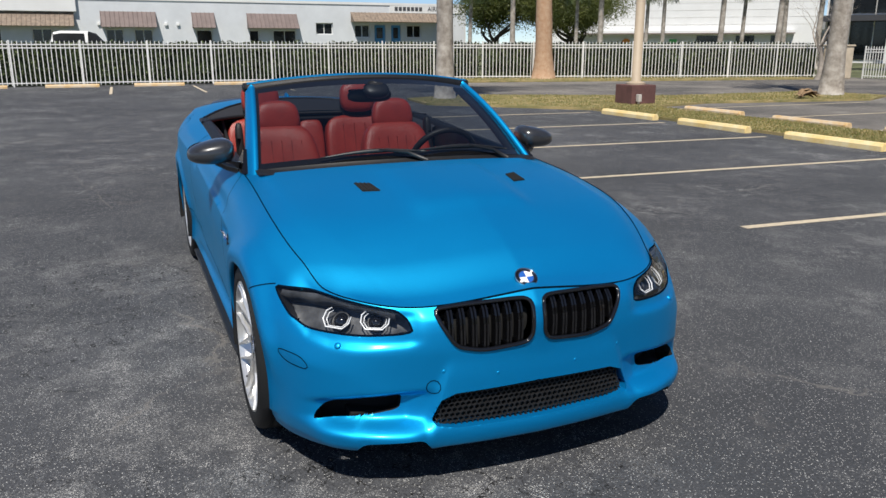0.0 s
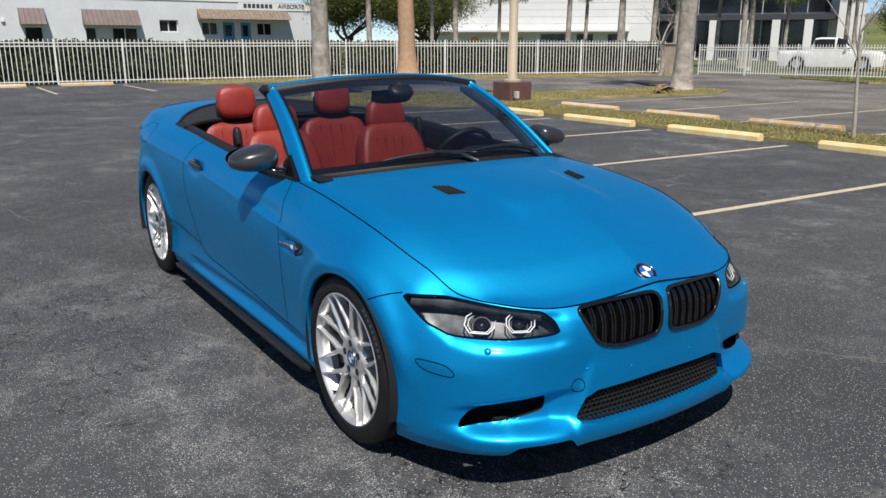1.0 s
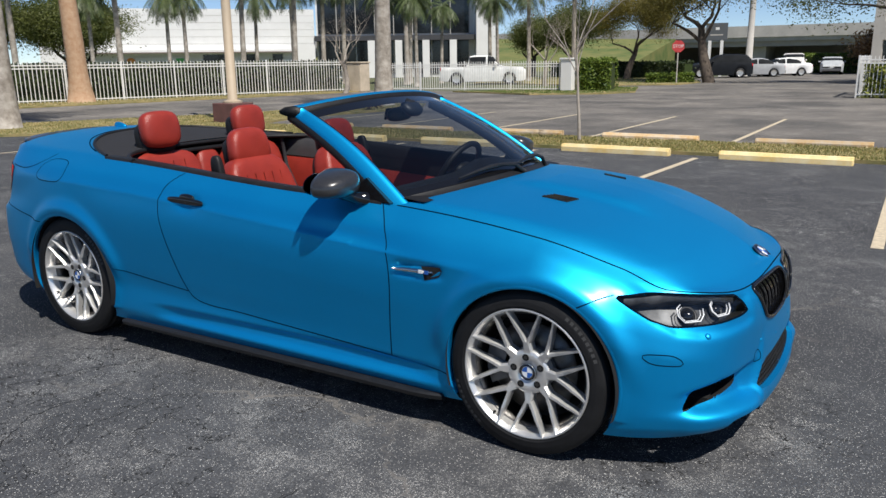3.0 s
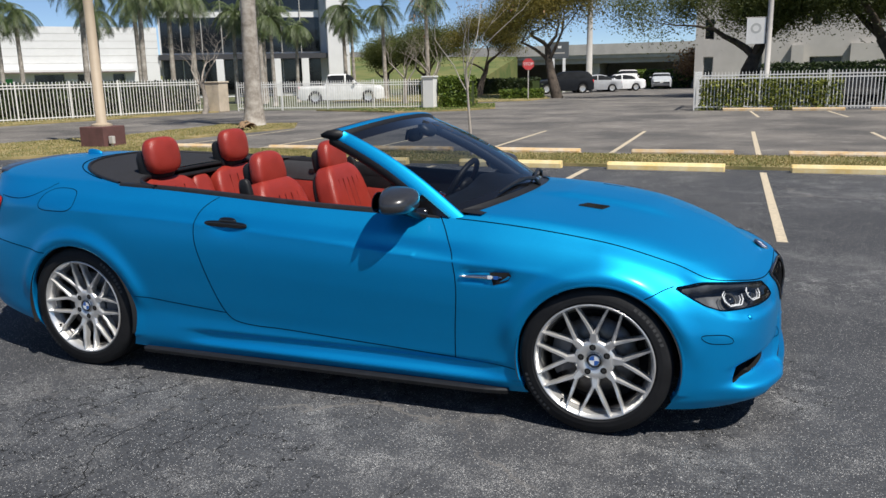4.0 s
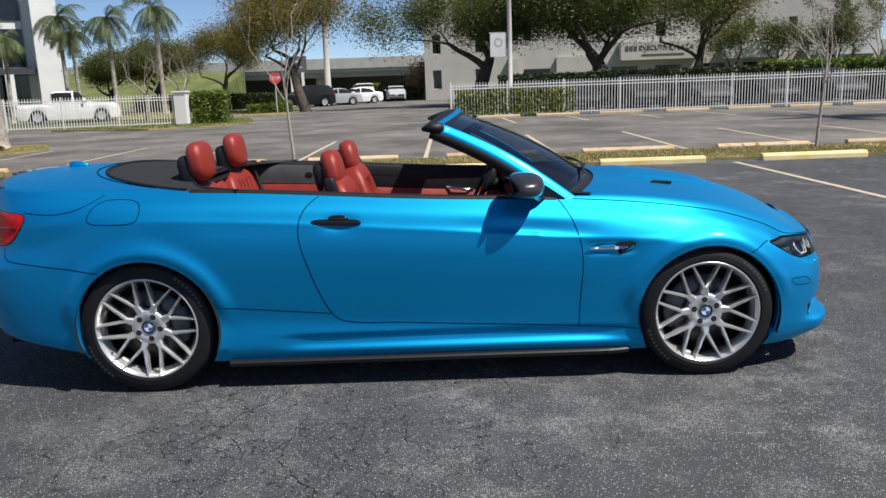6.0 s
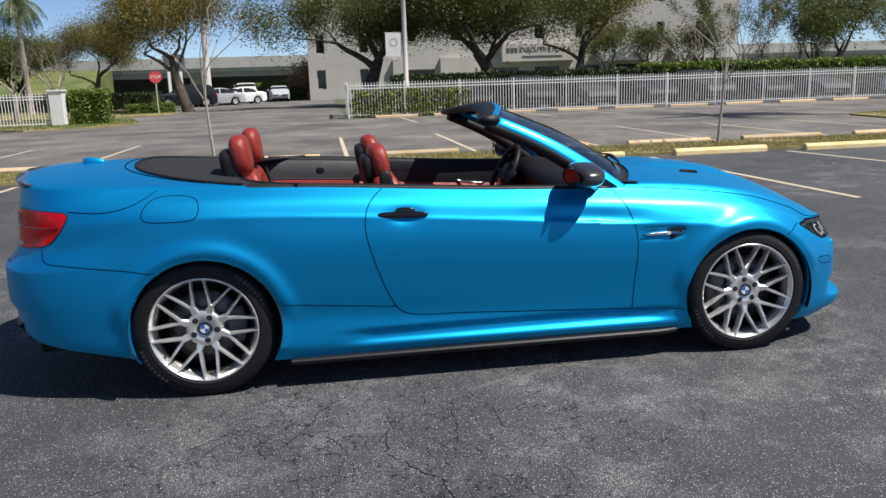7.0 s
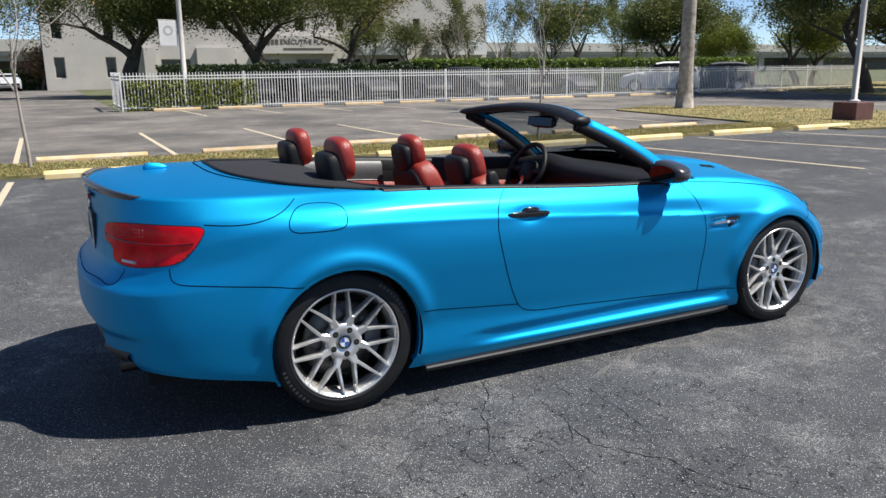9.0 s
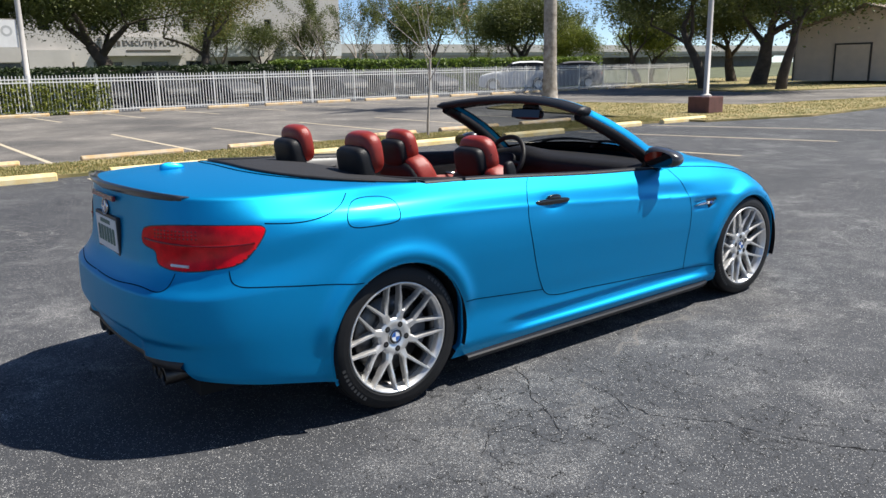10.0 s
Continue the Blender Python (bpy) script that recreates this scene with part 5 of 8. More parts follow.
HEAD_TOP = [(u, float(z_top(u)[0]) - d) for u, d in ((UF(0.716), 0.007), (UF(0.65), 0.007), (UF(0.57), 0.007), (UF(0.490), 0.010))]
HEAD = rounded([(UX(1.700), 0.656), (UX(1.80), 0.659), *HEAD_TOP, (UF(0.452), 0.596), (UF(0.438), 0.562), (UF(0.48), 0.555), (UF(0.62), 0.550), (UX(1.90), 0.553), (UX(1.83), 0.580), (UX(1.765), 0.618)], 2, 0.12)
KIDNEY = rounded([(UF(0.366), 0.626), (UF(0.26), 0.635), (UF(0.045), 0.643), (UF(0.020), 0.628), (UF(0.022), 0.520), (UF(0.045), 0.494), (UF(0.20), 0.484), (UF(0.295), 0.505), (UF(0.340), 0.575)], 2, 0.16)
GRILLE_TOP, GRILLE_LOW = [(0.0, 0.352), (0.300, 0.347), (0.352, 0.328)], [(0.0, 0.228), (0.300, 0.233), (0.372, 0.246), (0.384, 0.264)]
GRILLE = [(-0.05, 0.228), *[(UF(w), z) for w, z in GRILLE_LOW[1:]], *[(UF(w), z) for w, z in GRILLE_TOP[:0:-1]], (-0.05, 0.352)]
INTAKE = rounded([(UF(0.744), 0.250), (UF(0.738), 0.276), (UF(0.722), 0.304), (UF(0.690), 0.321), (UF(0.60), 0.334), (UF(0.478), 0.344), (UF(0.486), 0.290), (UF(0.60), 0.270), (UF(0.70), 0.258)], 2, 0.14)
TAIL = rounded([(UX(-1.945), 0.908), (UX(-1.985), 0.840), (UX(-2.06), 0.762), (UR(0.71), 0.737), (UR(0.60), 0.738), (UR(0.515), 0.755), (UR(0.508), 0.808), (UR(0.41), 0.822), (UR(0.392), 0.850), (UR(0.415), 0.895), (UR(0.60), 0.914), (UX(-2.08), 0.914)], 2, 0.2)
HOLES = {"head": HEAD, "kidney": KIDNEY, "grille": GRILLE, "intake": INTAKE, "tail": TAIL, "arch_f": circle(*ARCHES[0]), "arch_r": circle(*ARCHES[1])}

NU, NV = 640, 96
uu = np.linspace(0, UMAX, NU)
tt = np.linspace(0, 1, NV)
zb = along(SZ, uu)[:, 0] + 0.060 * window(PW(uu), 0.395, 0.615, 0.010) * (uu < UX(1.6)) + 0.05 * window(PW(uu), -0.66, 0.66, 0.008) * (uu > UX(-2.0))
zt_ = z_top(uu)
GU = np.repeat(uu[:, None], NV, 1)
GZ = zb[:, None] + (zt_ - zb)[:, None] * tt[None]
du, dz = uu[1] - uu[0], float(np.mean(GZ[:, 1] - GZ[:, 0]))
cell = np.array([du, dz])
for poly in HOLES.values():
    P = np.array(poly)
    dense = np.concatenate([P[i - 1] + (P[i] - P[i - 1]) * np.linspace(0, 1, max(2, int(np.abs((P[i] - P[i - 1]) / cell).max() * 4) + 1))[:-1, None] for i in range(len(P))])
    lo, hi = P.min(0) - 2 * cell, P.max(0) + 2 * cell
    for i, j in zip(*np.where((GU > lo[0]) & (GU < hi[0]) & (GZ > lo[1]) & (GZ < hi[1]))):
        if i == 0:
            continue
        d = (dense - (GU[i, j], GZ[i, j])) / cell
        k = int(np.argmin(d[:, 0] ** 2 + d[:, 1] ** 2))
        if np.abs(d[k]).max() <= 0.56:
            GU[i, j], GZ[i, j] = dense[k]
PTS = surface(GU.ravel(), GZ.ravel()).reshape(NU, NV, 3)
PTS[0, :, 1] = 0.0
PTS[-1, :, 1] = 0.0
CU = (GU[:-1, :-1] + GU[1:, :-1] + GU[1:, 1:] + GU[:-1, 1:]) / 4
CZ = (GZ[:-1, :-1] + GZ[1:, :-1] + GZ[1:, 1:] + GZ[:-1, 1:]) / 4
CXm = PX(CU)
solid = np.ones(CU.shape, bool)
for poly in HOLES.values():
    solid &= ~inside_poly(CU, CZ, poly)
# which panel each patch belongs to
panel = np.full(CU.shape, "quarter_panel", dtype=object)
door_front = np.interp(CZ, [0.27, 0.44, 0.61, 0.72, 0.83, 0.95], [0.755, 0.763, 0.772, 0.76, 0.71, 0.62])
door_rear = np.interp(CZ, [0.30, 0.35, 0.40, 0.50, 0.67, 0.81, 0.89, 0.97], [-0.35, -0.44, -0.475, -0.52, -0.575, -0.595, -0.58, -0.52])
sill_z = np.interp(CXm, [-1.1, -0.46, -0.37, 0.76, 1.1], [0.43, 0.375, 0.328, 0.27, 0.25])
panel[CXm > door_front] = "front_wing"
panel[(CXm <= door_front) & (CXm >= door_rear)] = "door"
panel[(CXm < 1.05) & (CXm > -1.05) & (CZ < sill_z)] = "sill"
panel[(CXm > 1.40) & (CZ < np.interp(CXm, [1.5, 1.58, 1.725, 1.9, 2.2], [0.58, 0.616, 0.672, 0.72, 0.74]))] = "front_bumper"
panel[(CXm < -1.40) & (CZ < np.interp(-CXm, [1.4, 1.554, 1.753, 1.978, 2.06, 2.11, 2.5], [0.59, 0.615, 0.641, 0.685, 0.695, 0.72, 0.68]))] = "rear_bumper"
panel[(CXm < -2.02) & (CZ >= 0.665) & (PW(CU) < 0.62)] = "boot_lid"
fn = np.cross(PTS[1:, 1:] - PTS[:-1, :-1], PTS[:-1, 1:] - PTS[1:, :-1])
vn = np.zeros_like(PTS)
for a, b in ((0, 0), (1, 0), (1, 1), (0, 1)):
    vn[a : NU - 1 + a, b : NV - 1 + b] += fn
vn[0, :, 1] = 0
vn[-1, :, 1] = 0
vn /= np.linalg.norm(vn, axis=2, keepdims=True) + 1e-9
if vn[NU // 2, NV // 2, 1] < 0:
    vn = -vn


def shell_part(name, keep, material, parent, sides=(-1, 1), shift=0.0, label=""):
    """The patches in keep, for one or both flanks, as one part with the body's own normals."""
    ij = np.argwhere(keep)
    V, N, F, at = [], [], [], {}
    for s in sides:
        for i, j in ij:
            q = []
            for a, b in ((i, j), (i + 1, j), (i + 1, j + 1), (i, j + 1)):
                key = (s, a, b) if a not in (0, NU - 1) else (0, a, b)
                if key not in at:
                    at[key] = len(V)
                    p, n = PTS[a, b] + vn[a, b] * shift, vn[a, b]
                    V.append((p[0], s * p[1], p[2]))
                    N.append((n[0], s * n[1], n[2]))
                q.append(at[key])
            F.append(tuple(q) if s > 0 else tuple(q[::-1]))
    me = mesh_of(name, V, F, material, True)
    me.normals_split_custom_set_from_vertices(N)
    return part(name, me, parent=parent, label=label)


PANELS = {}
for name in ("front_wing", "door", "quarter_panel"):
    for s in (-1, 1):
        PANELS[name, s] = shell_part(name, solid & (panel == name), M_PAINT, car, (s,))
for s in (-1, 1):
    PANELS["sill", s] = shell_part("sill", solid & (panel == "sill"), M_PAINT, car, (s,))
bumper_f = shell_part("front_bumper", solid & (panel == "front_bumper"), M_PAINT, car)
bumper_r = shell_part("rear_bumper", solid & (panel == "rear_bumper"), M_PAINT, car)
boot_face = shell_part("boot_lid", solid & (panel == "boot_lid"), M_PAINT, car)


def flank_many(line, s, off=0.0):
    """Points on flank s lifted off the skin, and the normals there."""
    u, z = np.array([q[0] for q in line]), np.array([q[1] for q in line])
    e, n = 1e-3, len(line)
    p = surface(np.concatenate([u, u + e, u]), np.concatenate([z, z, z + e]))
    p0 = p[:n]
    nor = np.cross(p[n : 2 * n] - p0, p[2 * n :] - p0)
    nor /= np.linalg.norm(nor, axis=1, keepdims=True)
    out = np.stack([PW(u, 1), -PX(u, 1)], 1)
    nor[(nor[:, :2] * out).sum(1) < 0] *= -1
    p0 = p0 + nor * off
    flip = np.array([1, s, 1])
    return [Vector(q) for q in p0 * flip], [Vector(q) for q in nor * flip]


def flank(u, z, s, off=0.0):
    P, N = flank_many([(u, z)], s, off)
    return P[0], N[0]


def smooth_line(pts, step=0.02, closed=False):
    pts = [Vector((p[0], p[1], 0)) for p in pts]
    if closed:
        pts = pts + [pts[0]]
    k = [0.0]
    for a, b in zip(pts, pts[1:]):
        k.append(k[-1] + (b - a).length)
    q = np.linspace(0, k[-1], max(3, int(k[-1] / step)))
    if closed or len(pts) < 4:
        return list(zip(np.interp(q, k, [p.x for p in pts]), np.interp(q, k, [p.y for p in pts])))
    return list(zip(Natural(k, [p.x for p in pts])(q), Natural(k, [p.y for p in pts])(q)))


def gap(pts, s, width=0.0044, material=None, parent=None, closed=False, lift=0.0008, name="panel_gap"):
    """The dark joint between two panels, along (u, z) points on flank s."""
    line = smooth_line(pts, 0.012, closed)
    P, N = flank_many(line, s, lift)
    V = []
    for i in range(len(line)):
        d = (P[min(i + 1, len(P) - 1)] - P[max(i - 1, 0)]).normalized()
        side = N[i].cross(d) * width / 2
        V += [P[i] - side, P[i] + side]
    return part(name, mesh_of(name, V, grid_faces(len(line), 2), material or M_GAP, True), parent=parent or car)


def X(pts):
    return [(UX(x), z) for x, z in pts]


for s in (-1, 1):
    gap(X([(-0.50, 0.950), (-0.565, 0.895), (-0.595, 0.81), (-0.575, 0.67), (-0.52, 0.50), (-0.475, 0.40), (-0.435, 0.35), (-0.37, 0.328), (-0.18, 0.318), (0.02, 0.308), (0.40, 0.289), (0.757, 0.270)]), s, parent=PANELS["door", s])
    gap(X([(0.665, 0.893), (0.71, 0.83), (0.755, 0.72), (0.772, 0.61), (0.763, 0.44), (0.756, 0.27)]), s, parent=PANELS["door", s])
    gap(X([(0.757, 0.270), (0.90, 0.260), (1.045, 0.252)]), s, 0.004, parent=PANELS["sill", s])
    gap(X([(-0.46, 0.376), (-0.70, 0.398), (-1.0, 0.428)]), s, 0.004, parent=PANELS["quarter_panel", s])
    gap(X([(1.560, 0.606), (1.60, 0.628), (1.65, 0.648), (1.70, 0.660)]), s, parent=bumper_f)
    gap(X([(-1.560, 0.627), (-1.66, 0.637), (-1.76, 0.648), (-1.86, 0.658), (-1.96, 0.668), (-2.03, 0.674), (-2.075, 0.682), (-2.098, 0.698), (-2.104, 0.72), (-2.106, 0.74)]), s, parent=bumper_r)
    gap(X([(-1.955, 0.917), (-1.80, 0.908), (-1.69, 0.925), (-1.615, 0.955), (-1.56, 0.990)]), s, parent=PANELS["quarter_panel", s])
    gap([(UR(0.62), 0.725), (UR(0.60), 0.672), (UR(0.50), 0.660), (UR(0.30), 0.657), (UMAX - 0.01, 0.656)], s, parent=boot_face)
    gap(rounded(X([(-1.362, 0.962), (-1.348, 0.905), (-1.372, 0.860), (-1.500, 0.858), (-1.602, 0.860), (-1.616, 0.900), (-1.575, 0.958), (-1.500, 0.972)]), 3), s, 0.0042, closed=True, parent=PANELS["quarter_panel", s], name="fuel_flap_gap" if s < 0 else "panel_gap")
    gap(rounded([(UX(1.79), 0.470), (UX(1.90), 0.466), (UX(1.93), 0.440), (UX(1.925), 0.424), (UX(1.83), 0.432)], 2, 0.2), s, 0.0035, closed=True, parent=bumper_f, name="marker_gap")

# wheel wells, sill blades
for s in (-1, 1):
    for cx, cz, R in ARCHES:
        ring = np.linspace(-0.42, math.pi + 0.42, 110)
        rows = []
        for rr, off in ((R + 0.013, 0.0003), (R + 0.006, 0.0022), (R + 0.0005, 0.0020), (R - 0.0025, -0.004), (R - 0.002, -0.030)):
            rows.append(flank_many([(UX(cx + rr * math.cos(a)), cz + rr * math.sin(a)) for a in ring], s, off)[0])
        V = [rows[k][i] for i in range(len(ring)) for k in range(5)]
        F = grid_faces(len(ring), 5)
        part("arch_lip", mesh_of("arch_lip", V, F, M_PAINT, True), parent=PANELS["front_wing" if cx > 0 else "quarter_panel", s])
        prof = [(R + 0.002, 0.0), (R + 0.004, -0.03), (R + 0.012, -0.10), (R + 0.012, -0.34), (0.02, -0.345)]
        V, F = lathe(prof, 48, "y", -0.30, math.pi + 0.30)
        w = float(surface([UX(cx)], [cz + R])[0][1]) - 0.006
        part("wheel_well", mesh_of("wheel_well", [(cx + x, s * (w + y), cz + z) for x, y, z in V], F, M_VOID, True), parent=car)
    V, n = [], 40
    for i in range(n):
        x = 1.005 - 1.99 * i / (n - 1)
        w = 0.868 - 0.02 * max(0, (x - 0.85) / 0.15) ** 2
        z = 0.150 + 0.006 * (0.5 - i / n)
        for dy, zz in ((-0.10, z + 0.004), (0.0, z), (0.006, z - 0.008), (0.0, z - 0.026), (-0.10, z - 0.026)):
            V.append((x, s * (w + dy), zz))
    part("sill_blade", mesh_of("sill_blade", V, grid_faces(n, 5) + [(0, 1, 2, 3, 4), tuple(range((n - 1) * 5, n * 5))], M_BLACK), parent=car, label="black carbon sill blade")
part("underside", box(-2.20, 1.99, -0.62, 0.62, 0.205, 0.27), M_VOID, car)


# ---- bonnet, tonneau and boot: patches strung between the shoulders ----
def coons(R, Fr, S0, S1, na, nb, bulge):
    """R(b), Fr(b), b in -1..1; S0(a), S1(a), a in 0..1, from R to Fr; all give Vectors."""
    V = []
    c00, c01, c10, c11 = R(-1), R(1), Fr(-1), Fr(1)
    rb = [R(-1 + 2 * j / (nb - 1)) for j in range(nb)]
    fb = [Fr(-1 + 2 * j / (nb - 1)) for j in range(nb)]
    for i in range(na):
        a = i / (na - 1)
        s0, s1 = S0(a), S1(a)
        for j in range(nb):
            b = -1 + 2 * j / (nb - 1)
            q = (b + 1) / 2
            p = rb[j] * (1 - a) + fb[j] * a + s0 * (1 - q) + s1 * q - (c00 * (1 - q) + c01 * q) * (1 - a) - (c10 * (1 - q) + c11 * q) * a
            p.z += bulge(a, b, p)
            V.append(p)
    return V


def vec_top(u, s):
    p = top_edge(u)[0]
    return Vector((p[0], s * p[1], p[2]))


U_COWL, U_NOSE = UX(0.735), UF(0.716)


COWL = vec_top(U_COWL, 1)


def cowl(b):
    k = 1 - abs(b) ** 2.2
    return Vector((COWL.x + 0.215 * k, COWL.y * b, COWL.z + 0.052 * k))


def bonnet_bulge(a, b, p):
    """Side slopes up to a crease that runs to the grille, a nearly flat middle and a raised dome behind the nose."""
    y, crease = abs(p.y), 0.925 - 0.375 * a**2.2
    t = (1 - abs(b)) / (1 - crease)
    k = 11.0
    rise = (math.log(1 + math.exp(-k)) - math.log(math.exp(-k * t) + math.exp(-k))) / k
    along_it = max(0.0, math.sin(math.pi * min(1, 0.02 + 0.935 * a))) ** 0.75
    inner = max(0.0, 1 - (b / crease) ** 2)
    dome = 0.019 / (1 + math.exp((y - 0.235) / 0.016)) / (1 + math.exp((p.x - 1.60) / 0.028)) * min(1, a / 0.15)
    return (0.014 * rise + 0.008 * inner) * along_it + dome


na, nb = 110, 150
V = coons(cowl, lambda b: vec_top(abs(b) * U_NOSE, 1 if b > 0 else -1), lambda a: vec_top(U_COWL + (U_NOSE - U_COWL) * a, -1), lambda a: vec_top(U_COWL + (U_NOSE - U_COWL) * a, 1), na, nb, bonnet_bulge)
BONNET = V


def eased_normals(me, rows, cols, edge_normal, reach=0.14):
    """Patch normals that turn into the shoulder's along both side edges."""
    base = [v.normal.copy() for v in me.vertices]
    for i in range(rows):
        for j in range(cols):
            k = i * cols + j
            side = i * cols if j < cols / 2 else i * cols + cols - 1
            d = (me.vertices[k].co - me.vertices[side].co).length
            if d < reach:
                t = d / reach
                t = t * t * (3 - 2 * t)
                base[k] = (edge_normal(i / (rows - 1), -1 if j < cols / 2 else 1) * (1 - t) + base[k] * t).normalized()
    return base


def shoulder_normal(u, s):
    i = int(np.clip(np.searchsorted(uu, u), 0, NU - 1))
    n = vn[i, -2]
    return Vector((n[0], s * n[1], n[2]))


me = mesh_of("bonnet", V, grid_faces(na, nb), M_PAINT, True)
me.normals_split_custom_set_from_vertices(eased_normals(me, na, nb, lambda a, s: shoulder_normal(U_COWL + (U_NOSE - U_COWL) * a, s)))
bonnet = part("bonnet", me, parent=car)


def bonnet_point(x, y):
    """Height of the bonnet over (x, y)."""
    return min(BONNET, key=lambda p: (p.x - x) ** 2 + (p.y - y) ** 2)


for s in (-1, 1):
    pts = [vec_top(U_COWL + (U_NOSE - U_COWL) * i / 60, s) + Vector((0, 0, 0.0012)) for i in range(61)]
    part("panel_gap", tube("panel_gap", pts, 0.0022, M_GAP, 6), parent=bonnet)
pts = [vec_top(abs(b) * U_NOSE, 1 if b > 0 else -1) + Vector((0.001, 0, 0.001)) for b in np.linspace(-1, 1, 40)]
part("panel_gap", tube("panel_gap", pts, 0.0022, M_GAP, 6), parent=bonnet)

U_DECK, U_TAIL = UX(-0.90), UR(0.60)


DECK_END = vec_top(U_DECK, 1)


def deck_front(b):
    w, z = DECK_END.y, DECK_END.z
    return Vector((-0.90 - 0.33 * (1 - abs(b) ** 5), w * b, z + 0.015 * (1 - b * b)))


def deck_bulge(a, b, p):
    return 0.055 * (1 - b * b) * math.sin(math.pi * min(1, 0.12 + a * 0.78)) + 0.012 * (1 - b * b) * a


na2, nb2 = 110, 110
V = coons(deck_front, lambda b: vec_top(UMAX - abs(b) * (UMAX - U_TAIL), 1 if b > 0 else -1), lambda a: vec_top(U_DECK + (U_TAIL - U_DECK) * a, -1), lambda a: vec_top(U_DECK + (U_TAIL - U_DECK) * a, 1), na2, nb2, deck_bulge)
DECK = V


def cover_edge(y):
    """x at which the black cover meets the painted boot lid."""
    k = min(1.0, abs(y) / 0.735)
    return -1.765 + 0.62 * k**3.2


F = grid_faces(na2, nb2)
_f = F[len(F) // 2]
if (V[_f[1]] - V[_f[0]]).cross(V[_f[2]] - V[_f[1]]).z < 0:
    F = [f[::-1] for f in F]
cen = [sum((V[i] for i in f), Vector()) / 4 for f in F]
cover_f = [f for f, c in zip(F, cen) if c.x > cover_edge(c.y)]
boot_f = [f for f, c in zip(F, cen) if c.x <= cover_edge(c.y)]


def sub_mesh(name, faces, material):
    used = sorted({i for f in faces for i in f})
    at = {i: k for k, i in enumerate(used)}
    return mesh_of(name, [V[i] for i in used], [tuple(at[i] for i in f) for f in faces], material, True)


full = mesh_of("deck_all", V, F, None, True)
fnor = eased_normals(full, na2, nb2, lambda a, s: shoulder_normal(U_DECK + (U_TAIL - U_DECK) * a, s))
bpy.data.meshes.remove(full)


def with_normals(me, faces):
    used = sorted({i for f in faces for i in f})
    me.normals_split_custom_set_from_vertices([fnor[i] for i in used])
    return me


boot = part("boot_top", with_normals(sub_mesh("boot_top", boot_f, M_PAINT), boot_f), parent=boot_face)
cover = part("roof_cover", with_normals(sub_mesh("roof_cover", cover_f, M_FABRIC), cover_f), parent=car, label="black fabric cover of the folded roof")


DECK_N = np.array([tuple(p) for p in DECK])


def deck_z(x, y):
    d = (DECK_N[:, 0] - x) ** 2 + (DECK_N[:, 1] - y) ** 2
    return float(DECK_N[np.argpartition(d, 3)[:3], 2].mean())


pts = []
for y in np.linspace(-0.728, 0.728, 90):
    x = cover_edge(y)
    pts.append((x, y, deck_z(x, y) + 0.003))
part("cover_piping", tube("cover_piping", pts, 0.009, M_TRIM, 8), parent=cover)
pts2 = [(x - 0.055, y * 0.985, deck_z(x - 0.055, y * 0.985) + 0.0012) for x, y, z in pts if abs(y) < 0.69]
part("panel_gap", tube("panel_gap", pts2, 0.003, M_GAP, 6), parent=boot)
pts3 = [tuple(deck_front(b) + Vector((0, 0, 0.004))) for b in np.linspace(-1, 1, 80)]
part("cover_hem", tube("cover_hem", pts3, 0.012, M_TRIM, 8), parent=cover)
for s in (-1, 1):
    # black trim rail along the waist from the door to the cover
    n = 70
    V2 = []
    for i in range(n):
        p = vec_top(UX(0.66) + (UX(-1.13) - UX(0.66)) * i / (n - 1), s)
        for dy, dz in ((0.006, -0.006), (0.003, 0.006), (-0.012, 0.010), (-0.055, 0.008), (-0.07, -0.01), (-0.07, -0.07)):
            V2.append((p.x, p.y + s * dy, p.z + dz))
    part("waist_rail", mesh_of("waist_rail", V2, grid_faces(n, 6), M_TRIM, True), parent=car, label="black rubber and vinyl waist rail")


# ---- car: grilles, lamps ----
def mask(name):
    return inside_poly(CU, CZ, HOLES[name])


def outline_gap(poly, s, width, material, parent, lift=0.001, name="seal"):
    return gap(poly, s, width, material, parent, True, lift, name)


def outline_tube(poly, s, r, off, material, parent, name):
    line = smooth_line(poly, 0.010, True)
    P, _ = flank_many(line, s, off)
    V, F = tube_data([*P, P[1]], r, 8, cap=False)
    return part(name, mesh_of(name, V, F, material, True), parent=parent)


def dome(r, h, n=20):
    return lathe([(r * math.cos(a), h * math.sin(a)) for a in np.linspace(0, math.pi / 2, 7)], n)


def facing(p, n):
    """A frame at p whose z points along n."""
    return Matrix.Translation(p) @ Vector(n).to_track_quat("Z", "Y").to_matrix().to_4x4()


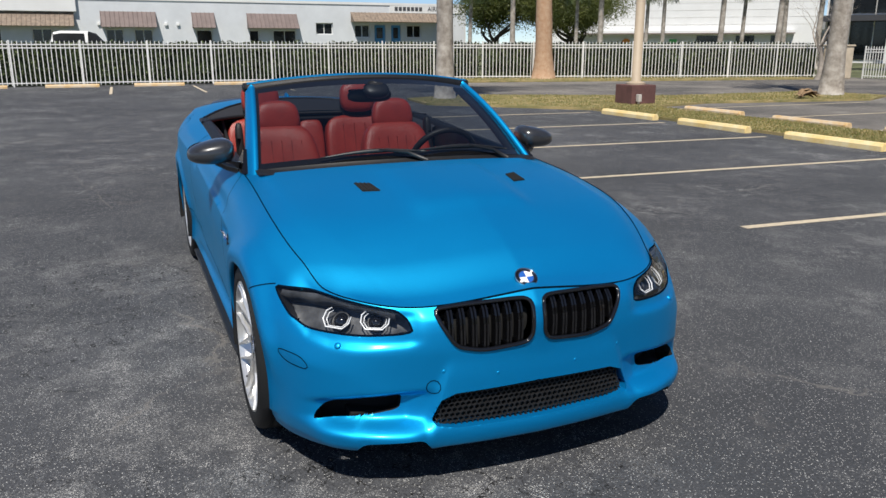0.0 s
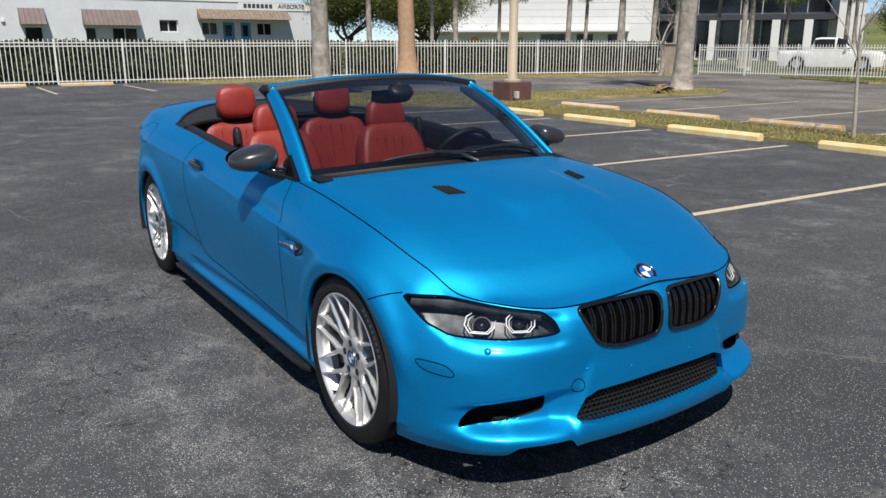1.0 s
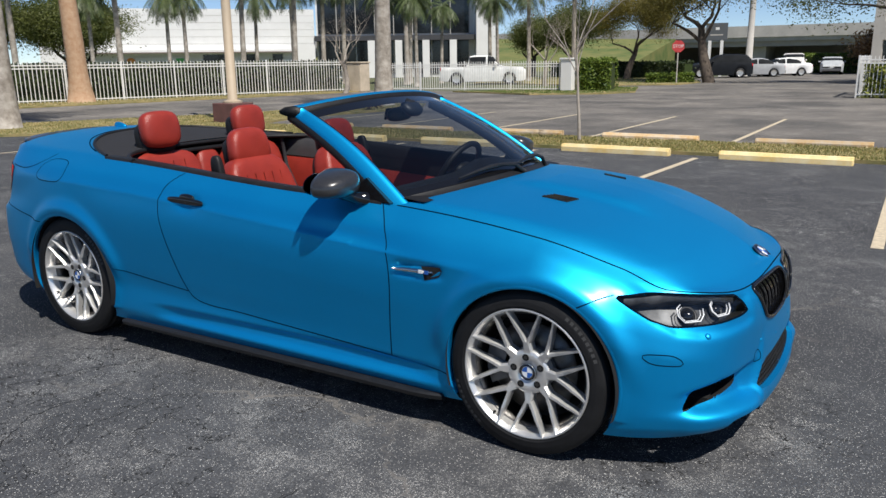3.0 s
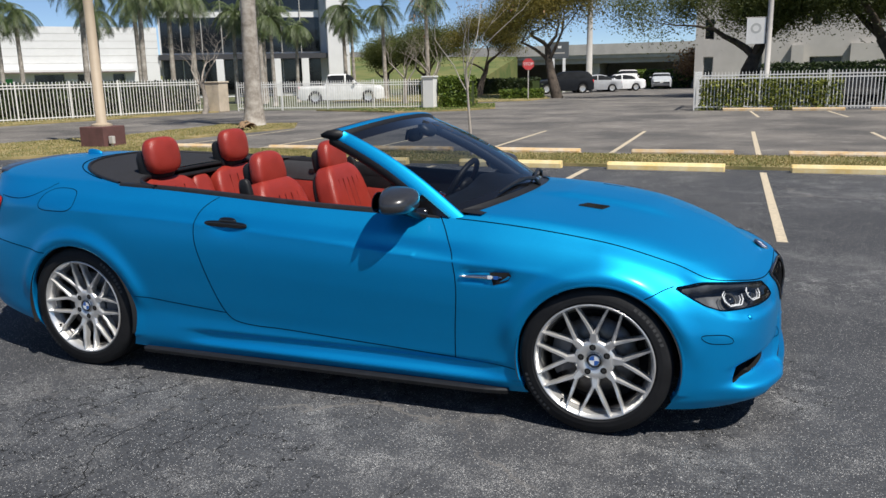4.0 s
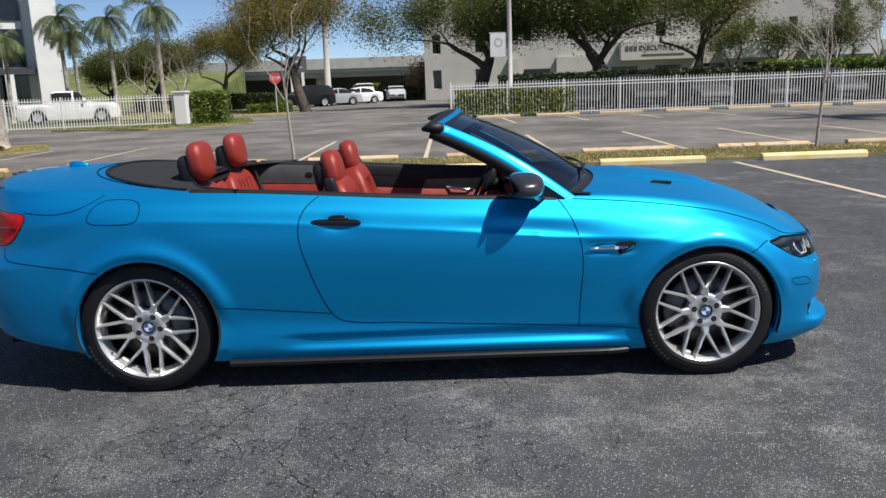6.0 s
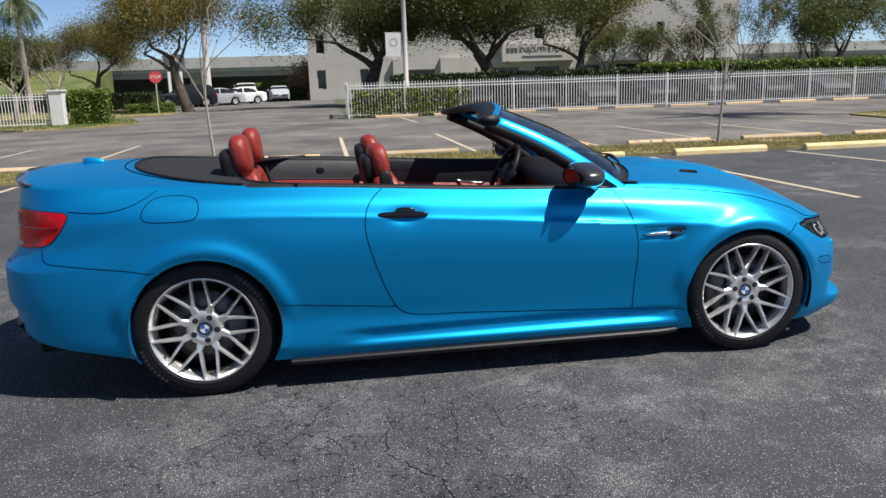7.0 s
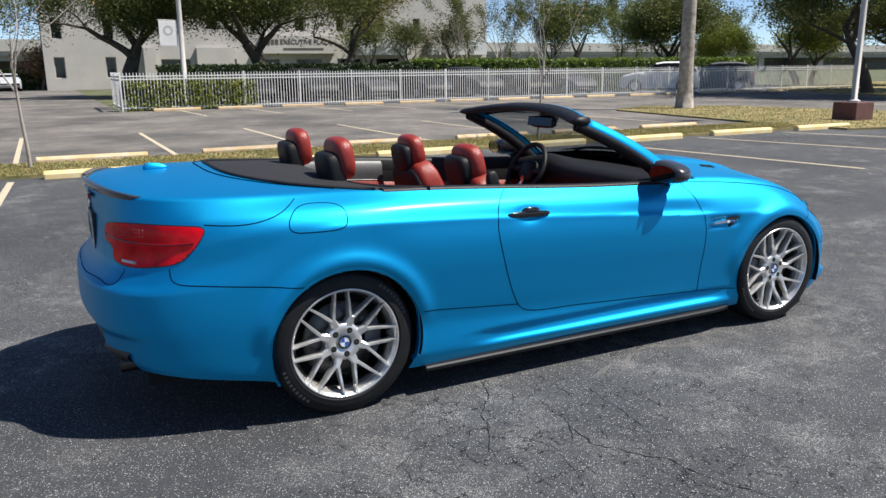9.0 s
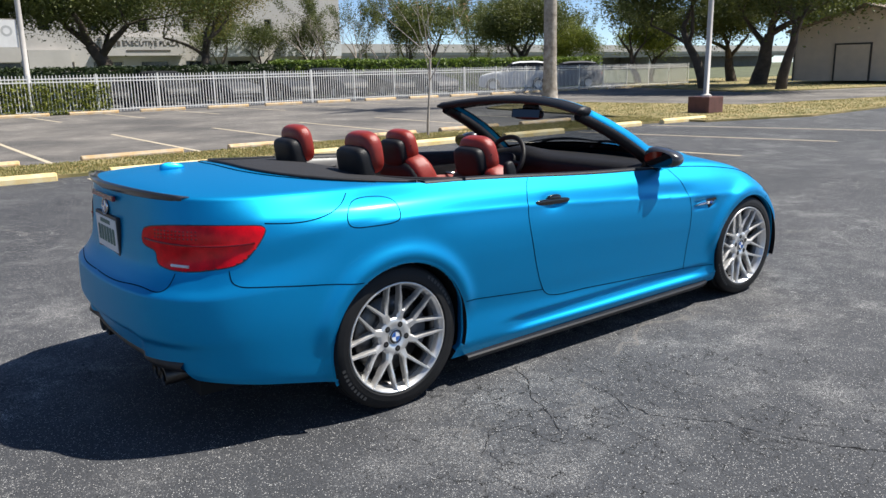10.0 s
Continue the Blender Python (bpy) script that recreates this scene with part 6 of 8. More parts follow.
for s in (-1, 1):
    # headlamp: dark housing, two open rings with projector lenses, clear cover
    hl = shell_part("headlamp", mask("head"), M_SMOKE, car, (s,), -0.055, "headlamp with two white light rings in a smoked housing")
    shell_part("lens", mask("head"), M_LENS, hl, (s,), 0.0).visible_shadow = False
    outline_gap(HEAD, s, 0.007, M_GAP, hl)
    line = smooth_line(HEAD, 0.012, True)
    P0, N0 = flank_many(line, s, 0.0)
    Vr = []
    for p, n in zip(P0, N0):
        Vr += [p, p - n * 0.06]
    part("rim", mesh_of("rim", Vr, grid_faces(len(P0), 2), M_BLACK, True), parent=hl)
    for uc, zc, ru, rz, r in ((0.738, 0.5955, 0.062, 0.030, 0.042), (0.577, 0.597, 0.057, 0.0275, 0.038)):
        for k, rr in enumerate((1.0, 0.80)):
            pts = []
            for cu, cz in ((0.66, 0.90), (0.98, 0.55), (1.0, -0.20), (0.62, -0.92), (-0.52, -0.95), (-0.90, -0.35), (-0.98, 0.30)):
                pts.append(flank(uc + rr * ru * cu, zc + rr * rz * cz, s, -0.014 - 0.006 * k)[0])
            part("light_ring", tube("light_ring", pts, 0.0026 if k == 0 else 0.0017, M_LAMPWHITE, 6), parent=hl)
        p, n = flank(uc, zc, s, -0.050)
        part("projector", mesh_of("projector", *dome(r * 0.62, 0.024), M_GLOSS, True), parent=hl, m=facing(p, n))
        part("bezel", mesh_of("bezel", *lathe([(r * 0.62, 0), (r * 0.80, 0.004), (r * 0.82, 0.012), (r * 0.66, 0.008)], 24), M_BLACK, True), parent=hl, m=facing(p, n))
    # a lid along the top
    lid = []
    for t in np.linspace(0, 1, 16):
        u = 1.02 + (0.50 - 1.02) * t
        zt3 = float(np.interp(u, [0.48, 0.578, 0.758, 0.90, 1.03], [0.610, 0.632, 0.645, 0.650, 0.650]))
        lid += [flank(u, zt3, s, -0.006)[0], flank(u, zt3 - 0.014, s, -0.010)[0], flank(u, zt3 - 0.017, s, -0.050)[0]]
    part("lid", mesh_of("lid", lid, grid_faces(16, 3), M_SMOKE, True), parent=hl)
    # kidney grille
    kg = shell_part("kidney_grille", mask("kidney"), M_VOID, car, (s,), -0.055, "gloss black kidney grille with upright double slats")
    outline_tube(KIDNEY, s, 0.0075, 0.002, M_GLOSS, kg, "surround")
    for k in range(7):
        w = 0.066 + 0.041 * k
        for dw in (-0.006, 0.006):
            u = UF(w + dw)
            zz = np.linspace(0.46, 0.67, 400)
            inn = zz[inside_poly(np.full(400, u), zz, KIDNEY)]
            if len(inn) < 20:
                continue
            V, n = [], 8
            for z in np.linspace(inn[0], inn[-1], n):
                p = flank(u, z, s, -0.004)[0]
                for dy, dd in ((-0.0035, 0), (0.0035, 0), (0.0035, -0.035), (-0.0035, -0.035)):
                    V.append((p.x + dd, p.y + dy, p.z))
            F = [(i * 4 + a, i * 4 + (a + 1) % 4, (i + 1) * 4 + (a + 1) % 4, (i + 1) * 4 + a) for i in range(n - 1) for a in range(4)]
            part("slat", mesh_of("slat", V, F, M_GLOSS), parent=kg)
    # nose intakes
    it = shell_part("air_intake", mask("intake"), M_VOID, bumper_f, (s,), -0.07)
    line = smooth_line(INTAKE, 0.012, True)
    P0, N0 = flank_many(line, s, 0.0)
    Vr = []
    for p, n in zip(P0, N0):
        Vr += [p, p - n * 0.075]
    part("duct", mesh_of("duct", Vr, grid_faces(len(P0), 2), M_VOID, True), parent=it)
    # small things on the nose
    p, n = flank(UF(0.675), 0.517, s, 0.0)
    part("washer_cap", mesh_of("washer_cap", *dome(0.012, 0.007), M_PAINT, True), parent=bumper_f, m=facing(p, n))
    for w, z in ((0.15, 0.400), (0.34, 0.425)):
        p, n = flank(UF(w), z, s, 0.0005)
        part("parking_sensor", mesh_of("parking_sensor", *dome(0.006, 0.002, 12), M_PAINT, True), parent=bumper_f, m=facing(p, n))
circ = [(UF(0.375) + 0.024 * math.cos(a), 0.372 + 0.024 * math.sin(a)) for a in np.linspace(0, 2 * math.pi, 28)[:-1]]
gap(circ, -1, 0.0032, None, bumper_f, True, name="tow_cap_gap")

lg = shell_part("lower_grille", mask("grille"), M_VOID, car, (-1, 1), -0.06, "wide lower air intake with black honeycomb mesh")
chunks = []
hx, hz = 0.020, 0.0145
for s in (-1, 1):
    for r in range(11):
        for c in range(22):
            w0 = (c + 0.5 * (r % 2)) * hx
            z0 = 0.226 + r * hz
            cen_ = [(w0, z0 + hz * 0.66), (w0 + hx / 2, z0 + hz * 0.33), (w0 + hx / 2, z0 - hz * 0.33), (w0, z0 - hz * 0.66)]
            for (wa, za), (wb, zb2) in zip(cen_, cen_[1:]):
                ua, ub = UF(max(wa, 0)), UF(max(wb, 0))
                if not inside_poly(np.array([(ua + ub) / 2]), np.array([(za + zb2) / 2]), GRILLE)[0]:
                    continue
                P, N = flank_many([(ua, za), (ub, zb2)], s, -0.022)
                d = (P[1] - P[0]).normalized()
                e = Vector((1, 0, 0)).cross(d) * 0.0017
                dep = Vector((-0.010, 0, 0))
                chunks.append(([P[0] - e, P[0] + e, P[1] + e, P[1] - e, P[0] - e + dep, P[0] + e + dep, P[1] + e + dep, P[1] - e + dep], [(0, 1, 2, 3), (0, 4, 5, 1), (2, 6, 7, 3), (1, 5, 6, 2), (3, 7, 4, 0)]))
V, F = join_data(chunks)
ob = part("honeycomb", mesh_of("honeycomb", V, F, M_BLACK), parent=lg)
ob["kind"] = "stuff"
chunks = []
for edge in (GRILLE_TOP, GRILLE_LOW):
    V = []
    wide = edge[-1][0]
    for w in np.linspace(-wide, wide, 60):
        p, n = flank(UF(abs(w)), float(np.interp(abs(w), [q[0] for q in edge], [q[1] for q in edge])), 1 if w >= 0 else -1)
        V += [p, p + Vector((-0.065, 0, 0))]
    chunks.append((V, grid_faces(60, 2)))
for s in (-1, 1):
    V = []
    for w, z in (GRILLE_LOW[-1], GRILLE_TOP[-1]):
        p, n = flank(UF(w), z, s)
        V += [p, p + Vector((-0.065, 0, 0))]
    chunks.append((V, grid_faces(2, 2)))
V, F = join_data(chunks)
part("duct", mesh_of("duct", V, F, M_PAINT), parent=lg)


def roundel(r, parent, m, name="badge"):
    """Round emblem: dark ring, four blue and white quarters, bright rim."""
    b = part(name, mesh_of(name, *lathe([(0.0, 0.004), (r * 0.98, 0.004), (r, 0.002), (r, -0.004)], 32), M_GLOSS, True), parent=parent, m=m, label="round emblem with blue and white quarters")
    part("rim", mesh_of("rim", *lathe([(r * 0.94, 0.004), (r * 0.97, 0.0062), (r, 0.005), (r * 1.02, 0.0)], 32), M_CHROME, True), parent=b)
    for k in range(4):
        V, F = lathe([(0.0, 0.0046), (r * 0.62, 0.0046), (r * 0.62, 0.003)], 8, "z", k * math.pi / 2, (k + 1) * math.pi / 2)
        part("quarter", mesh_of("quarter", V, F, M_BADGEBLUE if k % 2 else M_BADGEWHITE), parent=b)
    part("ring", mesh_of("ring", *lathe([(r * 0.62, 0.0046), (r * 0.66, 0.0056), (r * 0.70, 0.0046)], 32), M_CHROME, True), parent=b)
    return b


bpnt = bonnet_point(2.035, 0.0)
roundel(0.041, bonnet, facing(Vector((bpnt.x, 0, bpnt.z + 0.004)), (0.55, 0, 0.83)))
pz = surface([UMAX], [0.935])[0]
roundel(0.038, boot_face, facing(Vector((pz[0] - 0.005, 0, 0.935)), (-1, 0, 0.1)))

# bonnet vents
for s in (-1, 1):
    V = []
    for dx, dy in ((-0.070, 0.054), (-0.036, -0.006), (0.066, -0.016), (0.040, 0.050)):
        q = bonnet_point(1.285 + dx, 0.318 + dy)
        V.append((1.285 + dx, s * (0.318 + dy), q.z + 0.0045))
    V2 = [(x, y, z - 0.02) for x, y, z in V]
    # black top face paints the shade inside the vent
    vt = part("bonnet_vent", mesh_of("bonnet_vent", V + V2, [(0, 1, 2, 3), (0, 4, 5, 1), (1, 5, 6, 2), (2, 6, 7, 3), (3, 7, 4, 0)], M_VOID), parent=bonnet)
    for k in range(4):
        f = (k + 0.5) / 4
        a = Vector(V[1]).lerp(Vector(V[0]), f)
        b = Vector(V[2]).lerp(Vector(V[3]), f)
        part("louvre", tube("louvre", [a + Vector((0, 0, 0.001)), b + Vector((0, 0, 0.001))], 0.0022, M_VOID, 5), parent=vt)

# side vents, handles, mirrors
for s in (-1, 1):
    poly = X([(0.790, 0.668), (0.90, 0.682), (1.015, 0.690), (1.026, 0.676), (1.010, 0.650), (0.945, 0.628), (0.90, 0.640), (0.80, 0.652)])
    P, N = flank_many(poly, s, 0.0012)
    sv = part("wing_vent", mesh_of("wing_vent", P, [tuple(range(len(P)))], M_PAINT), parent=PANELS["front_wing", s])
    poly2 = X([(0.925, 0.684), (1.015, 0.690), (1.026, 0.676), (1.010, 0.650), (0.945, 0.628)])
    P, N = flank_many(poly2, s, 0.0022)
    # flat black face on the skin, painted as the vent's inner shade
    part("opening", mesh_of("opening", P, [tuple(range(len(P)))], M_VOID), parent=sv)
    pts = [flank(UX(x), z, s, 0.010)[0] for x, z in ((0.79, 0.660), (0.85, 0.661), (0.92, 0.663), (0.985, 0.665))]
    part("blade", tube("blade", pts, [0.004, 0.009, 0.010, 0.006], M_CHROME, 8), parent=sv, label="chrome vent blade")
    for k in range(2):
        p, n = flank(UX(0.93 + 0.028 * k), 0.664, s, 0.020)
        part("letter_bar", box(-0.009, 0.009, -0.002, 0.002, -0.007, 0.007), M_BADGEBLUE if k else M_BADGEWHITE, sv, m=Matrix.Translation(p))


M_MIRROR = mat("door_mirror_glass", (0.06, 0.062, 0.066), 0.03, metal=1.0)
M_PIPE = mat("sooty_steel", (0.07, 0.065, 0.06), 0.35, metal=0.9, var=0.3, scale=20)


def pad(hx, hy, hz, p=4.0, n=9):
    """A cushion: a cube drawn round, with half sizes hx, hy, hz."""
    V, F, at = [], [], {}
    g = np.linspace(-1, 1, n)
    for axis in range(3):
        for sg in (-1, 1):
            for i in range(n):
                for j in range(n):
                    v = [0, 0, 0]
                    v[axis], v[(axis + 1) % 3], v[(axis + 2) % 3] = sg, g[i], g[j]
                    key = tuple(round(c, 4) for c in v)
                    if key not in at:
                        at[key] = len(V)
                        k = (abs(v[0]) ** p + abs(v[1]) ** p + abs(v[2]) ** p) ** (1 / p)
                        V.append((v[0] / k * hx, v[1] / k * hy, v[2] / k * hz))
            def idx(i, j):
                v = [0, 0, 0]
                v[axis], v[(axis + 1) % 3], v[(axis + 2) % 3] = sg, g[i], g[j]
                return at[tuple(round(c, 4) for c in v)]
            for i in range(n - 1):
                for j in range(n - 1):
                    q = (idx(i, j), idx(i + 1, j), idx(i + 1, j + 1), idx(i, j + 1))
                    F.append(q if sg > 0 else q[::-1])
    return V, F


def soft(name, hx, hy, hz, material, parent, m, p=4.0, label="", bend=None, n=9):
    V, F = pad(hx, hy, hz, p, n)
    if bend:
        V = [bend(*v) for v in V]
    return part(name, mesh_of(name, V, F, material, True), parent=parent, m=m, label=label)


for s in (-1, 1):
    hp = flank(UX(-0.415), 0.826, s, 0.014)[0]
    hd = soft("door_handle", 0.122, 0.013, 0.0165, M_GLOSS, PANELS["door", s], Matrix.Translation(hp) @ pose(0, 0, 0, 0, 1.5, 0), 3.0, "gloss black door handle", lambda x, y, z: (x, y - s * -0.004 * (x / 0.12) ** 2, z))
    P, N = flank_many(rounded(X([(-0.49, 0.832), (-0.455, 0.862), (-0.37, 0.866), (-0.325, 0.838), (-0.36, 0.806), (-0.455, 0.804)]), 2), s, 0.0015)
    part("cup", mesh_of("cup", P, [tuple(range(len(P)))], M_PAINT), parent=hd).matrix_parent_inverse = hd.matrix_basis.inverted()
    soft("handle_cap", 0.050, 0.014, 0.020, M_GLOSS, hd, pose(0.012, 0, 0.016), 2.4, "", lambda x, y, z: (x, y, z * (1.0 if z > 0 else 0.4)))
    # mirror
    mr = soft("door_mirror", 0.110, 0.106, 0.060, M_CARBON, car, Matrix.Translation((0.480, s * 0.866, 0.974)) @ pose(0, 0, 0, 0, 0, s * -8), 2.7, "black carbon door mirror", lambda x, y, z: (x * (1 - 0.22 * s * y / 0.112) * (0.55 if x < 0 else 1.0), y, z * (1 - 0.24 * (s * y / 0.112 + 0.3)) - 0.010 * s * y / 0.112), 11)
    part("mirror_glass", mesh_of("mirror_glass", *lathe([(0.0, 0.0), (1.0, 0.0), (1.0, 0.02)], 28), M_MIRROR), parent=mr, m=Matrix.Translation((-0.064, 0, 0.0)) @ pose(0, 0, 0, 0, -90, 0) @ Matrix.Diagonal((0.044, 0.090, 0.2, 1)))
    part("stalk", tube("stalk", [(0.575, s * 0.745, 0.905), (0.56, s * 0.79, 0.915), (0.515, s * 0.84, 0.935)], [0.030, 0.026, 0.022], M_GLOSS, 10), parent=mr).matrix_parent_inverse = mr.matrix_basis.inverted()
    tri = [(0.705, s * 0.752, 0.895), (0.47, s * 0.745, 0.912), (0.565, s * 0.722, 0.99)]
    tri2 = [(x, y - s * 0.03, z) for x, y, z in tri]
    part("sail_panel", mesh_of("sail_panel", tri + tri2, [(0, 1, 2), (5, 4, 3), (0, 3, 4, 1), (1, 4, 5, 2), (2, 5, 3, 0)], M_GLOSS), parent=car)

# tail lamps
for s in (-1, 1):
    tl = shell_part("tail_lamp", mask("tail"), M_REDLENS, car, (s,), 0.004, "red wraparound tail lamp")
    outline_gap(TAIL, s, 0.009, M_BLACK, tl, 0.0035)
    P, N = flank_many(smooth_line([(UR(0.42), 0.848), (UR(0.55), 0.842), (UX(-2.10), 0.838), (UX(-2.0), 0.845)], 0.02), s, 0.005)
    part("light_bar", tube("light_bar", P, 0.004, M_REDDARK, 6), parent=tl)
    for k in range(12):
        for r in range(3):
            p, n = flank(UR(0.50) - 0.022 * k, 0.862 + 0.014 * r, s, 0.0042)
            part("led", mesh_of("led", *dome(0.0045, 0.002, 8), M_REDDARK, True), parent=tl, m=facing(p, n))
    P, N = flank_many(smooth_line([(UR(0.60), 0.757), (UR(0.68), 0.754)], 0.02), s, 0.005)
    part("clear_strip", tube("clear_strip", P, 0.006, M_BADGEWHITE, 6), parent=tl)

# tail: lip spoiler, plate, fin, pipes
pts = [vec_top(UMAX - abs(b) * (UMAX - UR(0.64)), 1 if b > 0 else -1) for b in np.linspace(-1, 1, 70)]
V = []
for i, p in enumerate(pts):
    k = math.sin(math.pi * i / 69) ** 0.35
    V += [(p.x + 0.055, p.y, p.z + 0.008 + 0.012 * k), (p.x + 0.015, p.y, p.z + 0.014 + 0.016 * k), (p.x - 0.022 * k, p.y * (1 + 0.006 * k), p.z + 0.014 + 0.026 * k), (p.x - 0.018 * k, p.y, p.z + 0.006 + 0.014 * k), (p.x + 0.004, p.y, p.z - 0.004)]
part("lip_spoiler", mesh_of("lip_spoiler", V, grid_faces(70, 5), M_CARBON, True), parent=boot_face, label="thin black carbon lip spoiler")
xa = surface([UMAX], [0.80])[0][0]
pl = part("number_plate", box(xa - 0.010, xa - 0.003, -0.150, 0.150, 0.745, 0.888, 0.003), M_WHITE, boot_face, "white number plate in a black frame")
part("plate_frame", box(xa - 0.0065, xa + 0.012, -0.162, 0.162, 0.730, 0.902, 0.004), M_BLACK, pl)
for k in range(6):
    part("plate_bar", box(xa - 0.0125, xa - 0.010, -0.125 + 0.043 * k, -0.098 + 0.043 * k, 0.775, 0.845), mat("plate_green", (0.08, 0.16, 0.13), 0.5) if k == 0 else bpy.data.materials["plate_green"], pl)
part("plate_bar", box(xa - 0.0125, xa - 0.010, -0.07, 0.07, 0.860, 0.877), bpy.data.materials["plate_green"], pl)
part("brake_strip", box(-2.340, -2.326, -0.16, 0.16, 0.972, 0.995, 0.003), M_REDDARK, boot_face)
zf = deck_z(-2.02, 0)
soft("aerial_fin", 0.058, 0.018, 0.030, M_PAINT, boot, pose(-2.02, 0, zf + 0.006), 2.2, "", lambda x, y, z: (x - 0.25 * max(z, 0), y * (1 - 0.6 * max(z, 0) / 0.04), z * (1 - 0.35 * (x + 0.058) / 0.116)))
V = []
for i, y in enumerate(np.linspace(-0.635, 0.635, 40)):
    p = surface([UR(abs(y))], [0.35])[0]
    V += [(p[0] + 0.010, y, 0.372), (p[0] - 0.010, y, 0.352), (p[0] + 0.012, y, 0.325), (p[0] + 0.22, y, 0.235)]
part("diffuser", mesh_of("diffuser", V, grid_faces(40, 4), M_BLACK, True), parent=bumper_r, label="black carbon rear diffuser")
for y in (-0.46, -0.365, 0.365, 0.46):
    V, F = lathe([(0.040, 0.12), (0.041, -0.03), (0.037, -0.034), (0.035, -0.02), (0.034, 0.1)], 24, "x")
    part("exhaust_pipe", mesh_of("exhaust_pipe", [(x - 2.265, yy + y, z + 0.268) for x, yy, z in V], F, M_PIPE, True), parent=car, label="dark steel exhaust tailpipe")

# ---- windscreen ----
na3, nb3 = 40, 64


def screen(a, b):
    k = 1 - abs(b) ** 2.2
    lo = Vector((COWL.x - 0.030 + 0.205 * k, 0.690 * b, COWL.z + 0.020 + 0.050 * k))
    hi = Vector((0.105 + 0.105 * k, 0.585 * b, 1.258 + 0.046 * k))
    p = lo.lerp(hi, a)
    p.x += 0.020 * math.sin(math.pi * a)
    p.z += 0.020 * math.sin(math.pi * a)
    return p


V = [screen(i / (na3 - 1), -1 + 2 * j / (nb3 - 1)) for i in range(na3) for j in range(nb3)]
F = grid_faces(na3, nb3)
F = [f[::-1] for f in F] if (V[1] - V[0]).cross(V[nb3] - V[0]).x > 0 else F
rim_f, clear_f = [], []
for i in range(na3 - 1):
    for j in range(nb3 - 1):
        f = F[i * (nb3 - 1) + j]
        (rim_f if i < 2 or i > na3 - 7 or j < 1 or j > nb3 - 3 else clear_f).append(f)
pane = part("windscreen", sub_mesh("windscreen", clear_f, M_SCREEN), parent=car, label="raked clear windscreen")
pane.visible_shadow = False
part("black_border", sub_mesh("black_border", rim_f, M_GLOSS), parent=pane)
for s in (-1, 1):
    pts, inner = [], []
    for a in np.linspace(-0.22, 1.0, 16):
        p = screen(a, s)
        pts.append(p + Vector((-0.014, s * 0.018, -0.010)))
        inner.append(p + Vector((-0.050, s * 0.010, -0.030)))
    V, nsec = [], 14
    for i, p in enumerate(pts):
        d = (pts[min(i + 1, 15)] - pts[max(i - 1, 0)]).normalized()
        face = Vector((0.10, s * 0.80, 0.58))
        face = (face - d * face.dot(d)).normalized()
        wide = d.cross(face)
        hw = 0.046 - 0.016 * i / 15
        for k in range(nsec):
            t = 2 * math.pi * k / nsec
            c, q = math.cos(t), math.sin(t)
            V.append(p + wide * (hw * math.copysign(abs(c) ** 0.6, c)) + face * (0.017 * math.copysign(abs(q) ** 0.8, q)))
    F = [(i * nsec + k, i * nsec + (k + 1) % nsec, (i + 1) * nsec + (k + 1) % nsec, (i + 1) * nsec + k) for i in range(15) for k in range(nsec)]
    F += [tuple(range(nsec)), tuple(range(15 * nsec, 16 * nsec))[::-1]]
    part("pillar", mesh_of("pillar", V, F, M_PAINT, True), parent=car)
    V, F = tube_data(inner, [0.040 - 0.008 * i / 15 for i in range(16)], 10)
    part("pillar_trim", mesh_of("pillar_trim", V, F, M_TRIM, True), parent=car)
V, n = [], 50
for j in range(n):
    b = -1.05 + 2.1 * j / (n - 1)
    p = screen(1.0, max(-1, min(1, b)))
    p.y = 0.585 * b * 1.03
    k = 1 - min(1, abs(b)) ** 4
    for dx, dz in ((0.018, -0.012), (0.012, 0.009), (-0.02, 0.016), (-0.06, 0.012), (-0.098 - 0.02 * k, -0.006), (-0.094 - 0.02 * k, -0.020), (-0.045, -0.032), (0.0, -0.030), (0.018, -0.012)):
        V.append((p.x + dx, p.y, p.z + dz))
part("header_rail", mesh_of("header_rail", V, grid_faces(n, 9) + [tuple(range(8)), tuple(range((n - 1) * 9, (n - 1) * 9 + 8))[::-1]], M_TRIM, True), parent=car, label="black padded windscreen header")
V = []
for b in np.linspace(-1.03, 1.03, 40):
    p = screen(1.0, max(-1, min(1, b)))
    p.y = 0.585 * b * 1.03
    for dx, dz in ((0.0115, 0.0100), (0.008, 0.0125), (-0.004, 0.0165), (-0.020, 0.0178)):
        V.append((p.x + dx, p.y, p.z + dz))
part("header_strip", mesh_of("header_strip", V, grid_faces(40, 4), M_PAINT, True), parent=car, label="blue painted windscreen top rail")
V = []
for b in np.linspace(-1, 1, 40):
    p, q = cowl(b * 0.90), screen(0.01, b * 0.93)
    V += [p + Vector((0.0, 0, -0.004)), (p + q) / 2 + Vector((0, 0, -0.022)), q]
part("cowl_panel", mesh_of("cowl_panel", V, grid_faces(40, 3), M_BLACK, True), parent=car)
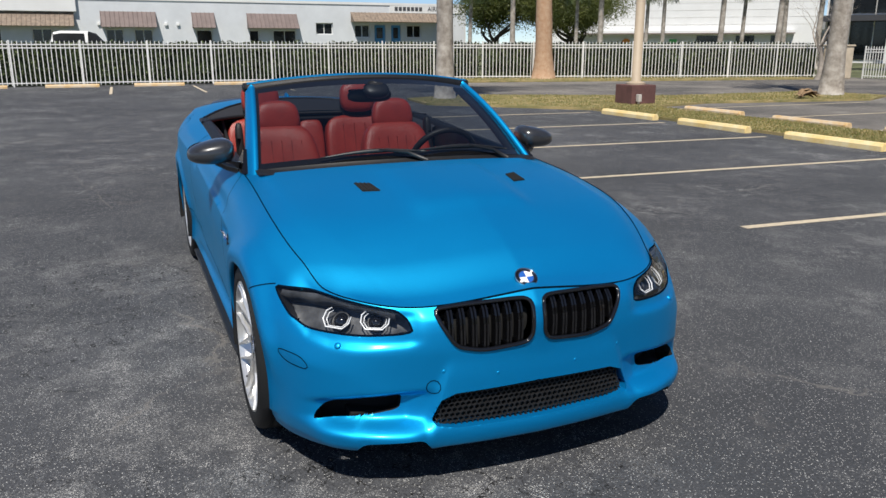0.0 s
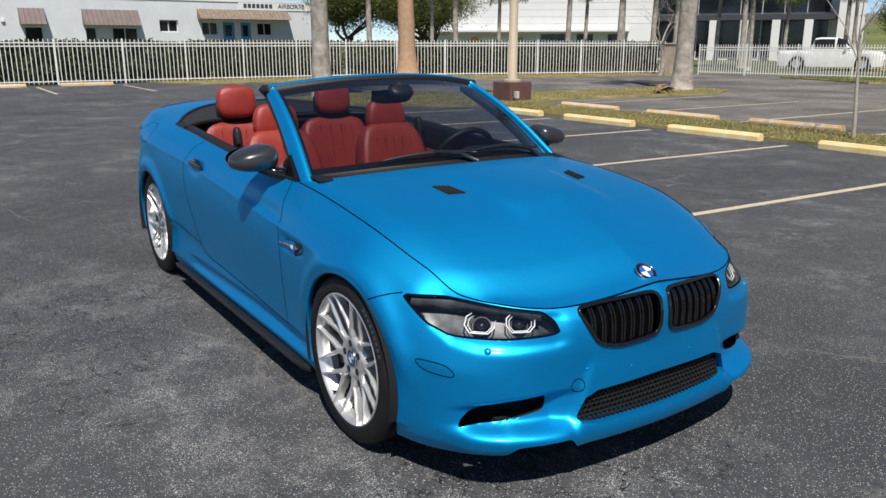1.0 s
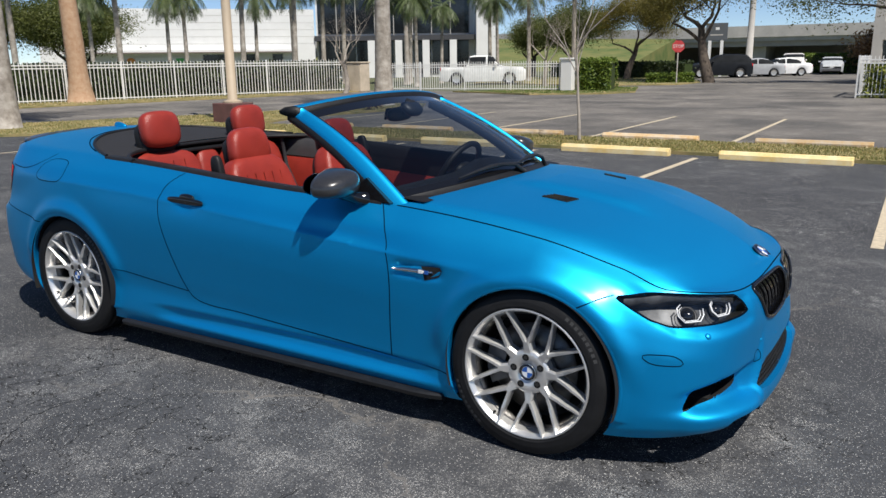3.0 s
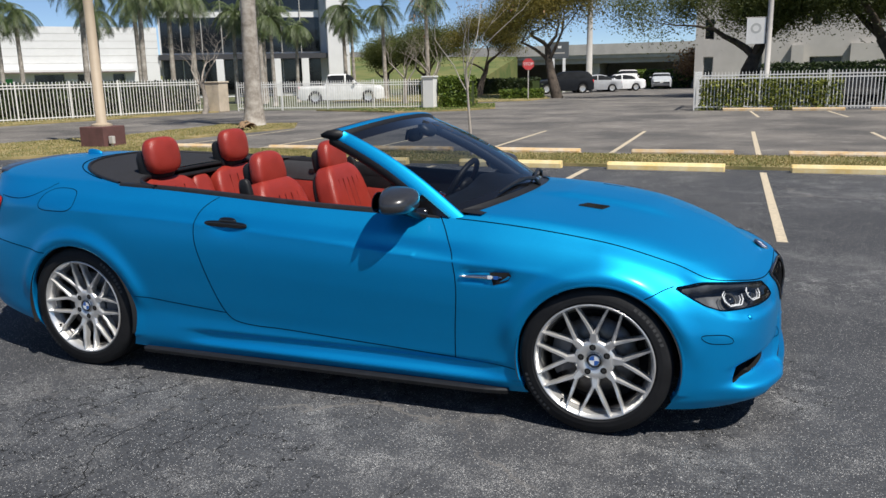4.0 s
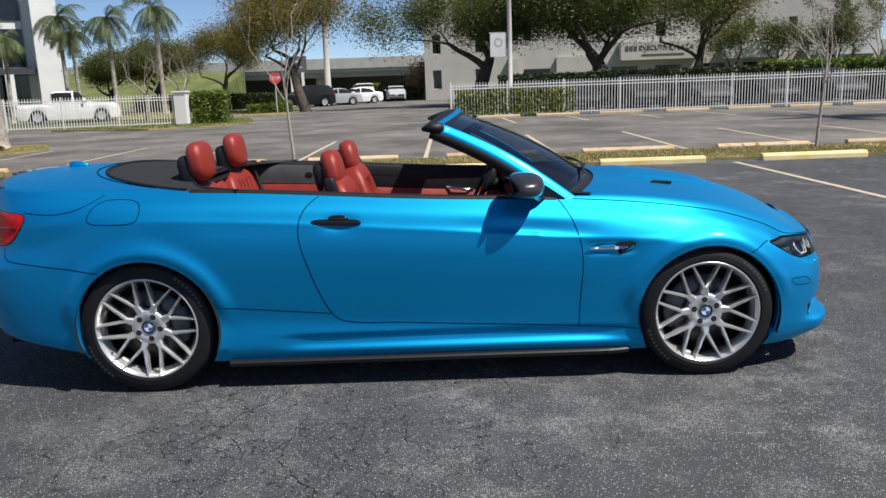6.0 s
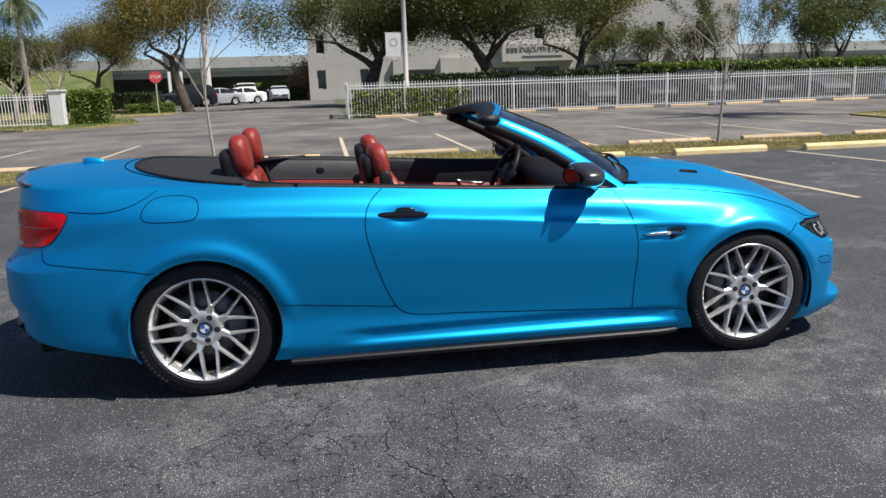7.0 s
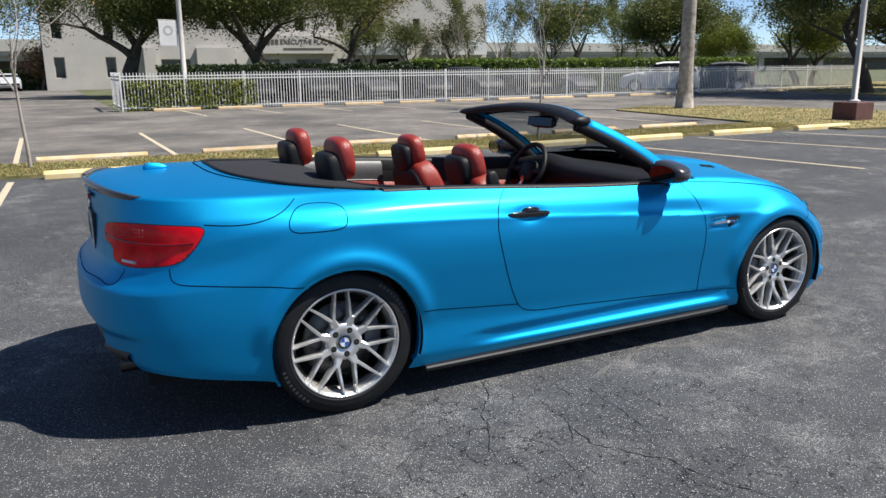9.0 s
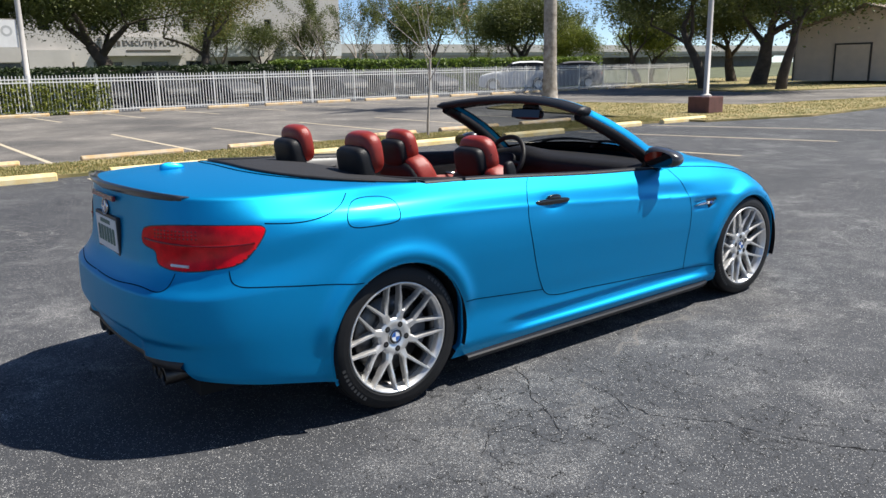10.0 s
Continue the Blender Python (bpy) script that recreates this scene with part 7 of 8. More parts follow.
for b0, b1, lift in ((0.80, 0.02, 0.03), (0.10, -0.62, 0.02)):
    pts = [screen(lift + 0.03 * math.sin(math.pi * t), b0 + (b1 - b0) * t) + Vector((0.016, 0, 0.016)) for t in np.linspace(0, 1, 14)]
    wp = part("wiper", tube("wiper", pts, [0.004 + 0.008 * min(t, 1 - t) * 2 for t in np.linspace(0, 1, 14)], M_BLACK, 6), parent=car)
    pts = [cowl(b0 * 0.9) + Vector((-0.03, 0, 0.002)), screen(0.02, b0 + (b1 - b0) * 0.2) + Vector((0.022, 0, 0.018)), screen(lift + 0.035, b0 + (b1 - b0) * 0.5) + Vector((0.020, 0, 0.020))]
    part("arm", tube("arm", pts, [0.012, 0.009, 0.006], M_BLACK, 6), parent=wp)


# ---- wheels ----
def beam(a, b, w0, w1, y0a, y0b, depth):
    """A spoke from a to b (x, z) with a narrower raised face towards -y."""
    a, b = Vector((a[0], 0, a[1])), Vector((b[0], 0, b[1]))
    d = (b - a).normalized()
    e = Vector((d.z, 0, -d.x))
    V = []
    for p, w, y in ((a, w0, y0a), ((a + b) / 2, (w0 + w1) / 2, (y0a + y0b) / 2 + 0.003), (b, w1, y0b)):
        for k, yy in ((-0.30, y), (0.30, y), (0.5, y + 0.009), (0.5, y + depth), (-0.5, y + depth), (-0.5, y + 0.009)):
            q = p + e * (w * k)
            V.append((q.x, yy, q.z))
    F = [(i * 6 + k, i * 6 + (k + 1) % 6, (i + 1) * 6 + (k + 1) % 6, (i + 1) * 6 + k) for i in range(2) for k in range(6)]
    return V, F + [tuple(range(6))[::-1], tuple(range(12, 18))]


def wheel(name, m, spin, R, bolt0):
    """Tyre of radius R on a 19 inch rim with eight forked spokes."""
    g = R - 0.323
    tread = [(0.3225, -0.070), (0.3165, -0.068), (0.3165, -0.060), (0.323, -0.058), (0.323, -0.026), (0.317, -0.024), (0.317, -0.016), (0.323, -0.014), (0.323, 0.014), (0.317, 0.016), (0.317, 0.024), (0.323, 0.026), (0.323, 0.058), (0.317, 0.060), (0.317, 0.068), (0.3225, 0.07), (0.3205, 0.092), (0.302, 0.118)]
    wall = [(0.251, -0.094), (0.2545, -0.111), (0.263, -0.1185), (0.2665, -0.1200), (0.268, -0.1192), (0.281 + g * 0.5, -0.1225), (0.2835 + g * 0.5, -0.1216), (0.302 + g, -0.118), (0.314 + g, -0.108), (0.3205 + g, -0.092)]
    prof = wall + [(r + g, y) for r, y in tread] + [(0.262, 0.119), (0.251, 0.094)]
    root = part(name, mesh_of("tyre", *lathe(prof, 96, "y"), M_RUBBER, True), parent=car, m=m, label="silver multi-spoke alloy wheel with a black tyre")
    part("rim", mesh_of("rim", *lathe([(0.251, -0.100), (0.2560, -0.112), (0.2555, -0.1165), (0.2515, -0.1180), (0.2475, -0.1165), (0.2455, -0.106), (0.2405, -0.102), (0.2375, -0.094), (0.2360, -0.082), (0.232, -0.070)], 96, "y"), M_SILVER, True), parent=root)
    part("barrel", mesh_of("barrel", *lathe([(0.232, -0.070), (0.221, -0.062), (0.218, -0.040), (0.217, 0.06), (0.226, 0.098), (0.243, 0.10)], 64, "y"), M_STEEL, True), parent=root)
    one = []
    for sgn in (-1, 1):
        ea = math.radians(15.7) * sgn
        mid = Vector((0.004 * sgn, 0.118)).lerp(Vector((0.2495 * math.sin(ea), 0.2495 * math.cos(ea))), 0.55)
        one.append(beam((0.004 * sgn, 0.114), (mid.x, mid.y), 0.0190, 0.0145, -0.0925, -0.1060, 0.038))
        one.append(beam((mid.x - 0.002 * sgn, mid.y - 0.004), (0.2495 * math.sin(ea), 0.2495 * math.cos(ea)), 0.0145, 0.0110, -0.1056, -0.1185, 0.034))
    one.append(beam((0, 0.045), (0, 0.122), 0.058, 0.027, -0.086, -0.0945, 0.040))
    V, F = join_data(one)
    sp = mesh_of("spoke", V, F, M_SILVER)
    for k in range(8):
        part("spoke", sp, parent=root, m=pose(0, 0, 0, 0, spin + 45 * k, 0))
    part("hub", mesh_of("hub", *lathe([(0.0, -0.080), (0.036, -0.080), (0.040, -0.087), (0.070, -0.088), (0.083, -0.085), (0.088, -0.078), (0.089, -0.045)], 48, "y"), M_SILVER, True), parent=root)
    bolt = lathe([(0.0, -0.0845), (0.0075, -0.0845), (0.008, -0.080)], 6, "y")
    bolt_me = mesh_of("bolt_head", [(x, y - 0.005, z) for x, y, z in bolt[0]], bolt[1], M_STEEL)
    # black disc paints the shade in the bolt's recess
    well_me = mesh_of("wheel_bolt", *lathe([(0.0, -0.0888), (0.0125, -0.0889), (0.014, -0.0880)], 16, "y"), M_VOID)
    for k in range(5):
        a = radians(72 * k + bolt0)
        b = part("wheel_bolt", well_me, parent=root, m=pose(0.058 * math.sin(a), 0, 0.058 * math.cos(a)))
        part("bolt_head", bolt_me, parent=b)
    roundel(0.034, root, pose(0, -0.085, 0, 90, 0, 0), "centre_cap")
    part("brake_disc", mesh_of("brake_disc", *lathe([(0.09, -0.028), (0.178, -0.030), (0.180, -0.018), (0.178, -0.002), (0.09, -0.004)], 56, "y"), M_STEEL, True), parent=root)
    part("disc_bell", mesh_of("disc_bell", *lathe([(0.0, -0.05), (0.088, -0.05), (0.09, -0.02)], 32, "y"), M_GREY, True), parent=root)
    part("backing", mesh_of("backing", *lathe([(0.0, 0.02), (0.216, 0.02), (0.218, 0.05)], 40, "y"), M_VOID), parent=root)
    V, F = lathe([(0.112, -0.052), (0.190, -0.050), (0.195, -0.02), (0.192, 0.02), (0.11, 0.02)], 12, "y", radians(-28), radians(28))
    part("brake_caliper", mesh_of("brake_caliper", V, F, M_GREY, True), parent=root, m=pose(0, 0, 0, 0, 180 if spin < 10 else 0, 0))
    va = radians(232 - spin)
    part("valve", tube("valve", [(0.232 * math.cos(va), -0.090, 0.232 * math.sin(va)), (0.222 * math.cos(va), -0.108, 0.222 * math.sin(va))], 0.0045, M_VOID, 8), parent=root)
    for a0 in (0.35, 3.4):
        for k in range(9):
            part("sidewall_mark", mesh_of("sidewall_mark", *lathe([(0.287 + g * 0.7, -0.1216), (0.299 + g, -0.1190)], 2, "y", a0 + 0.075 * k, a0 + 0.045 + 0.075 * k), M_MARK), parent=root)
    return root


M_MARK = mat("faded_marks", (0.045, 0.045, 0.045), 0.7)
for cx, spin, R, bolt0 in ((1.3805, -2.5, 0.327, -8), (-1.3805, 19.5, 0.334, 27)):
    wheel("wheel", pose(cx, -0.755, R - 0.0025), spin, R, bolt0)
    wheel("wheel", pose(cx, 0.755, R - 0.0025, 0, 0, 180), spin, R, bolt0)

# ---- cabin ----
part("cabin_floor", box(-1.30, 0.85, -0.72, 0.72, 0.24, 0.30), M_TRIM, car)
part("bulkhead", box(0.80, 0.86, -0.72, 0.72, 0.30, 0.86), M_TRIM, car)
part("rear_wall", box(-1.42, -1.30, -0.72, 0.72, 0.30, 0.95), M_TRIM, car)
part("parcel_shelf", box(-1.34, -1.20, -0.68, 0.68, 0.955, 0.975, 0.008), M_TRIM, car)
for s in (-1, 1):
    V, n = [], 30
    for i in range(n):
        x = 0.70 - 1.25 * i / (n - 1)
        zt2 = vec_top(UX(x), 1).z
        yw = vec_top(UX(x), 1).y - 0.055
        for dy, z in ((0.0, zt2 - 0.01), (0.020, zt2 - 0.10), (0.016, zt2 - 0.15)):
            V.append((x, s * (yw - dy), z))
    dc = part("door_card", mesh_of("door_card", V, grid_faces(n, 3), M_TRIM, True), parent=car, label="black and red inner door panel")
    V = []
    for i in range(n):
        x = 0.70 - 1.25 * i / (n - 1)
        zt2, yw = vec_top(UX(x), 1).z, vec_top(UX(x), 1).y - 0.055
        for dy, z in ((0.016, zt2 - 0.15), (0.034, zt2 - 0.18), (0.052 + 0.02 * math.sin(3 * i / n), zt2 - 0.30), (0.05, zt2 - 0.42), (0.01, 0.28)):
            V.append((x, s * (yw - dy), z))
    part("leather_panel", mesh_of("leather_panel", V, grid_faces(n, 5), M_LEATHER, True), parent=dc)
    part("pull", tube("pull", [(0.30, s * 0.690, 0.76), (0.26, s * 0.66, 0.765), (0.16, s * 0.66, 0.775), (0.12, s * 0.69, 0.78)], 0.009, M_CHROME), parent=dc)
    V = []
    for i in range(16):
        x = -0.55 - 0.75 * i / 15
        zt2, yw = vec_top(UX(x), 1).z, vec_top(UX(x), 1).y - 0.06
        for dy, z in ((0.0, zt2 - 0.006), (0.03, zt2 - 0.03), (0.040, zt2 - 0.10), (0.046, zt2 - 0.132)):
            V.append((x, s * (yw - dy), z))
    rp_ = part("rear_side_panel", mesh_of("rear_side_panel", V, grid_faces(16, 4), M_GREYTRIM, True), parent=car, label="grey rear side panel with a silver strip over dark leather")
    low = []
    for i in range(16):
        x, y, z = V[i * 4 + 3]
        for dy, dz in ((0.012, -0.006), (0.030, -0.05), (0.040, -0.20), (0.02, -0.55)):
            low.append((x, y - s * dy, max(0.3, z + dz)))
    part("leather_panel", mesh_of("leather_panel", low, grid_faces(16, 4), M_LEATHER, True), parent=rp_)
    part("silver_strip", tube("silver_strip", [(V[i * 4 + 3][0], V[i * 4 + 3][1] - s * 0.006, V[i * 4 + 3][2]) for i in range(16)], 0.0038, M_STEEL, 6), parent=rp_, label="brushed steel trim strip")
    x, y, z = (V[5 * 4 + 2][k] * 0.6 + V[5 * 4 + 1][k] * 0.4 for k in range(3))
    soft("button", 0.024, 0.006, 0.016, M_BLACK, rp_, pose(x, y - s * 0.004, z), 4.0)

# dashboard
V, n = [], 40
for i in range(n):
    y = -0.70 + 1.40 * i / (n - 1)
    hump = 0.045 * math.exp(-(((y - 0.37) / 0.17) ** 2))
    bow = 0.05 * (1 - (y / 0.7) ** 2)
    for x, z in ((0.84 + bow, 0.905), (0.72 + bow, 0.915), (0.58, 0.915 + hump), (0.50, 0.905 + hump), (0.465, 0.87 + hump * 0.6), (0.50, 0.80), (0.50, 0.70), (0.56, 0.56), (0.70, 0.45)):
        V.append((x, y, z))
dash = part("dashboard", mesh_of("dashboard", V, grid_faces(n, 9), M_TRIM, True), parent=car, label="black dashboard")
for y in (-0.55, -0.10, 0.08, 0.62):
    part("air_vent", box(0.492, 0.502, y - 0.05, y + 0.05, 0.80, 0.85, 0.004), M_BLACK, dash)
part("console", box(-0.50, 0.55, -0.11, 0.11, 0.30, 0.56, 0.03), M_TRIM, car)
soft("gear_knob", 0.025, 0.025, 0.03, M_GLOSS, car, pose(0.12, 0.0, 0.68), 2.2)
part("gear_stick", tube("gear_stick", [(0.14, 0, 0.55), (0.12, 0, 0.67)], [0.03, 0.01], M_TRIM), parent=car)
sw = part("steering_wheel", mesh_of("steering_wheel", *join_data([tube_data([(0.183 * math.cos(a), 0.183 * math.sin(a), 0) for a in np.linspace(0, 2 * math.pi, 41)], 0.0165, 10, False)]), M_TRIM, True), parent=car, m=pose(0.37, 0.37, 0.865, 0, -62, 0), label="black three-spoke steering wheel")
soft("airbag", 0.075, 0.085, 0.03, M_TRIM, sw, pose(0, 0, -0.02), 2.8)
for a in (0, 180, 270):
    part("wheel_spoke", tube("wheel_spoke", [(0.05 * math.sin(radians(a)), 0.05 * math.cos(radians(a)), -0.015), (0.18 * math.sin(radians(a)), 0.18 * math.cos(radians(a)), 0)], [0.026, 0.014], M_CHROME if a == 270 else M_TRIM, 8), parent=sw)
part("column", tube("column", [(0.38, 0.37, 0.855), (0.56, 0.37, 0.78)], 0.04, M_TRIM), parent=sw).matrix_parent_inverse = sw.matrix_basis.inverted()
im = soft("interior_mirror", 0.022, 0.125, 0.036, M_BLACK, car, pose(0.245, 0.0, 1.205, 0, 12, 6), 3.0, "black interior rear-view mirror")
part("mirror_glass", box(-0.026, -0.022, -0.112, 0.112, -0.028, 0.028, 0.004), M_MIRROR, im)
part("mount", tube("mount", [(0.255, 0, 1.215), (0.29, 0, 1.245), (0.31, 0, 1.262)], [0.02, 0.016, 0.03], M_BLACK), parent=im).matrix_parent_inverse = im.matrix_basis.inverted()
soft("sensor_pod", 0.05, 0.07, 0.03, M_BLACK, car, pose(0.305, 0.02, 1.235, 0, 40, 0), 2.5)


# ---- seats ----
def front_seat(y):
    seat = soft("seat_cushion", 0.265, 0.235, 0.085, M_LEATHER, car, pose(-0.10, y, 0.475, 0, -8, 0), 4.5, "red leather front seat with black shell", lambda x, yy, z: (x, yy, z + (0.020 * (abs(yy) / 0.235) ** 3 if z > 0 else 0)))
    inv = seat.matrix_basis.inverted()

    def sub(ob):
        ob.matrix_parent_inverse = inv
        return ob

    m = pose(-0.405, y, 0.735, 0, -17, 0)
    sub(soft("backrest", 0.075, 0.235, 0.27, M_LEATHER, seat, m, 4.0, "", lambda x, yy, z: (x + (0.030 * (abs(yy) / 0.235) ** 3 if x > 0 else 0), yy * (1 - 0.16 * max(0, z) / 0.27), z)))
    sub(soft("back_shell", 0.055, 0.225, 0.265, M_TRIM, seat, m @ pose(-0.045, 0, -0.02), 4.0, "", lambda x, yy, z: (x, yy * (1 - 0.16 * max(0, z) / 0.27), z)))
    for k in range(5):
        yy = -0.12 + 0.06 * k
        sub(part("stitched_seam", tube("stitched_seam", [m @ Vector((0.076, yy, z)) for z in np.linspace(-0.18, 0.16, 6)], 0.0018, M_SEAM, 5), parent=seat))
    ms = seat.matrix_basis.copy()
    for k in range(5):
        yy = -0.12 + 0.06 * k
        sub(part("stitched_seam", tube("stitched_seam", [ms @ Vector((x, yy, 0.0835)) for x in np.linspace(-0.18, 0.19, 6)], 0.0018, M_SEAM, 5), parent=seat))
    mh = pose(-0.488, y, 1.040, 0, -10, 0)
    sub(soft("headrest", 0.052, 0.132, 0.100, M_LEATHER, seat, mh, 3.2, "", lambda x, yy, z: (x + 0.012 * (abs(yy) / 0.13) ** 2, yy * (1 - 0.10 * z / 0.1), z)))
    sub(soft("headrest_shell", 0.046, 0.108, 0.085, M_TRIM, seat, mh @ pose(-0.050, 0, -0.030), 4.0))
    for yy in (-0.05, 0.05):
        sub(part("headrest_post", tube("headrest_post", [(-0.488, y + yy, 0.98), (-0.475, y + yy, 0.90)], 0.007, M_CHROME), parent=seat))
    for sg in (-1, 1):
        # shallow black dome paints the shade of a hole
        sub(part("adjuster_hole", mesh_of("adjuster_hole", *dome(0.02, 0.004, 14), M_VOID, True), parent=seat, m=mh @ pose(0.0, 0, 0) @ facing(Vector((0.005, sg * 0.126, 0.0)), (0, sg, 0))))
    o = -1 if y < 0 else 1
    sub(soft("belt_guide", 0.035, 0.022, 0.115, M_TRIM, seat, pose(-0.455, y + o * 0.235, 0.905, 0, -10, 0), 3.5))
    sub(part("belt", tube("belt", [(-0.43, y + o * 0.24, 0.93), (-0.42, y + o * 0.265, 0.75), (-0.40, y + o * 0.275, 0.45)], 0.012, M_FABRIC), parent=seat))
    return seat


front_seat(-0.365)
front_seat(0.365)
for s in (-1, 1):
    y = 0.345 * s
    rs_ = soft("rear_seat_cushion", 0.23, 0.255, 0.07, M_LEATHER, car, pose(-0.92, y, 0.50, 0, -6, 0), 4.5, "red leather rear bucket seat")
    inv = rs_.matrix_basis.inverted()
    m = pose(-1.175, y, 0.735, 0, -14, 0)
    soft("rear_backrest", 0.065, 0.245, 0.245, M_LEATHER, rs_, m, 4.5, "", lambda x, yy, z: (x + (0.025 * (abs(yy) / 0.245) ** 3 if x > 0 else 0), yy, z)).matrix_parent_inverse = inv
    for k in range(4):
        yy = -0.12 + 0.08 * k
        part("stitched_seam", tube("stitched_seam", [m @ Vector((0.067, yy, z)) for z in np.linspace(-0.17, 0.18, 6)], 0.0018, M_SEAM, 5), parent=rs_).matrix_parent_inverse = inv
    mh = pose(-1.195, y, 1.105, 0, -8, 0)
    soft("rear_headrest", 0.052, 0.128, 0.105, M_LEATHER, rs_, mh, 3.2).matrix_parent_inverse = inv
    soft("headrest_shell", 0.050, 0.115, 0.095, M_TRIM, rs_, mh @ pose(-0.058, 0, -0.050), 4.5).matrix_parent_inverse = inv
    part("belt", tube("belt", [(-1.17, s * 0.62, 0.985), (-1.10, s * 0.58, 0.80), (-0.95, s * 0.56, 0.55)], 0.014, M_FABRIC), parent=rs_).matrix_parent_inverse = inv
part("rear_tunnel", box(-1.16, -0.75, -0.09, 0.09, 0.30, 0.57, 0.03), M_LEATHER, car)
soft("centre_backrest", 0.05, 0.09, 0.22, M_LEATHER, car, pose(-1.185, 0, 0.74, 0, -14, 0), 4.5)


# ---- parked vehicles in the distance ----
M_CARGLASS = mat("car_glass", (0.016, 0.018, 0.021), 0.6, var=0.3, scale=2, spec=0.08)


SHAPES = {
    # (x over half length, height over full height): top line, tail to nose; then belt height and glass from-to
    "suv": ([(-1, 0.50), (-0.985, 0.62), (-0.93, 0.80), (-0.80, 0.955), (-0.55, 1.0), (-0.10, 0.995), (0.10, 0.95), (0.30, 0.78), (0.42, 0.66), (0.70, 0.615), (0.92, 0.54), (0.985, 0.44), (1, 0.34)], 0.63, (-0.90, 0.36)),
    "sedan": ([(-1, 0.46), (-0.985, 0.62), (-0.90, 0.70), (-0.66, 0.735), (-0.42, 0.93), (-0.20, 1.0), (0.02, 0.985), (0.16, 0.93), (0.42, 0.70), (0.70, 0.64), (0.92, 0.55), (0.985, 0.45), (1, 0.34)], 0.665, (-0.60, 0.38)),
    "pickup": ([(-1, 0.36), (-0.99, 0.60), (-0.90, 0.605), (-0.40, 0.61), (-0.36, 0.64), (-0.30, 0.97), (-0.20, 1.0), (0.12, 0.995), (0.22, 0.95), (0.38, 0.68), (0.46, 0.635), (0.90, 0.60), (0.985, 0.50), (1, 0.34)], 0.63, (-0.30, 0.40)),
}


def parked(name, label, m, length, width, height, color, kind):
    """A parked vehicle lofted along its silhouette: body, glass, lamps, bumpers and wheels; nose towards +x."""
    root = thing(name, label, "car", m, "parked cars")
    pm = mat("car_paint", color, 0.5, metal=0.0, var=0.12, scale=3, spec=0.2)
    L, W = length / 2, width / 2
    line, belt_k, (g0, g1) = SHAPES[kind]
    belt, r = belt_k * height, 0.205 * height if kind != "sedan" else 0.222 * height
    xs = sorted({*np.linspace(-1, 1, 49), *[p[0] for p in line]})
    V, rows = [], len(xs)
    for t in xs:
        zt = float(np.interp(t, [p[0] for p in line], [p[1] for p in line])) * height
        end = max(0.0, (abs(t) - 0.72) / 0.28)
        w = W * (1 - 0.20 * end**2)
        zs = min(belt, zt - 0.02)
        low = 0.20 + 0.10 * end**3
        for axle in (-0.60, 0.62):
            d = abs(t - axle) * L
            if d < r * 1.13:
                low = max(low, math.sqrt((r * 1.13) ** 2 - d * d) + r * 0.98)
        low = min(low, zs - 0.08)
        up = zt - zs
        sec = [(w * 0.96, low), (w, low + (zs - low) * 0.35), (w * 0.995, low + (zs - low) * 0.75), (w * 0.965, zs)]
        sec += [(w * (0.965 - 0.10 * k - 0.05 * k * k), zs + up * k * 0.94) for k in (0.08, 0.55, 0.92)] if up > 0.06 else [(w * 0.93, zs + up * 0.4), (w * 0.86, zs + up * 0.7), (w * 0.75, zs + up * 0.9)]
        sec += [(sec[-1][0] * 0.80, zt - 0.006), (sec[-1][0] * 0.4, zt), (0, zt)]
        V += [(t * L, -y, z) for y, z in sec] + [(t * L, y, z) for y, z in sec[-2::-1]]
    n = len(V) // rows
    body_f, glass_f = [], {}
    for i in range(rows - 1):
        t = (xs[i] + xs[i + 1]) / 2
        for q in range(n - 1):
            f = (i * n + q, (i + 1) * n + q, (i + 1) * n + q + 1, i * n + q + 1)
            zc = sum(V[k][2] for k in f) / 4
            yc = sum(V[k][1] for k in f) / 4
            zt = float(np.interp(t, [p[0] for p in line], [p[1] for p in line])) * height
            key = None
            if g0 < t < g1 and belt + 0.04 < zc:
                slope = abs(float(np.interp(t + 0.01, [p[0] for p in line], [p[1] for p in line])) - float(np.interp(t - 0.01, [p[0] for p in line], [p[1] for p in line]))) * height / (0.02 * L)
                if q in (4, 5) or n - 2 - q in (4, 5):
                    pillar = abs(t - (g0 * 0.45 + g1 * 0.55)) < 0.018 or slope > 0.9 and zc > zt - 0.12
                    key = None if pillar else "side_window_" + ("r" if yc < 0 else "l")
                elif slope > 0.28 and 6 <= q <= n - 8 and zc < 0.96 * height:
                    key = "windscreen" if t > 0 else "rear_window"
            (glass_f.setdefault(key, []) if key else body_f).append(f)
    cap = [tuple(range(n))[::-1], tuple(range((rows - 1) * n, rows * n))]
    part("body", mesh_of("body", V, body_f + cap, pm, True), parent=root)
    for key, faces in glass_f.items():
        used = sorted({k for f in faces for k in f})
        at = {k: a for a, k in enumerate(used)}
        nm = "side_window" if key.startswith("side") else key
        part(nm, mesh_of(nm, [V[k] for k in used], [tuple(at[k] for k in f) for f in faces], M_CARGLASS, True), parent=root)
    part("underbody", box(-0.9 * L, 0.9 * L, -W * 0.8, W * 0.8, 0.18, belt * 0.7), M_VOID, root)
    if kind == "pickup":
        part("load_bed", box(-0.96 * L, -0.40 * L, -W * 0.80, W * 0.80, 0.60 * height, 0.62 * height), M_VOID, root)
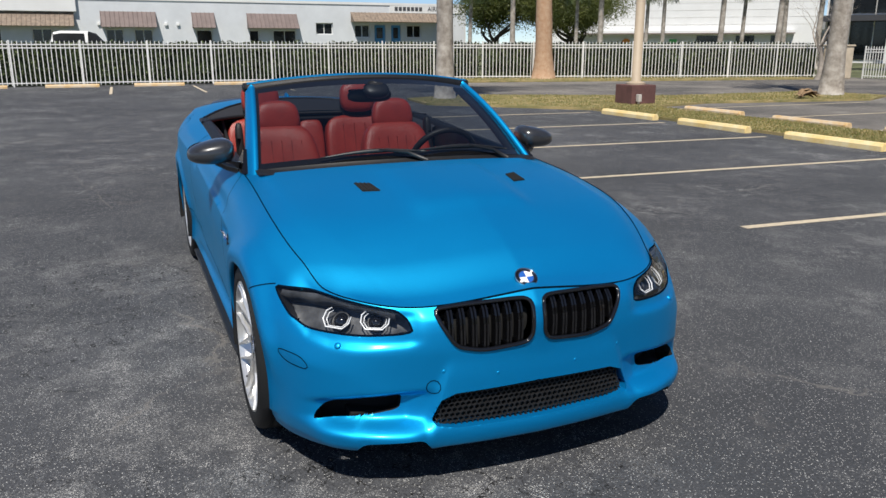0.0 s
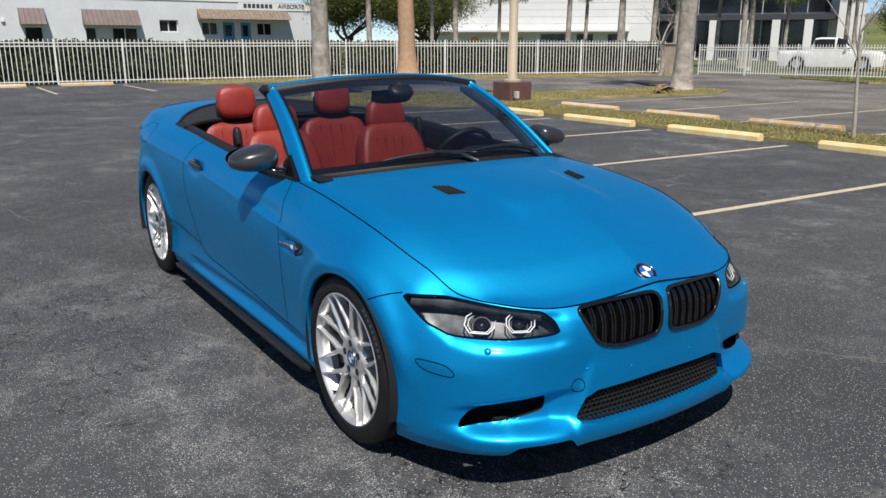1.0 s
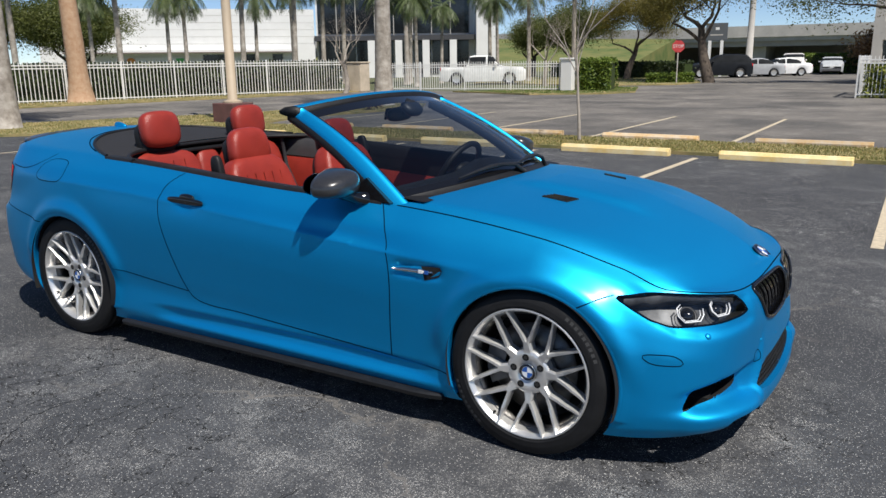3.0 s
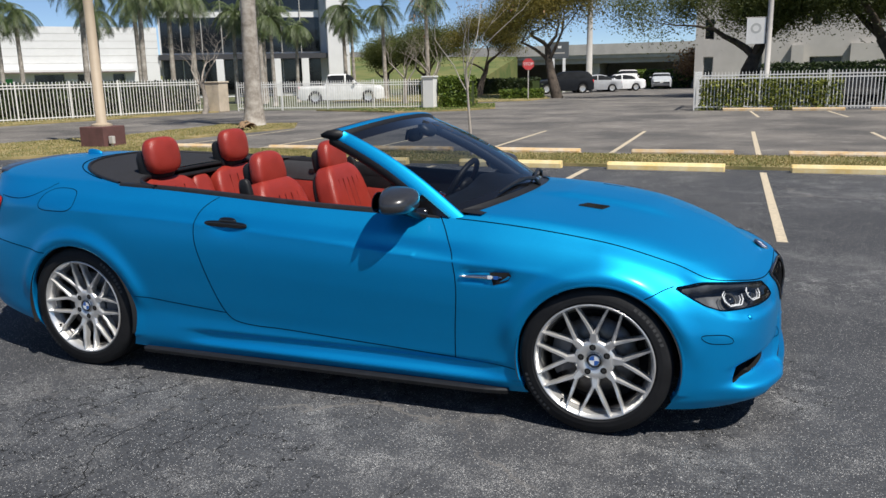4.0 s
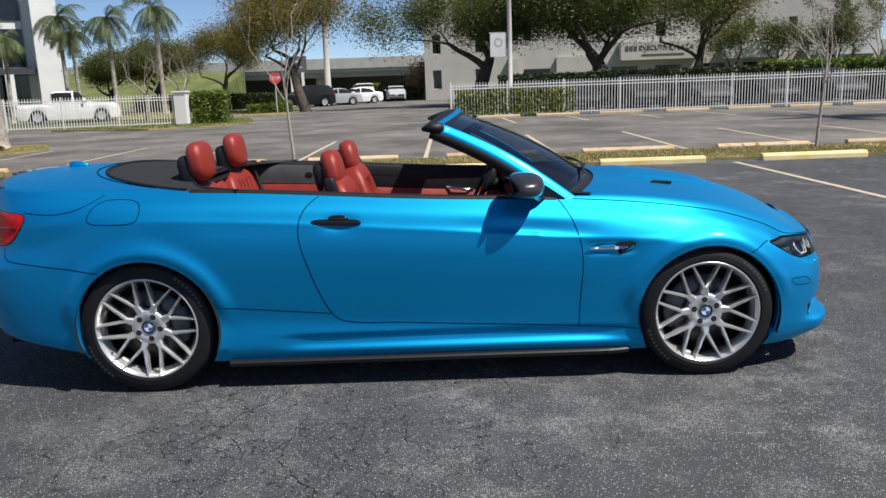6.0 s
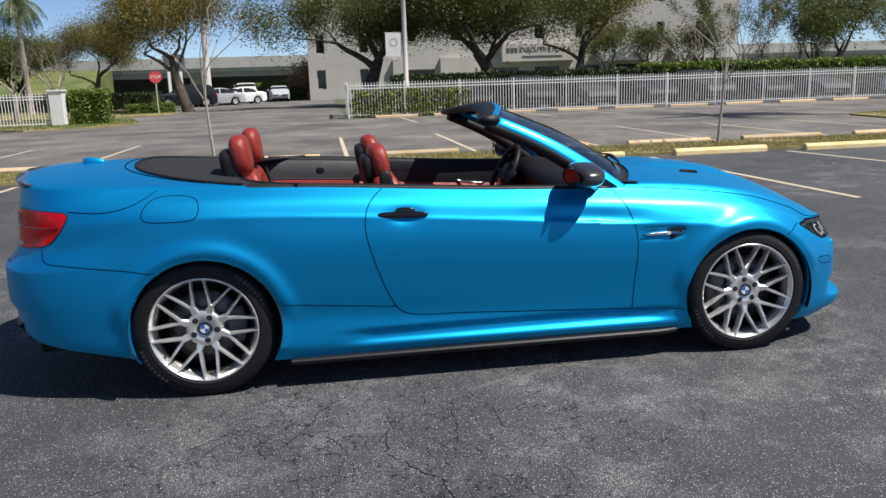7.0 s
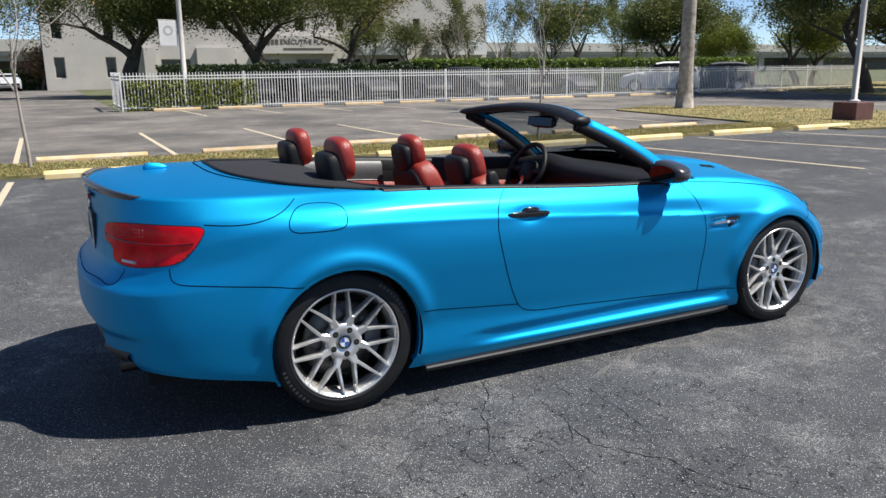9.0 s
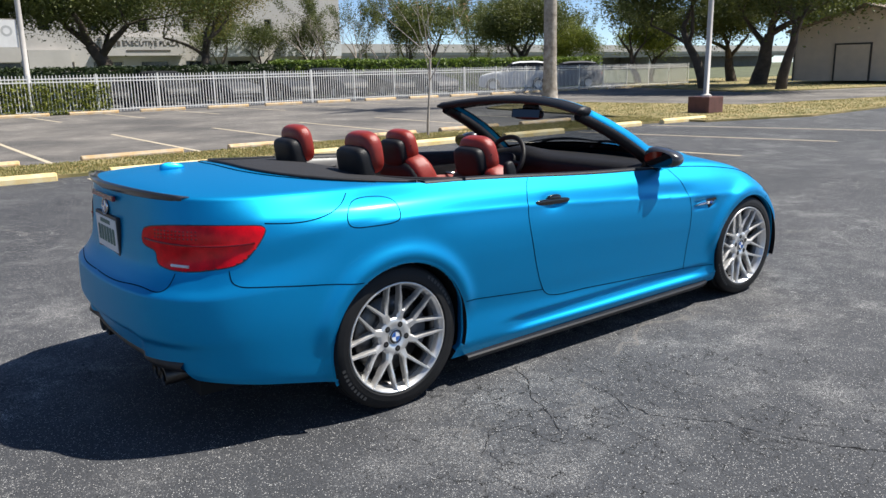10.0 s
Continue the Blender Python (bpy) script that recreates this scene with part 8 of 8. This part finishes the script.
    tyre = mesh_of("wheel", *lathe([(0.0, -0.10), (r * 0.9, -0.11), (r, -0.08), (r, 0.08), (r * 0.9, 0.11), (0, 0.10)], 28, "y"), M_RUBBER, True)
    for x in (-0.60 * L, 0.62 * L):
        for s in (-1, 1):
            w = part("wheel", tyre, parent=root, m=pose(x, s * (W - 0.115), r))
            part("rim", mesh_of("rim", *lathe([(0.0, s * 0.105), (r * 0.3, s * 0.118), (r * 0.62, s * 0.112), (r * 0.66, s * 0.12)], 20, "y"), M_SILVER, True), parent=w)
    for s in (-1, 1):
        soft("headlamp", 0.07, 0.12, 0.05, M_STEEL, root, pose(L * 0.93, s * W * 0.64, height * 0.44), 3.0)
        soft("tail_lamp", 0.05, 0.10 if kind != "sedan" else 0.20, 0.16 if kind != "sedan" else 0.08, M_REDLENS, root, pose(-L * 0.965, s * W * (0.74 if kind != "sedan" else 0.62), height * 0.53), 3.0)
        soft("door_mirror", 0.08, 0.10, 0.07, pm, root, pose(g1 * L - 0.28, s * (W + 0.08), belt + 0.08), 3.0)
    part("number_plate", box(-L - 0.012, -L - 0.002, -0.16, 0.16, height * 0.40, height * 0.40 + 0.15), M_WHITE, root)
    part("bumper", box(-L - 0.03, -L * 0.93, -W * 0.80, W * 0.80, 0.30, 0.50, 0.03), M_GREY, root)
    return root


parked("pickup_truck", "white crew-cab pickup truck behind a fence", pose(-32.6, -2.6, 0, 0, 0, 90), 6.2, 2.05, 2.08, (0.75, 0.75, 0.74), "pickup")
parked("car_suv", "black sport utility car parked by a verge", pose(-11.6, 60.8, 0, 0, 0, 200), 4.8, 1.95, 1.78, (0.012, 0.014, 0.018), "suv")
parked("car_sedan", "silver grey sedan parked beside a black car", pose(-9.6, 63.6, 0, 0, 0, 205), 4.6, 1.82, 1.45, (0.38, 0.39, 0.41), "sedan")
parked("car_sedan", "white sedan parked in a row", pose(-8.0, 66.6, 0, 0, 0, 205), 4.6, 1.82, 1.45, (0.78, 0.78, 0.78), "sedan")
parked("car_suv", "white sport utility car parked tail towards the drive", pose(-8.0, 73.0, 0, 0, 0, 100), 4.8, 1.95, 1.82, (0.72, 0.70, 0.68), "suv")
parked("car_sedan", "silver sedan parked beside a white car", pose(-4.9, 73.5, 0, 0, 0, 96), 4.6, 1.82, 1.48, (0.42, 0.44, 0.46), "sedan")
parked("car_suv", "white sport utility car behind a far fence", pose(31.8, 33.8, 0, 0, 0, 140), 4.7, 1.9, 1.80, (0.70, 0.71, 0.72), "suv")
parked("car_suv", "dark grey car behind a far fence", pose(36.0, 33.4, 0, 0, 0, 140), 4.7, 1.9, 1.75, (0.12, 0.12, 0.13), "suv")
# car colours lowered to carry the shade that lies over the yard
YARD = ((0.012, "sedan"), (0.02, "suv"), (0.05, "sedan"), (0.012, "sedan"), (0.03, "suv"), (0.01, "sedan"), (0.06, "sedan"))
for k, (c, kd) in enumerate(YARD):
    parked("car_" + kd, ("black" if c < 0.025 else "dark grey") + " car, darkened for shade, parked nose-in behind a white fence", pose(6.5 + 3.1 * k, 34.5, 0, 0, 0, -90), 4.6, 1.85, 1.38 if kd == "sedan" else 1.6, (c, c, c * 1.08), kd)
parked("pickup_truck", "white pickup truck beyond a gate fence", pose(-22.5, 42.5, 0, 0, 0, 25), 5.6, 1.95, 1.85, (0.74, 0.74, 0.73), "pickup")
# the darker asphalt is used here in place of shade on the yard
sheet("road_rear", 0.6, 46, 29.3, 38.2, 0.0, M_ASPH, "asphalt yard coloured dark for shade behind a white fence", "asphalt")
M_CRACK = mat("dusty_crack", (0.19, 0.18, 0.17), 0.95, var=0.4, scale=30)


def crack(x0, y0, x1, y1, seed, width=0.008, material=M_CRACK, label="thin dust-filled crack in dark asphalt", step=0.05, wild=0.014):
    """A jagged crack lying on the asphalt."""
    rnd = random.Random(seed)
    a, b = Vector((x0, y0, 0.0025)), Vector((x1, y1, 0.0025))
    n = max(6, int((b - a).length / step))
    d = (b - a).normalized()
    e = Vector((-d.y, d.x, 0))
    V, off = [], 0.0
    for i in range(n + 1):
        off = off * 0.9 + rnd.gauss(0, wild)
        p = a.lerp(b, i / n) + e * off * min(1, 3 * (1 - i / n))
        w = width * rnd.uniform(0.25, 1.0) * (0.3 if i in (0, n) else 1)
        V += [p - e * w / 2, p + e * w / 2]
    ob = new("crack", mesh_of("crack", V, grid_faces(n + 1, 2), material))
    return tagged(ob, label, "crack", "cracks in the asphalt", "structure")


for k, (x0, y0, x1, y1) in enumerate(((-3.2, -1.9, -1.9, -2.9), (0.9, -2.2, 2.4, -2.6), (-6.5, -2.0, -3.4, -1.4))):
    crack(x0, y0, x1, y1, 60 + k)
M_SPLIT = mat("open_crack", (0.006, 0.006, 0.006), 0.95)
SPLITS = (
    ((-0.58, -1.46), (-0.60, -1.65), (-0.53, -1.71), (-0.42, -1.87), (-0.36, -2.09), (-0.28, -2.27), (-0.15, -2.46)),
    ((-0.67, -0.86), (-0.76, -1.06), (-0.88, -1.27), (-0.95, -1.40), (-1.01, -1.50)),
    ((-0.54, -1.17), (-0.55, -1.38), (-0.64, -1.57)),
    ((-0.24, -1.16), (-0.27, -1.40), (-0.30, -1.62)),
    ((-1.40, -1.45), (-1.24, -1.31), (-1.07, -1.38)),
    ((-0.94, -1.40), (-0.81, -1.38)),
    ((-0.38, -1.04), (-0.39, -1.22)),
    ((-1.12, -1.36), (-1.09, -1.56)),
    ((-0.84, -1.43), (-0.76, -1.55)),
)
for k, line in enumerate(SPLITS):
    for i, (p, q) in enumerate(zip(line, line[1:])):
        crack(*p, *q, 200 + 10 * k + i, 0.007 if k < 2 else 0.0045, M_SPLIT, "narrow dark open crack in worn asphalt", 0.018, 0.0045)
rs_crack = random.Random(77)
for k in range(46):
    x, y, a = rs_crack.gauss(-0.55, 0.55), rs_crack.gauss(-1.65, 0.35), rs_crack.uniform(-2.1, -1.0)
    d = rs_crack.uniform(0.06, 0.20)
    if y < -1.0:
        crack(x, y, x + d * math.cos(a), y + d * math.sin(a), 400 + k, 0.0032, M_SPLIT, "short hairline crack in worn asphalt", 0.018, 0.006)
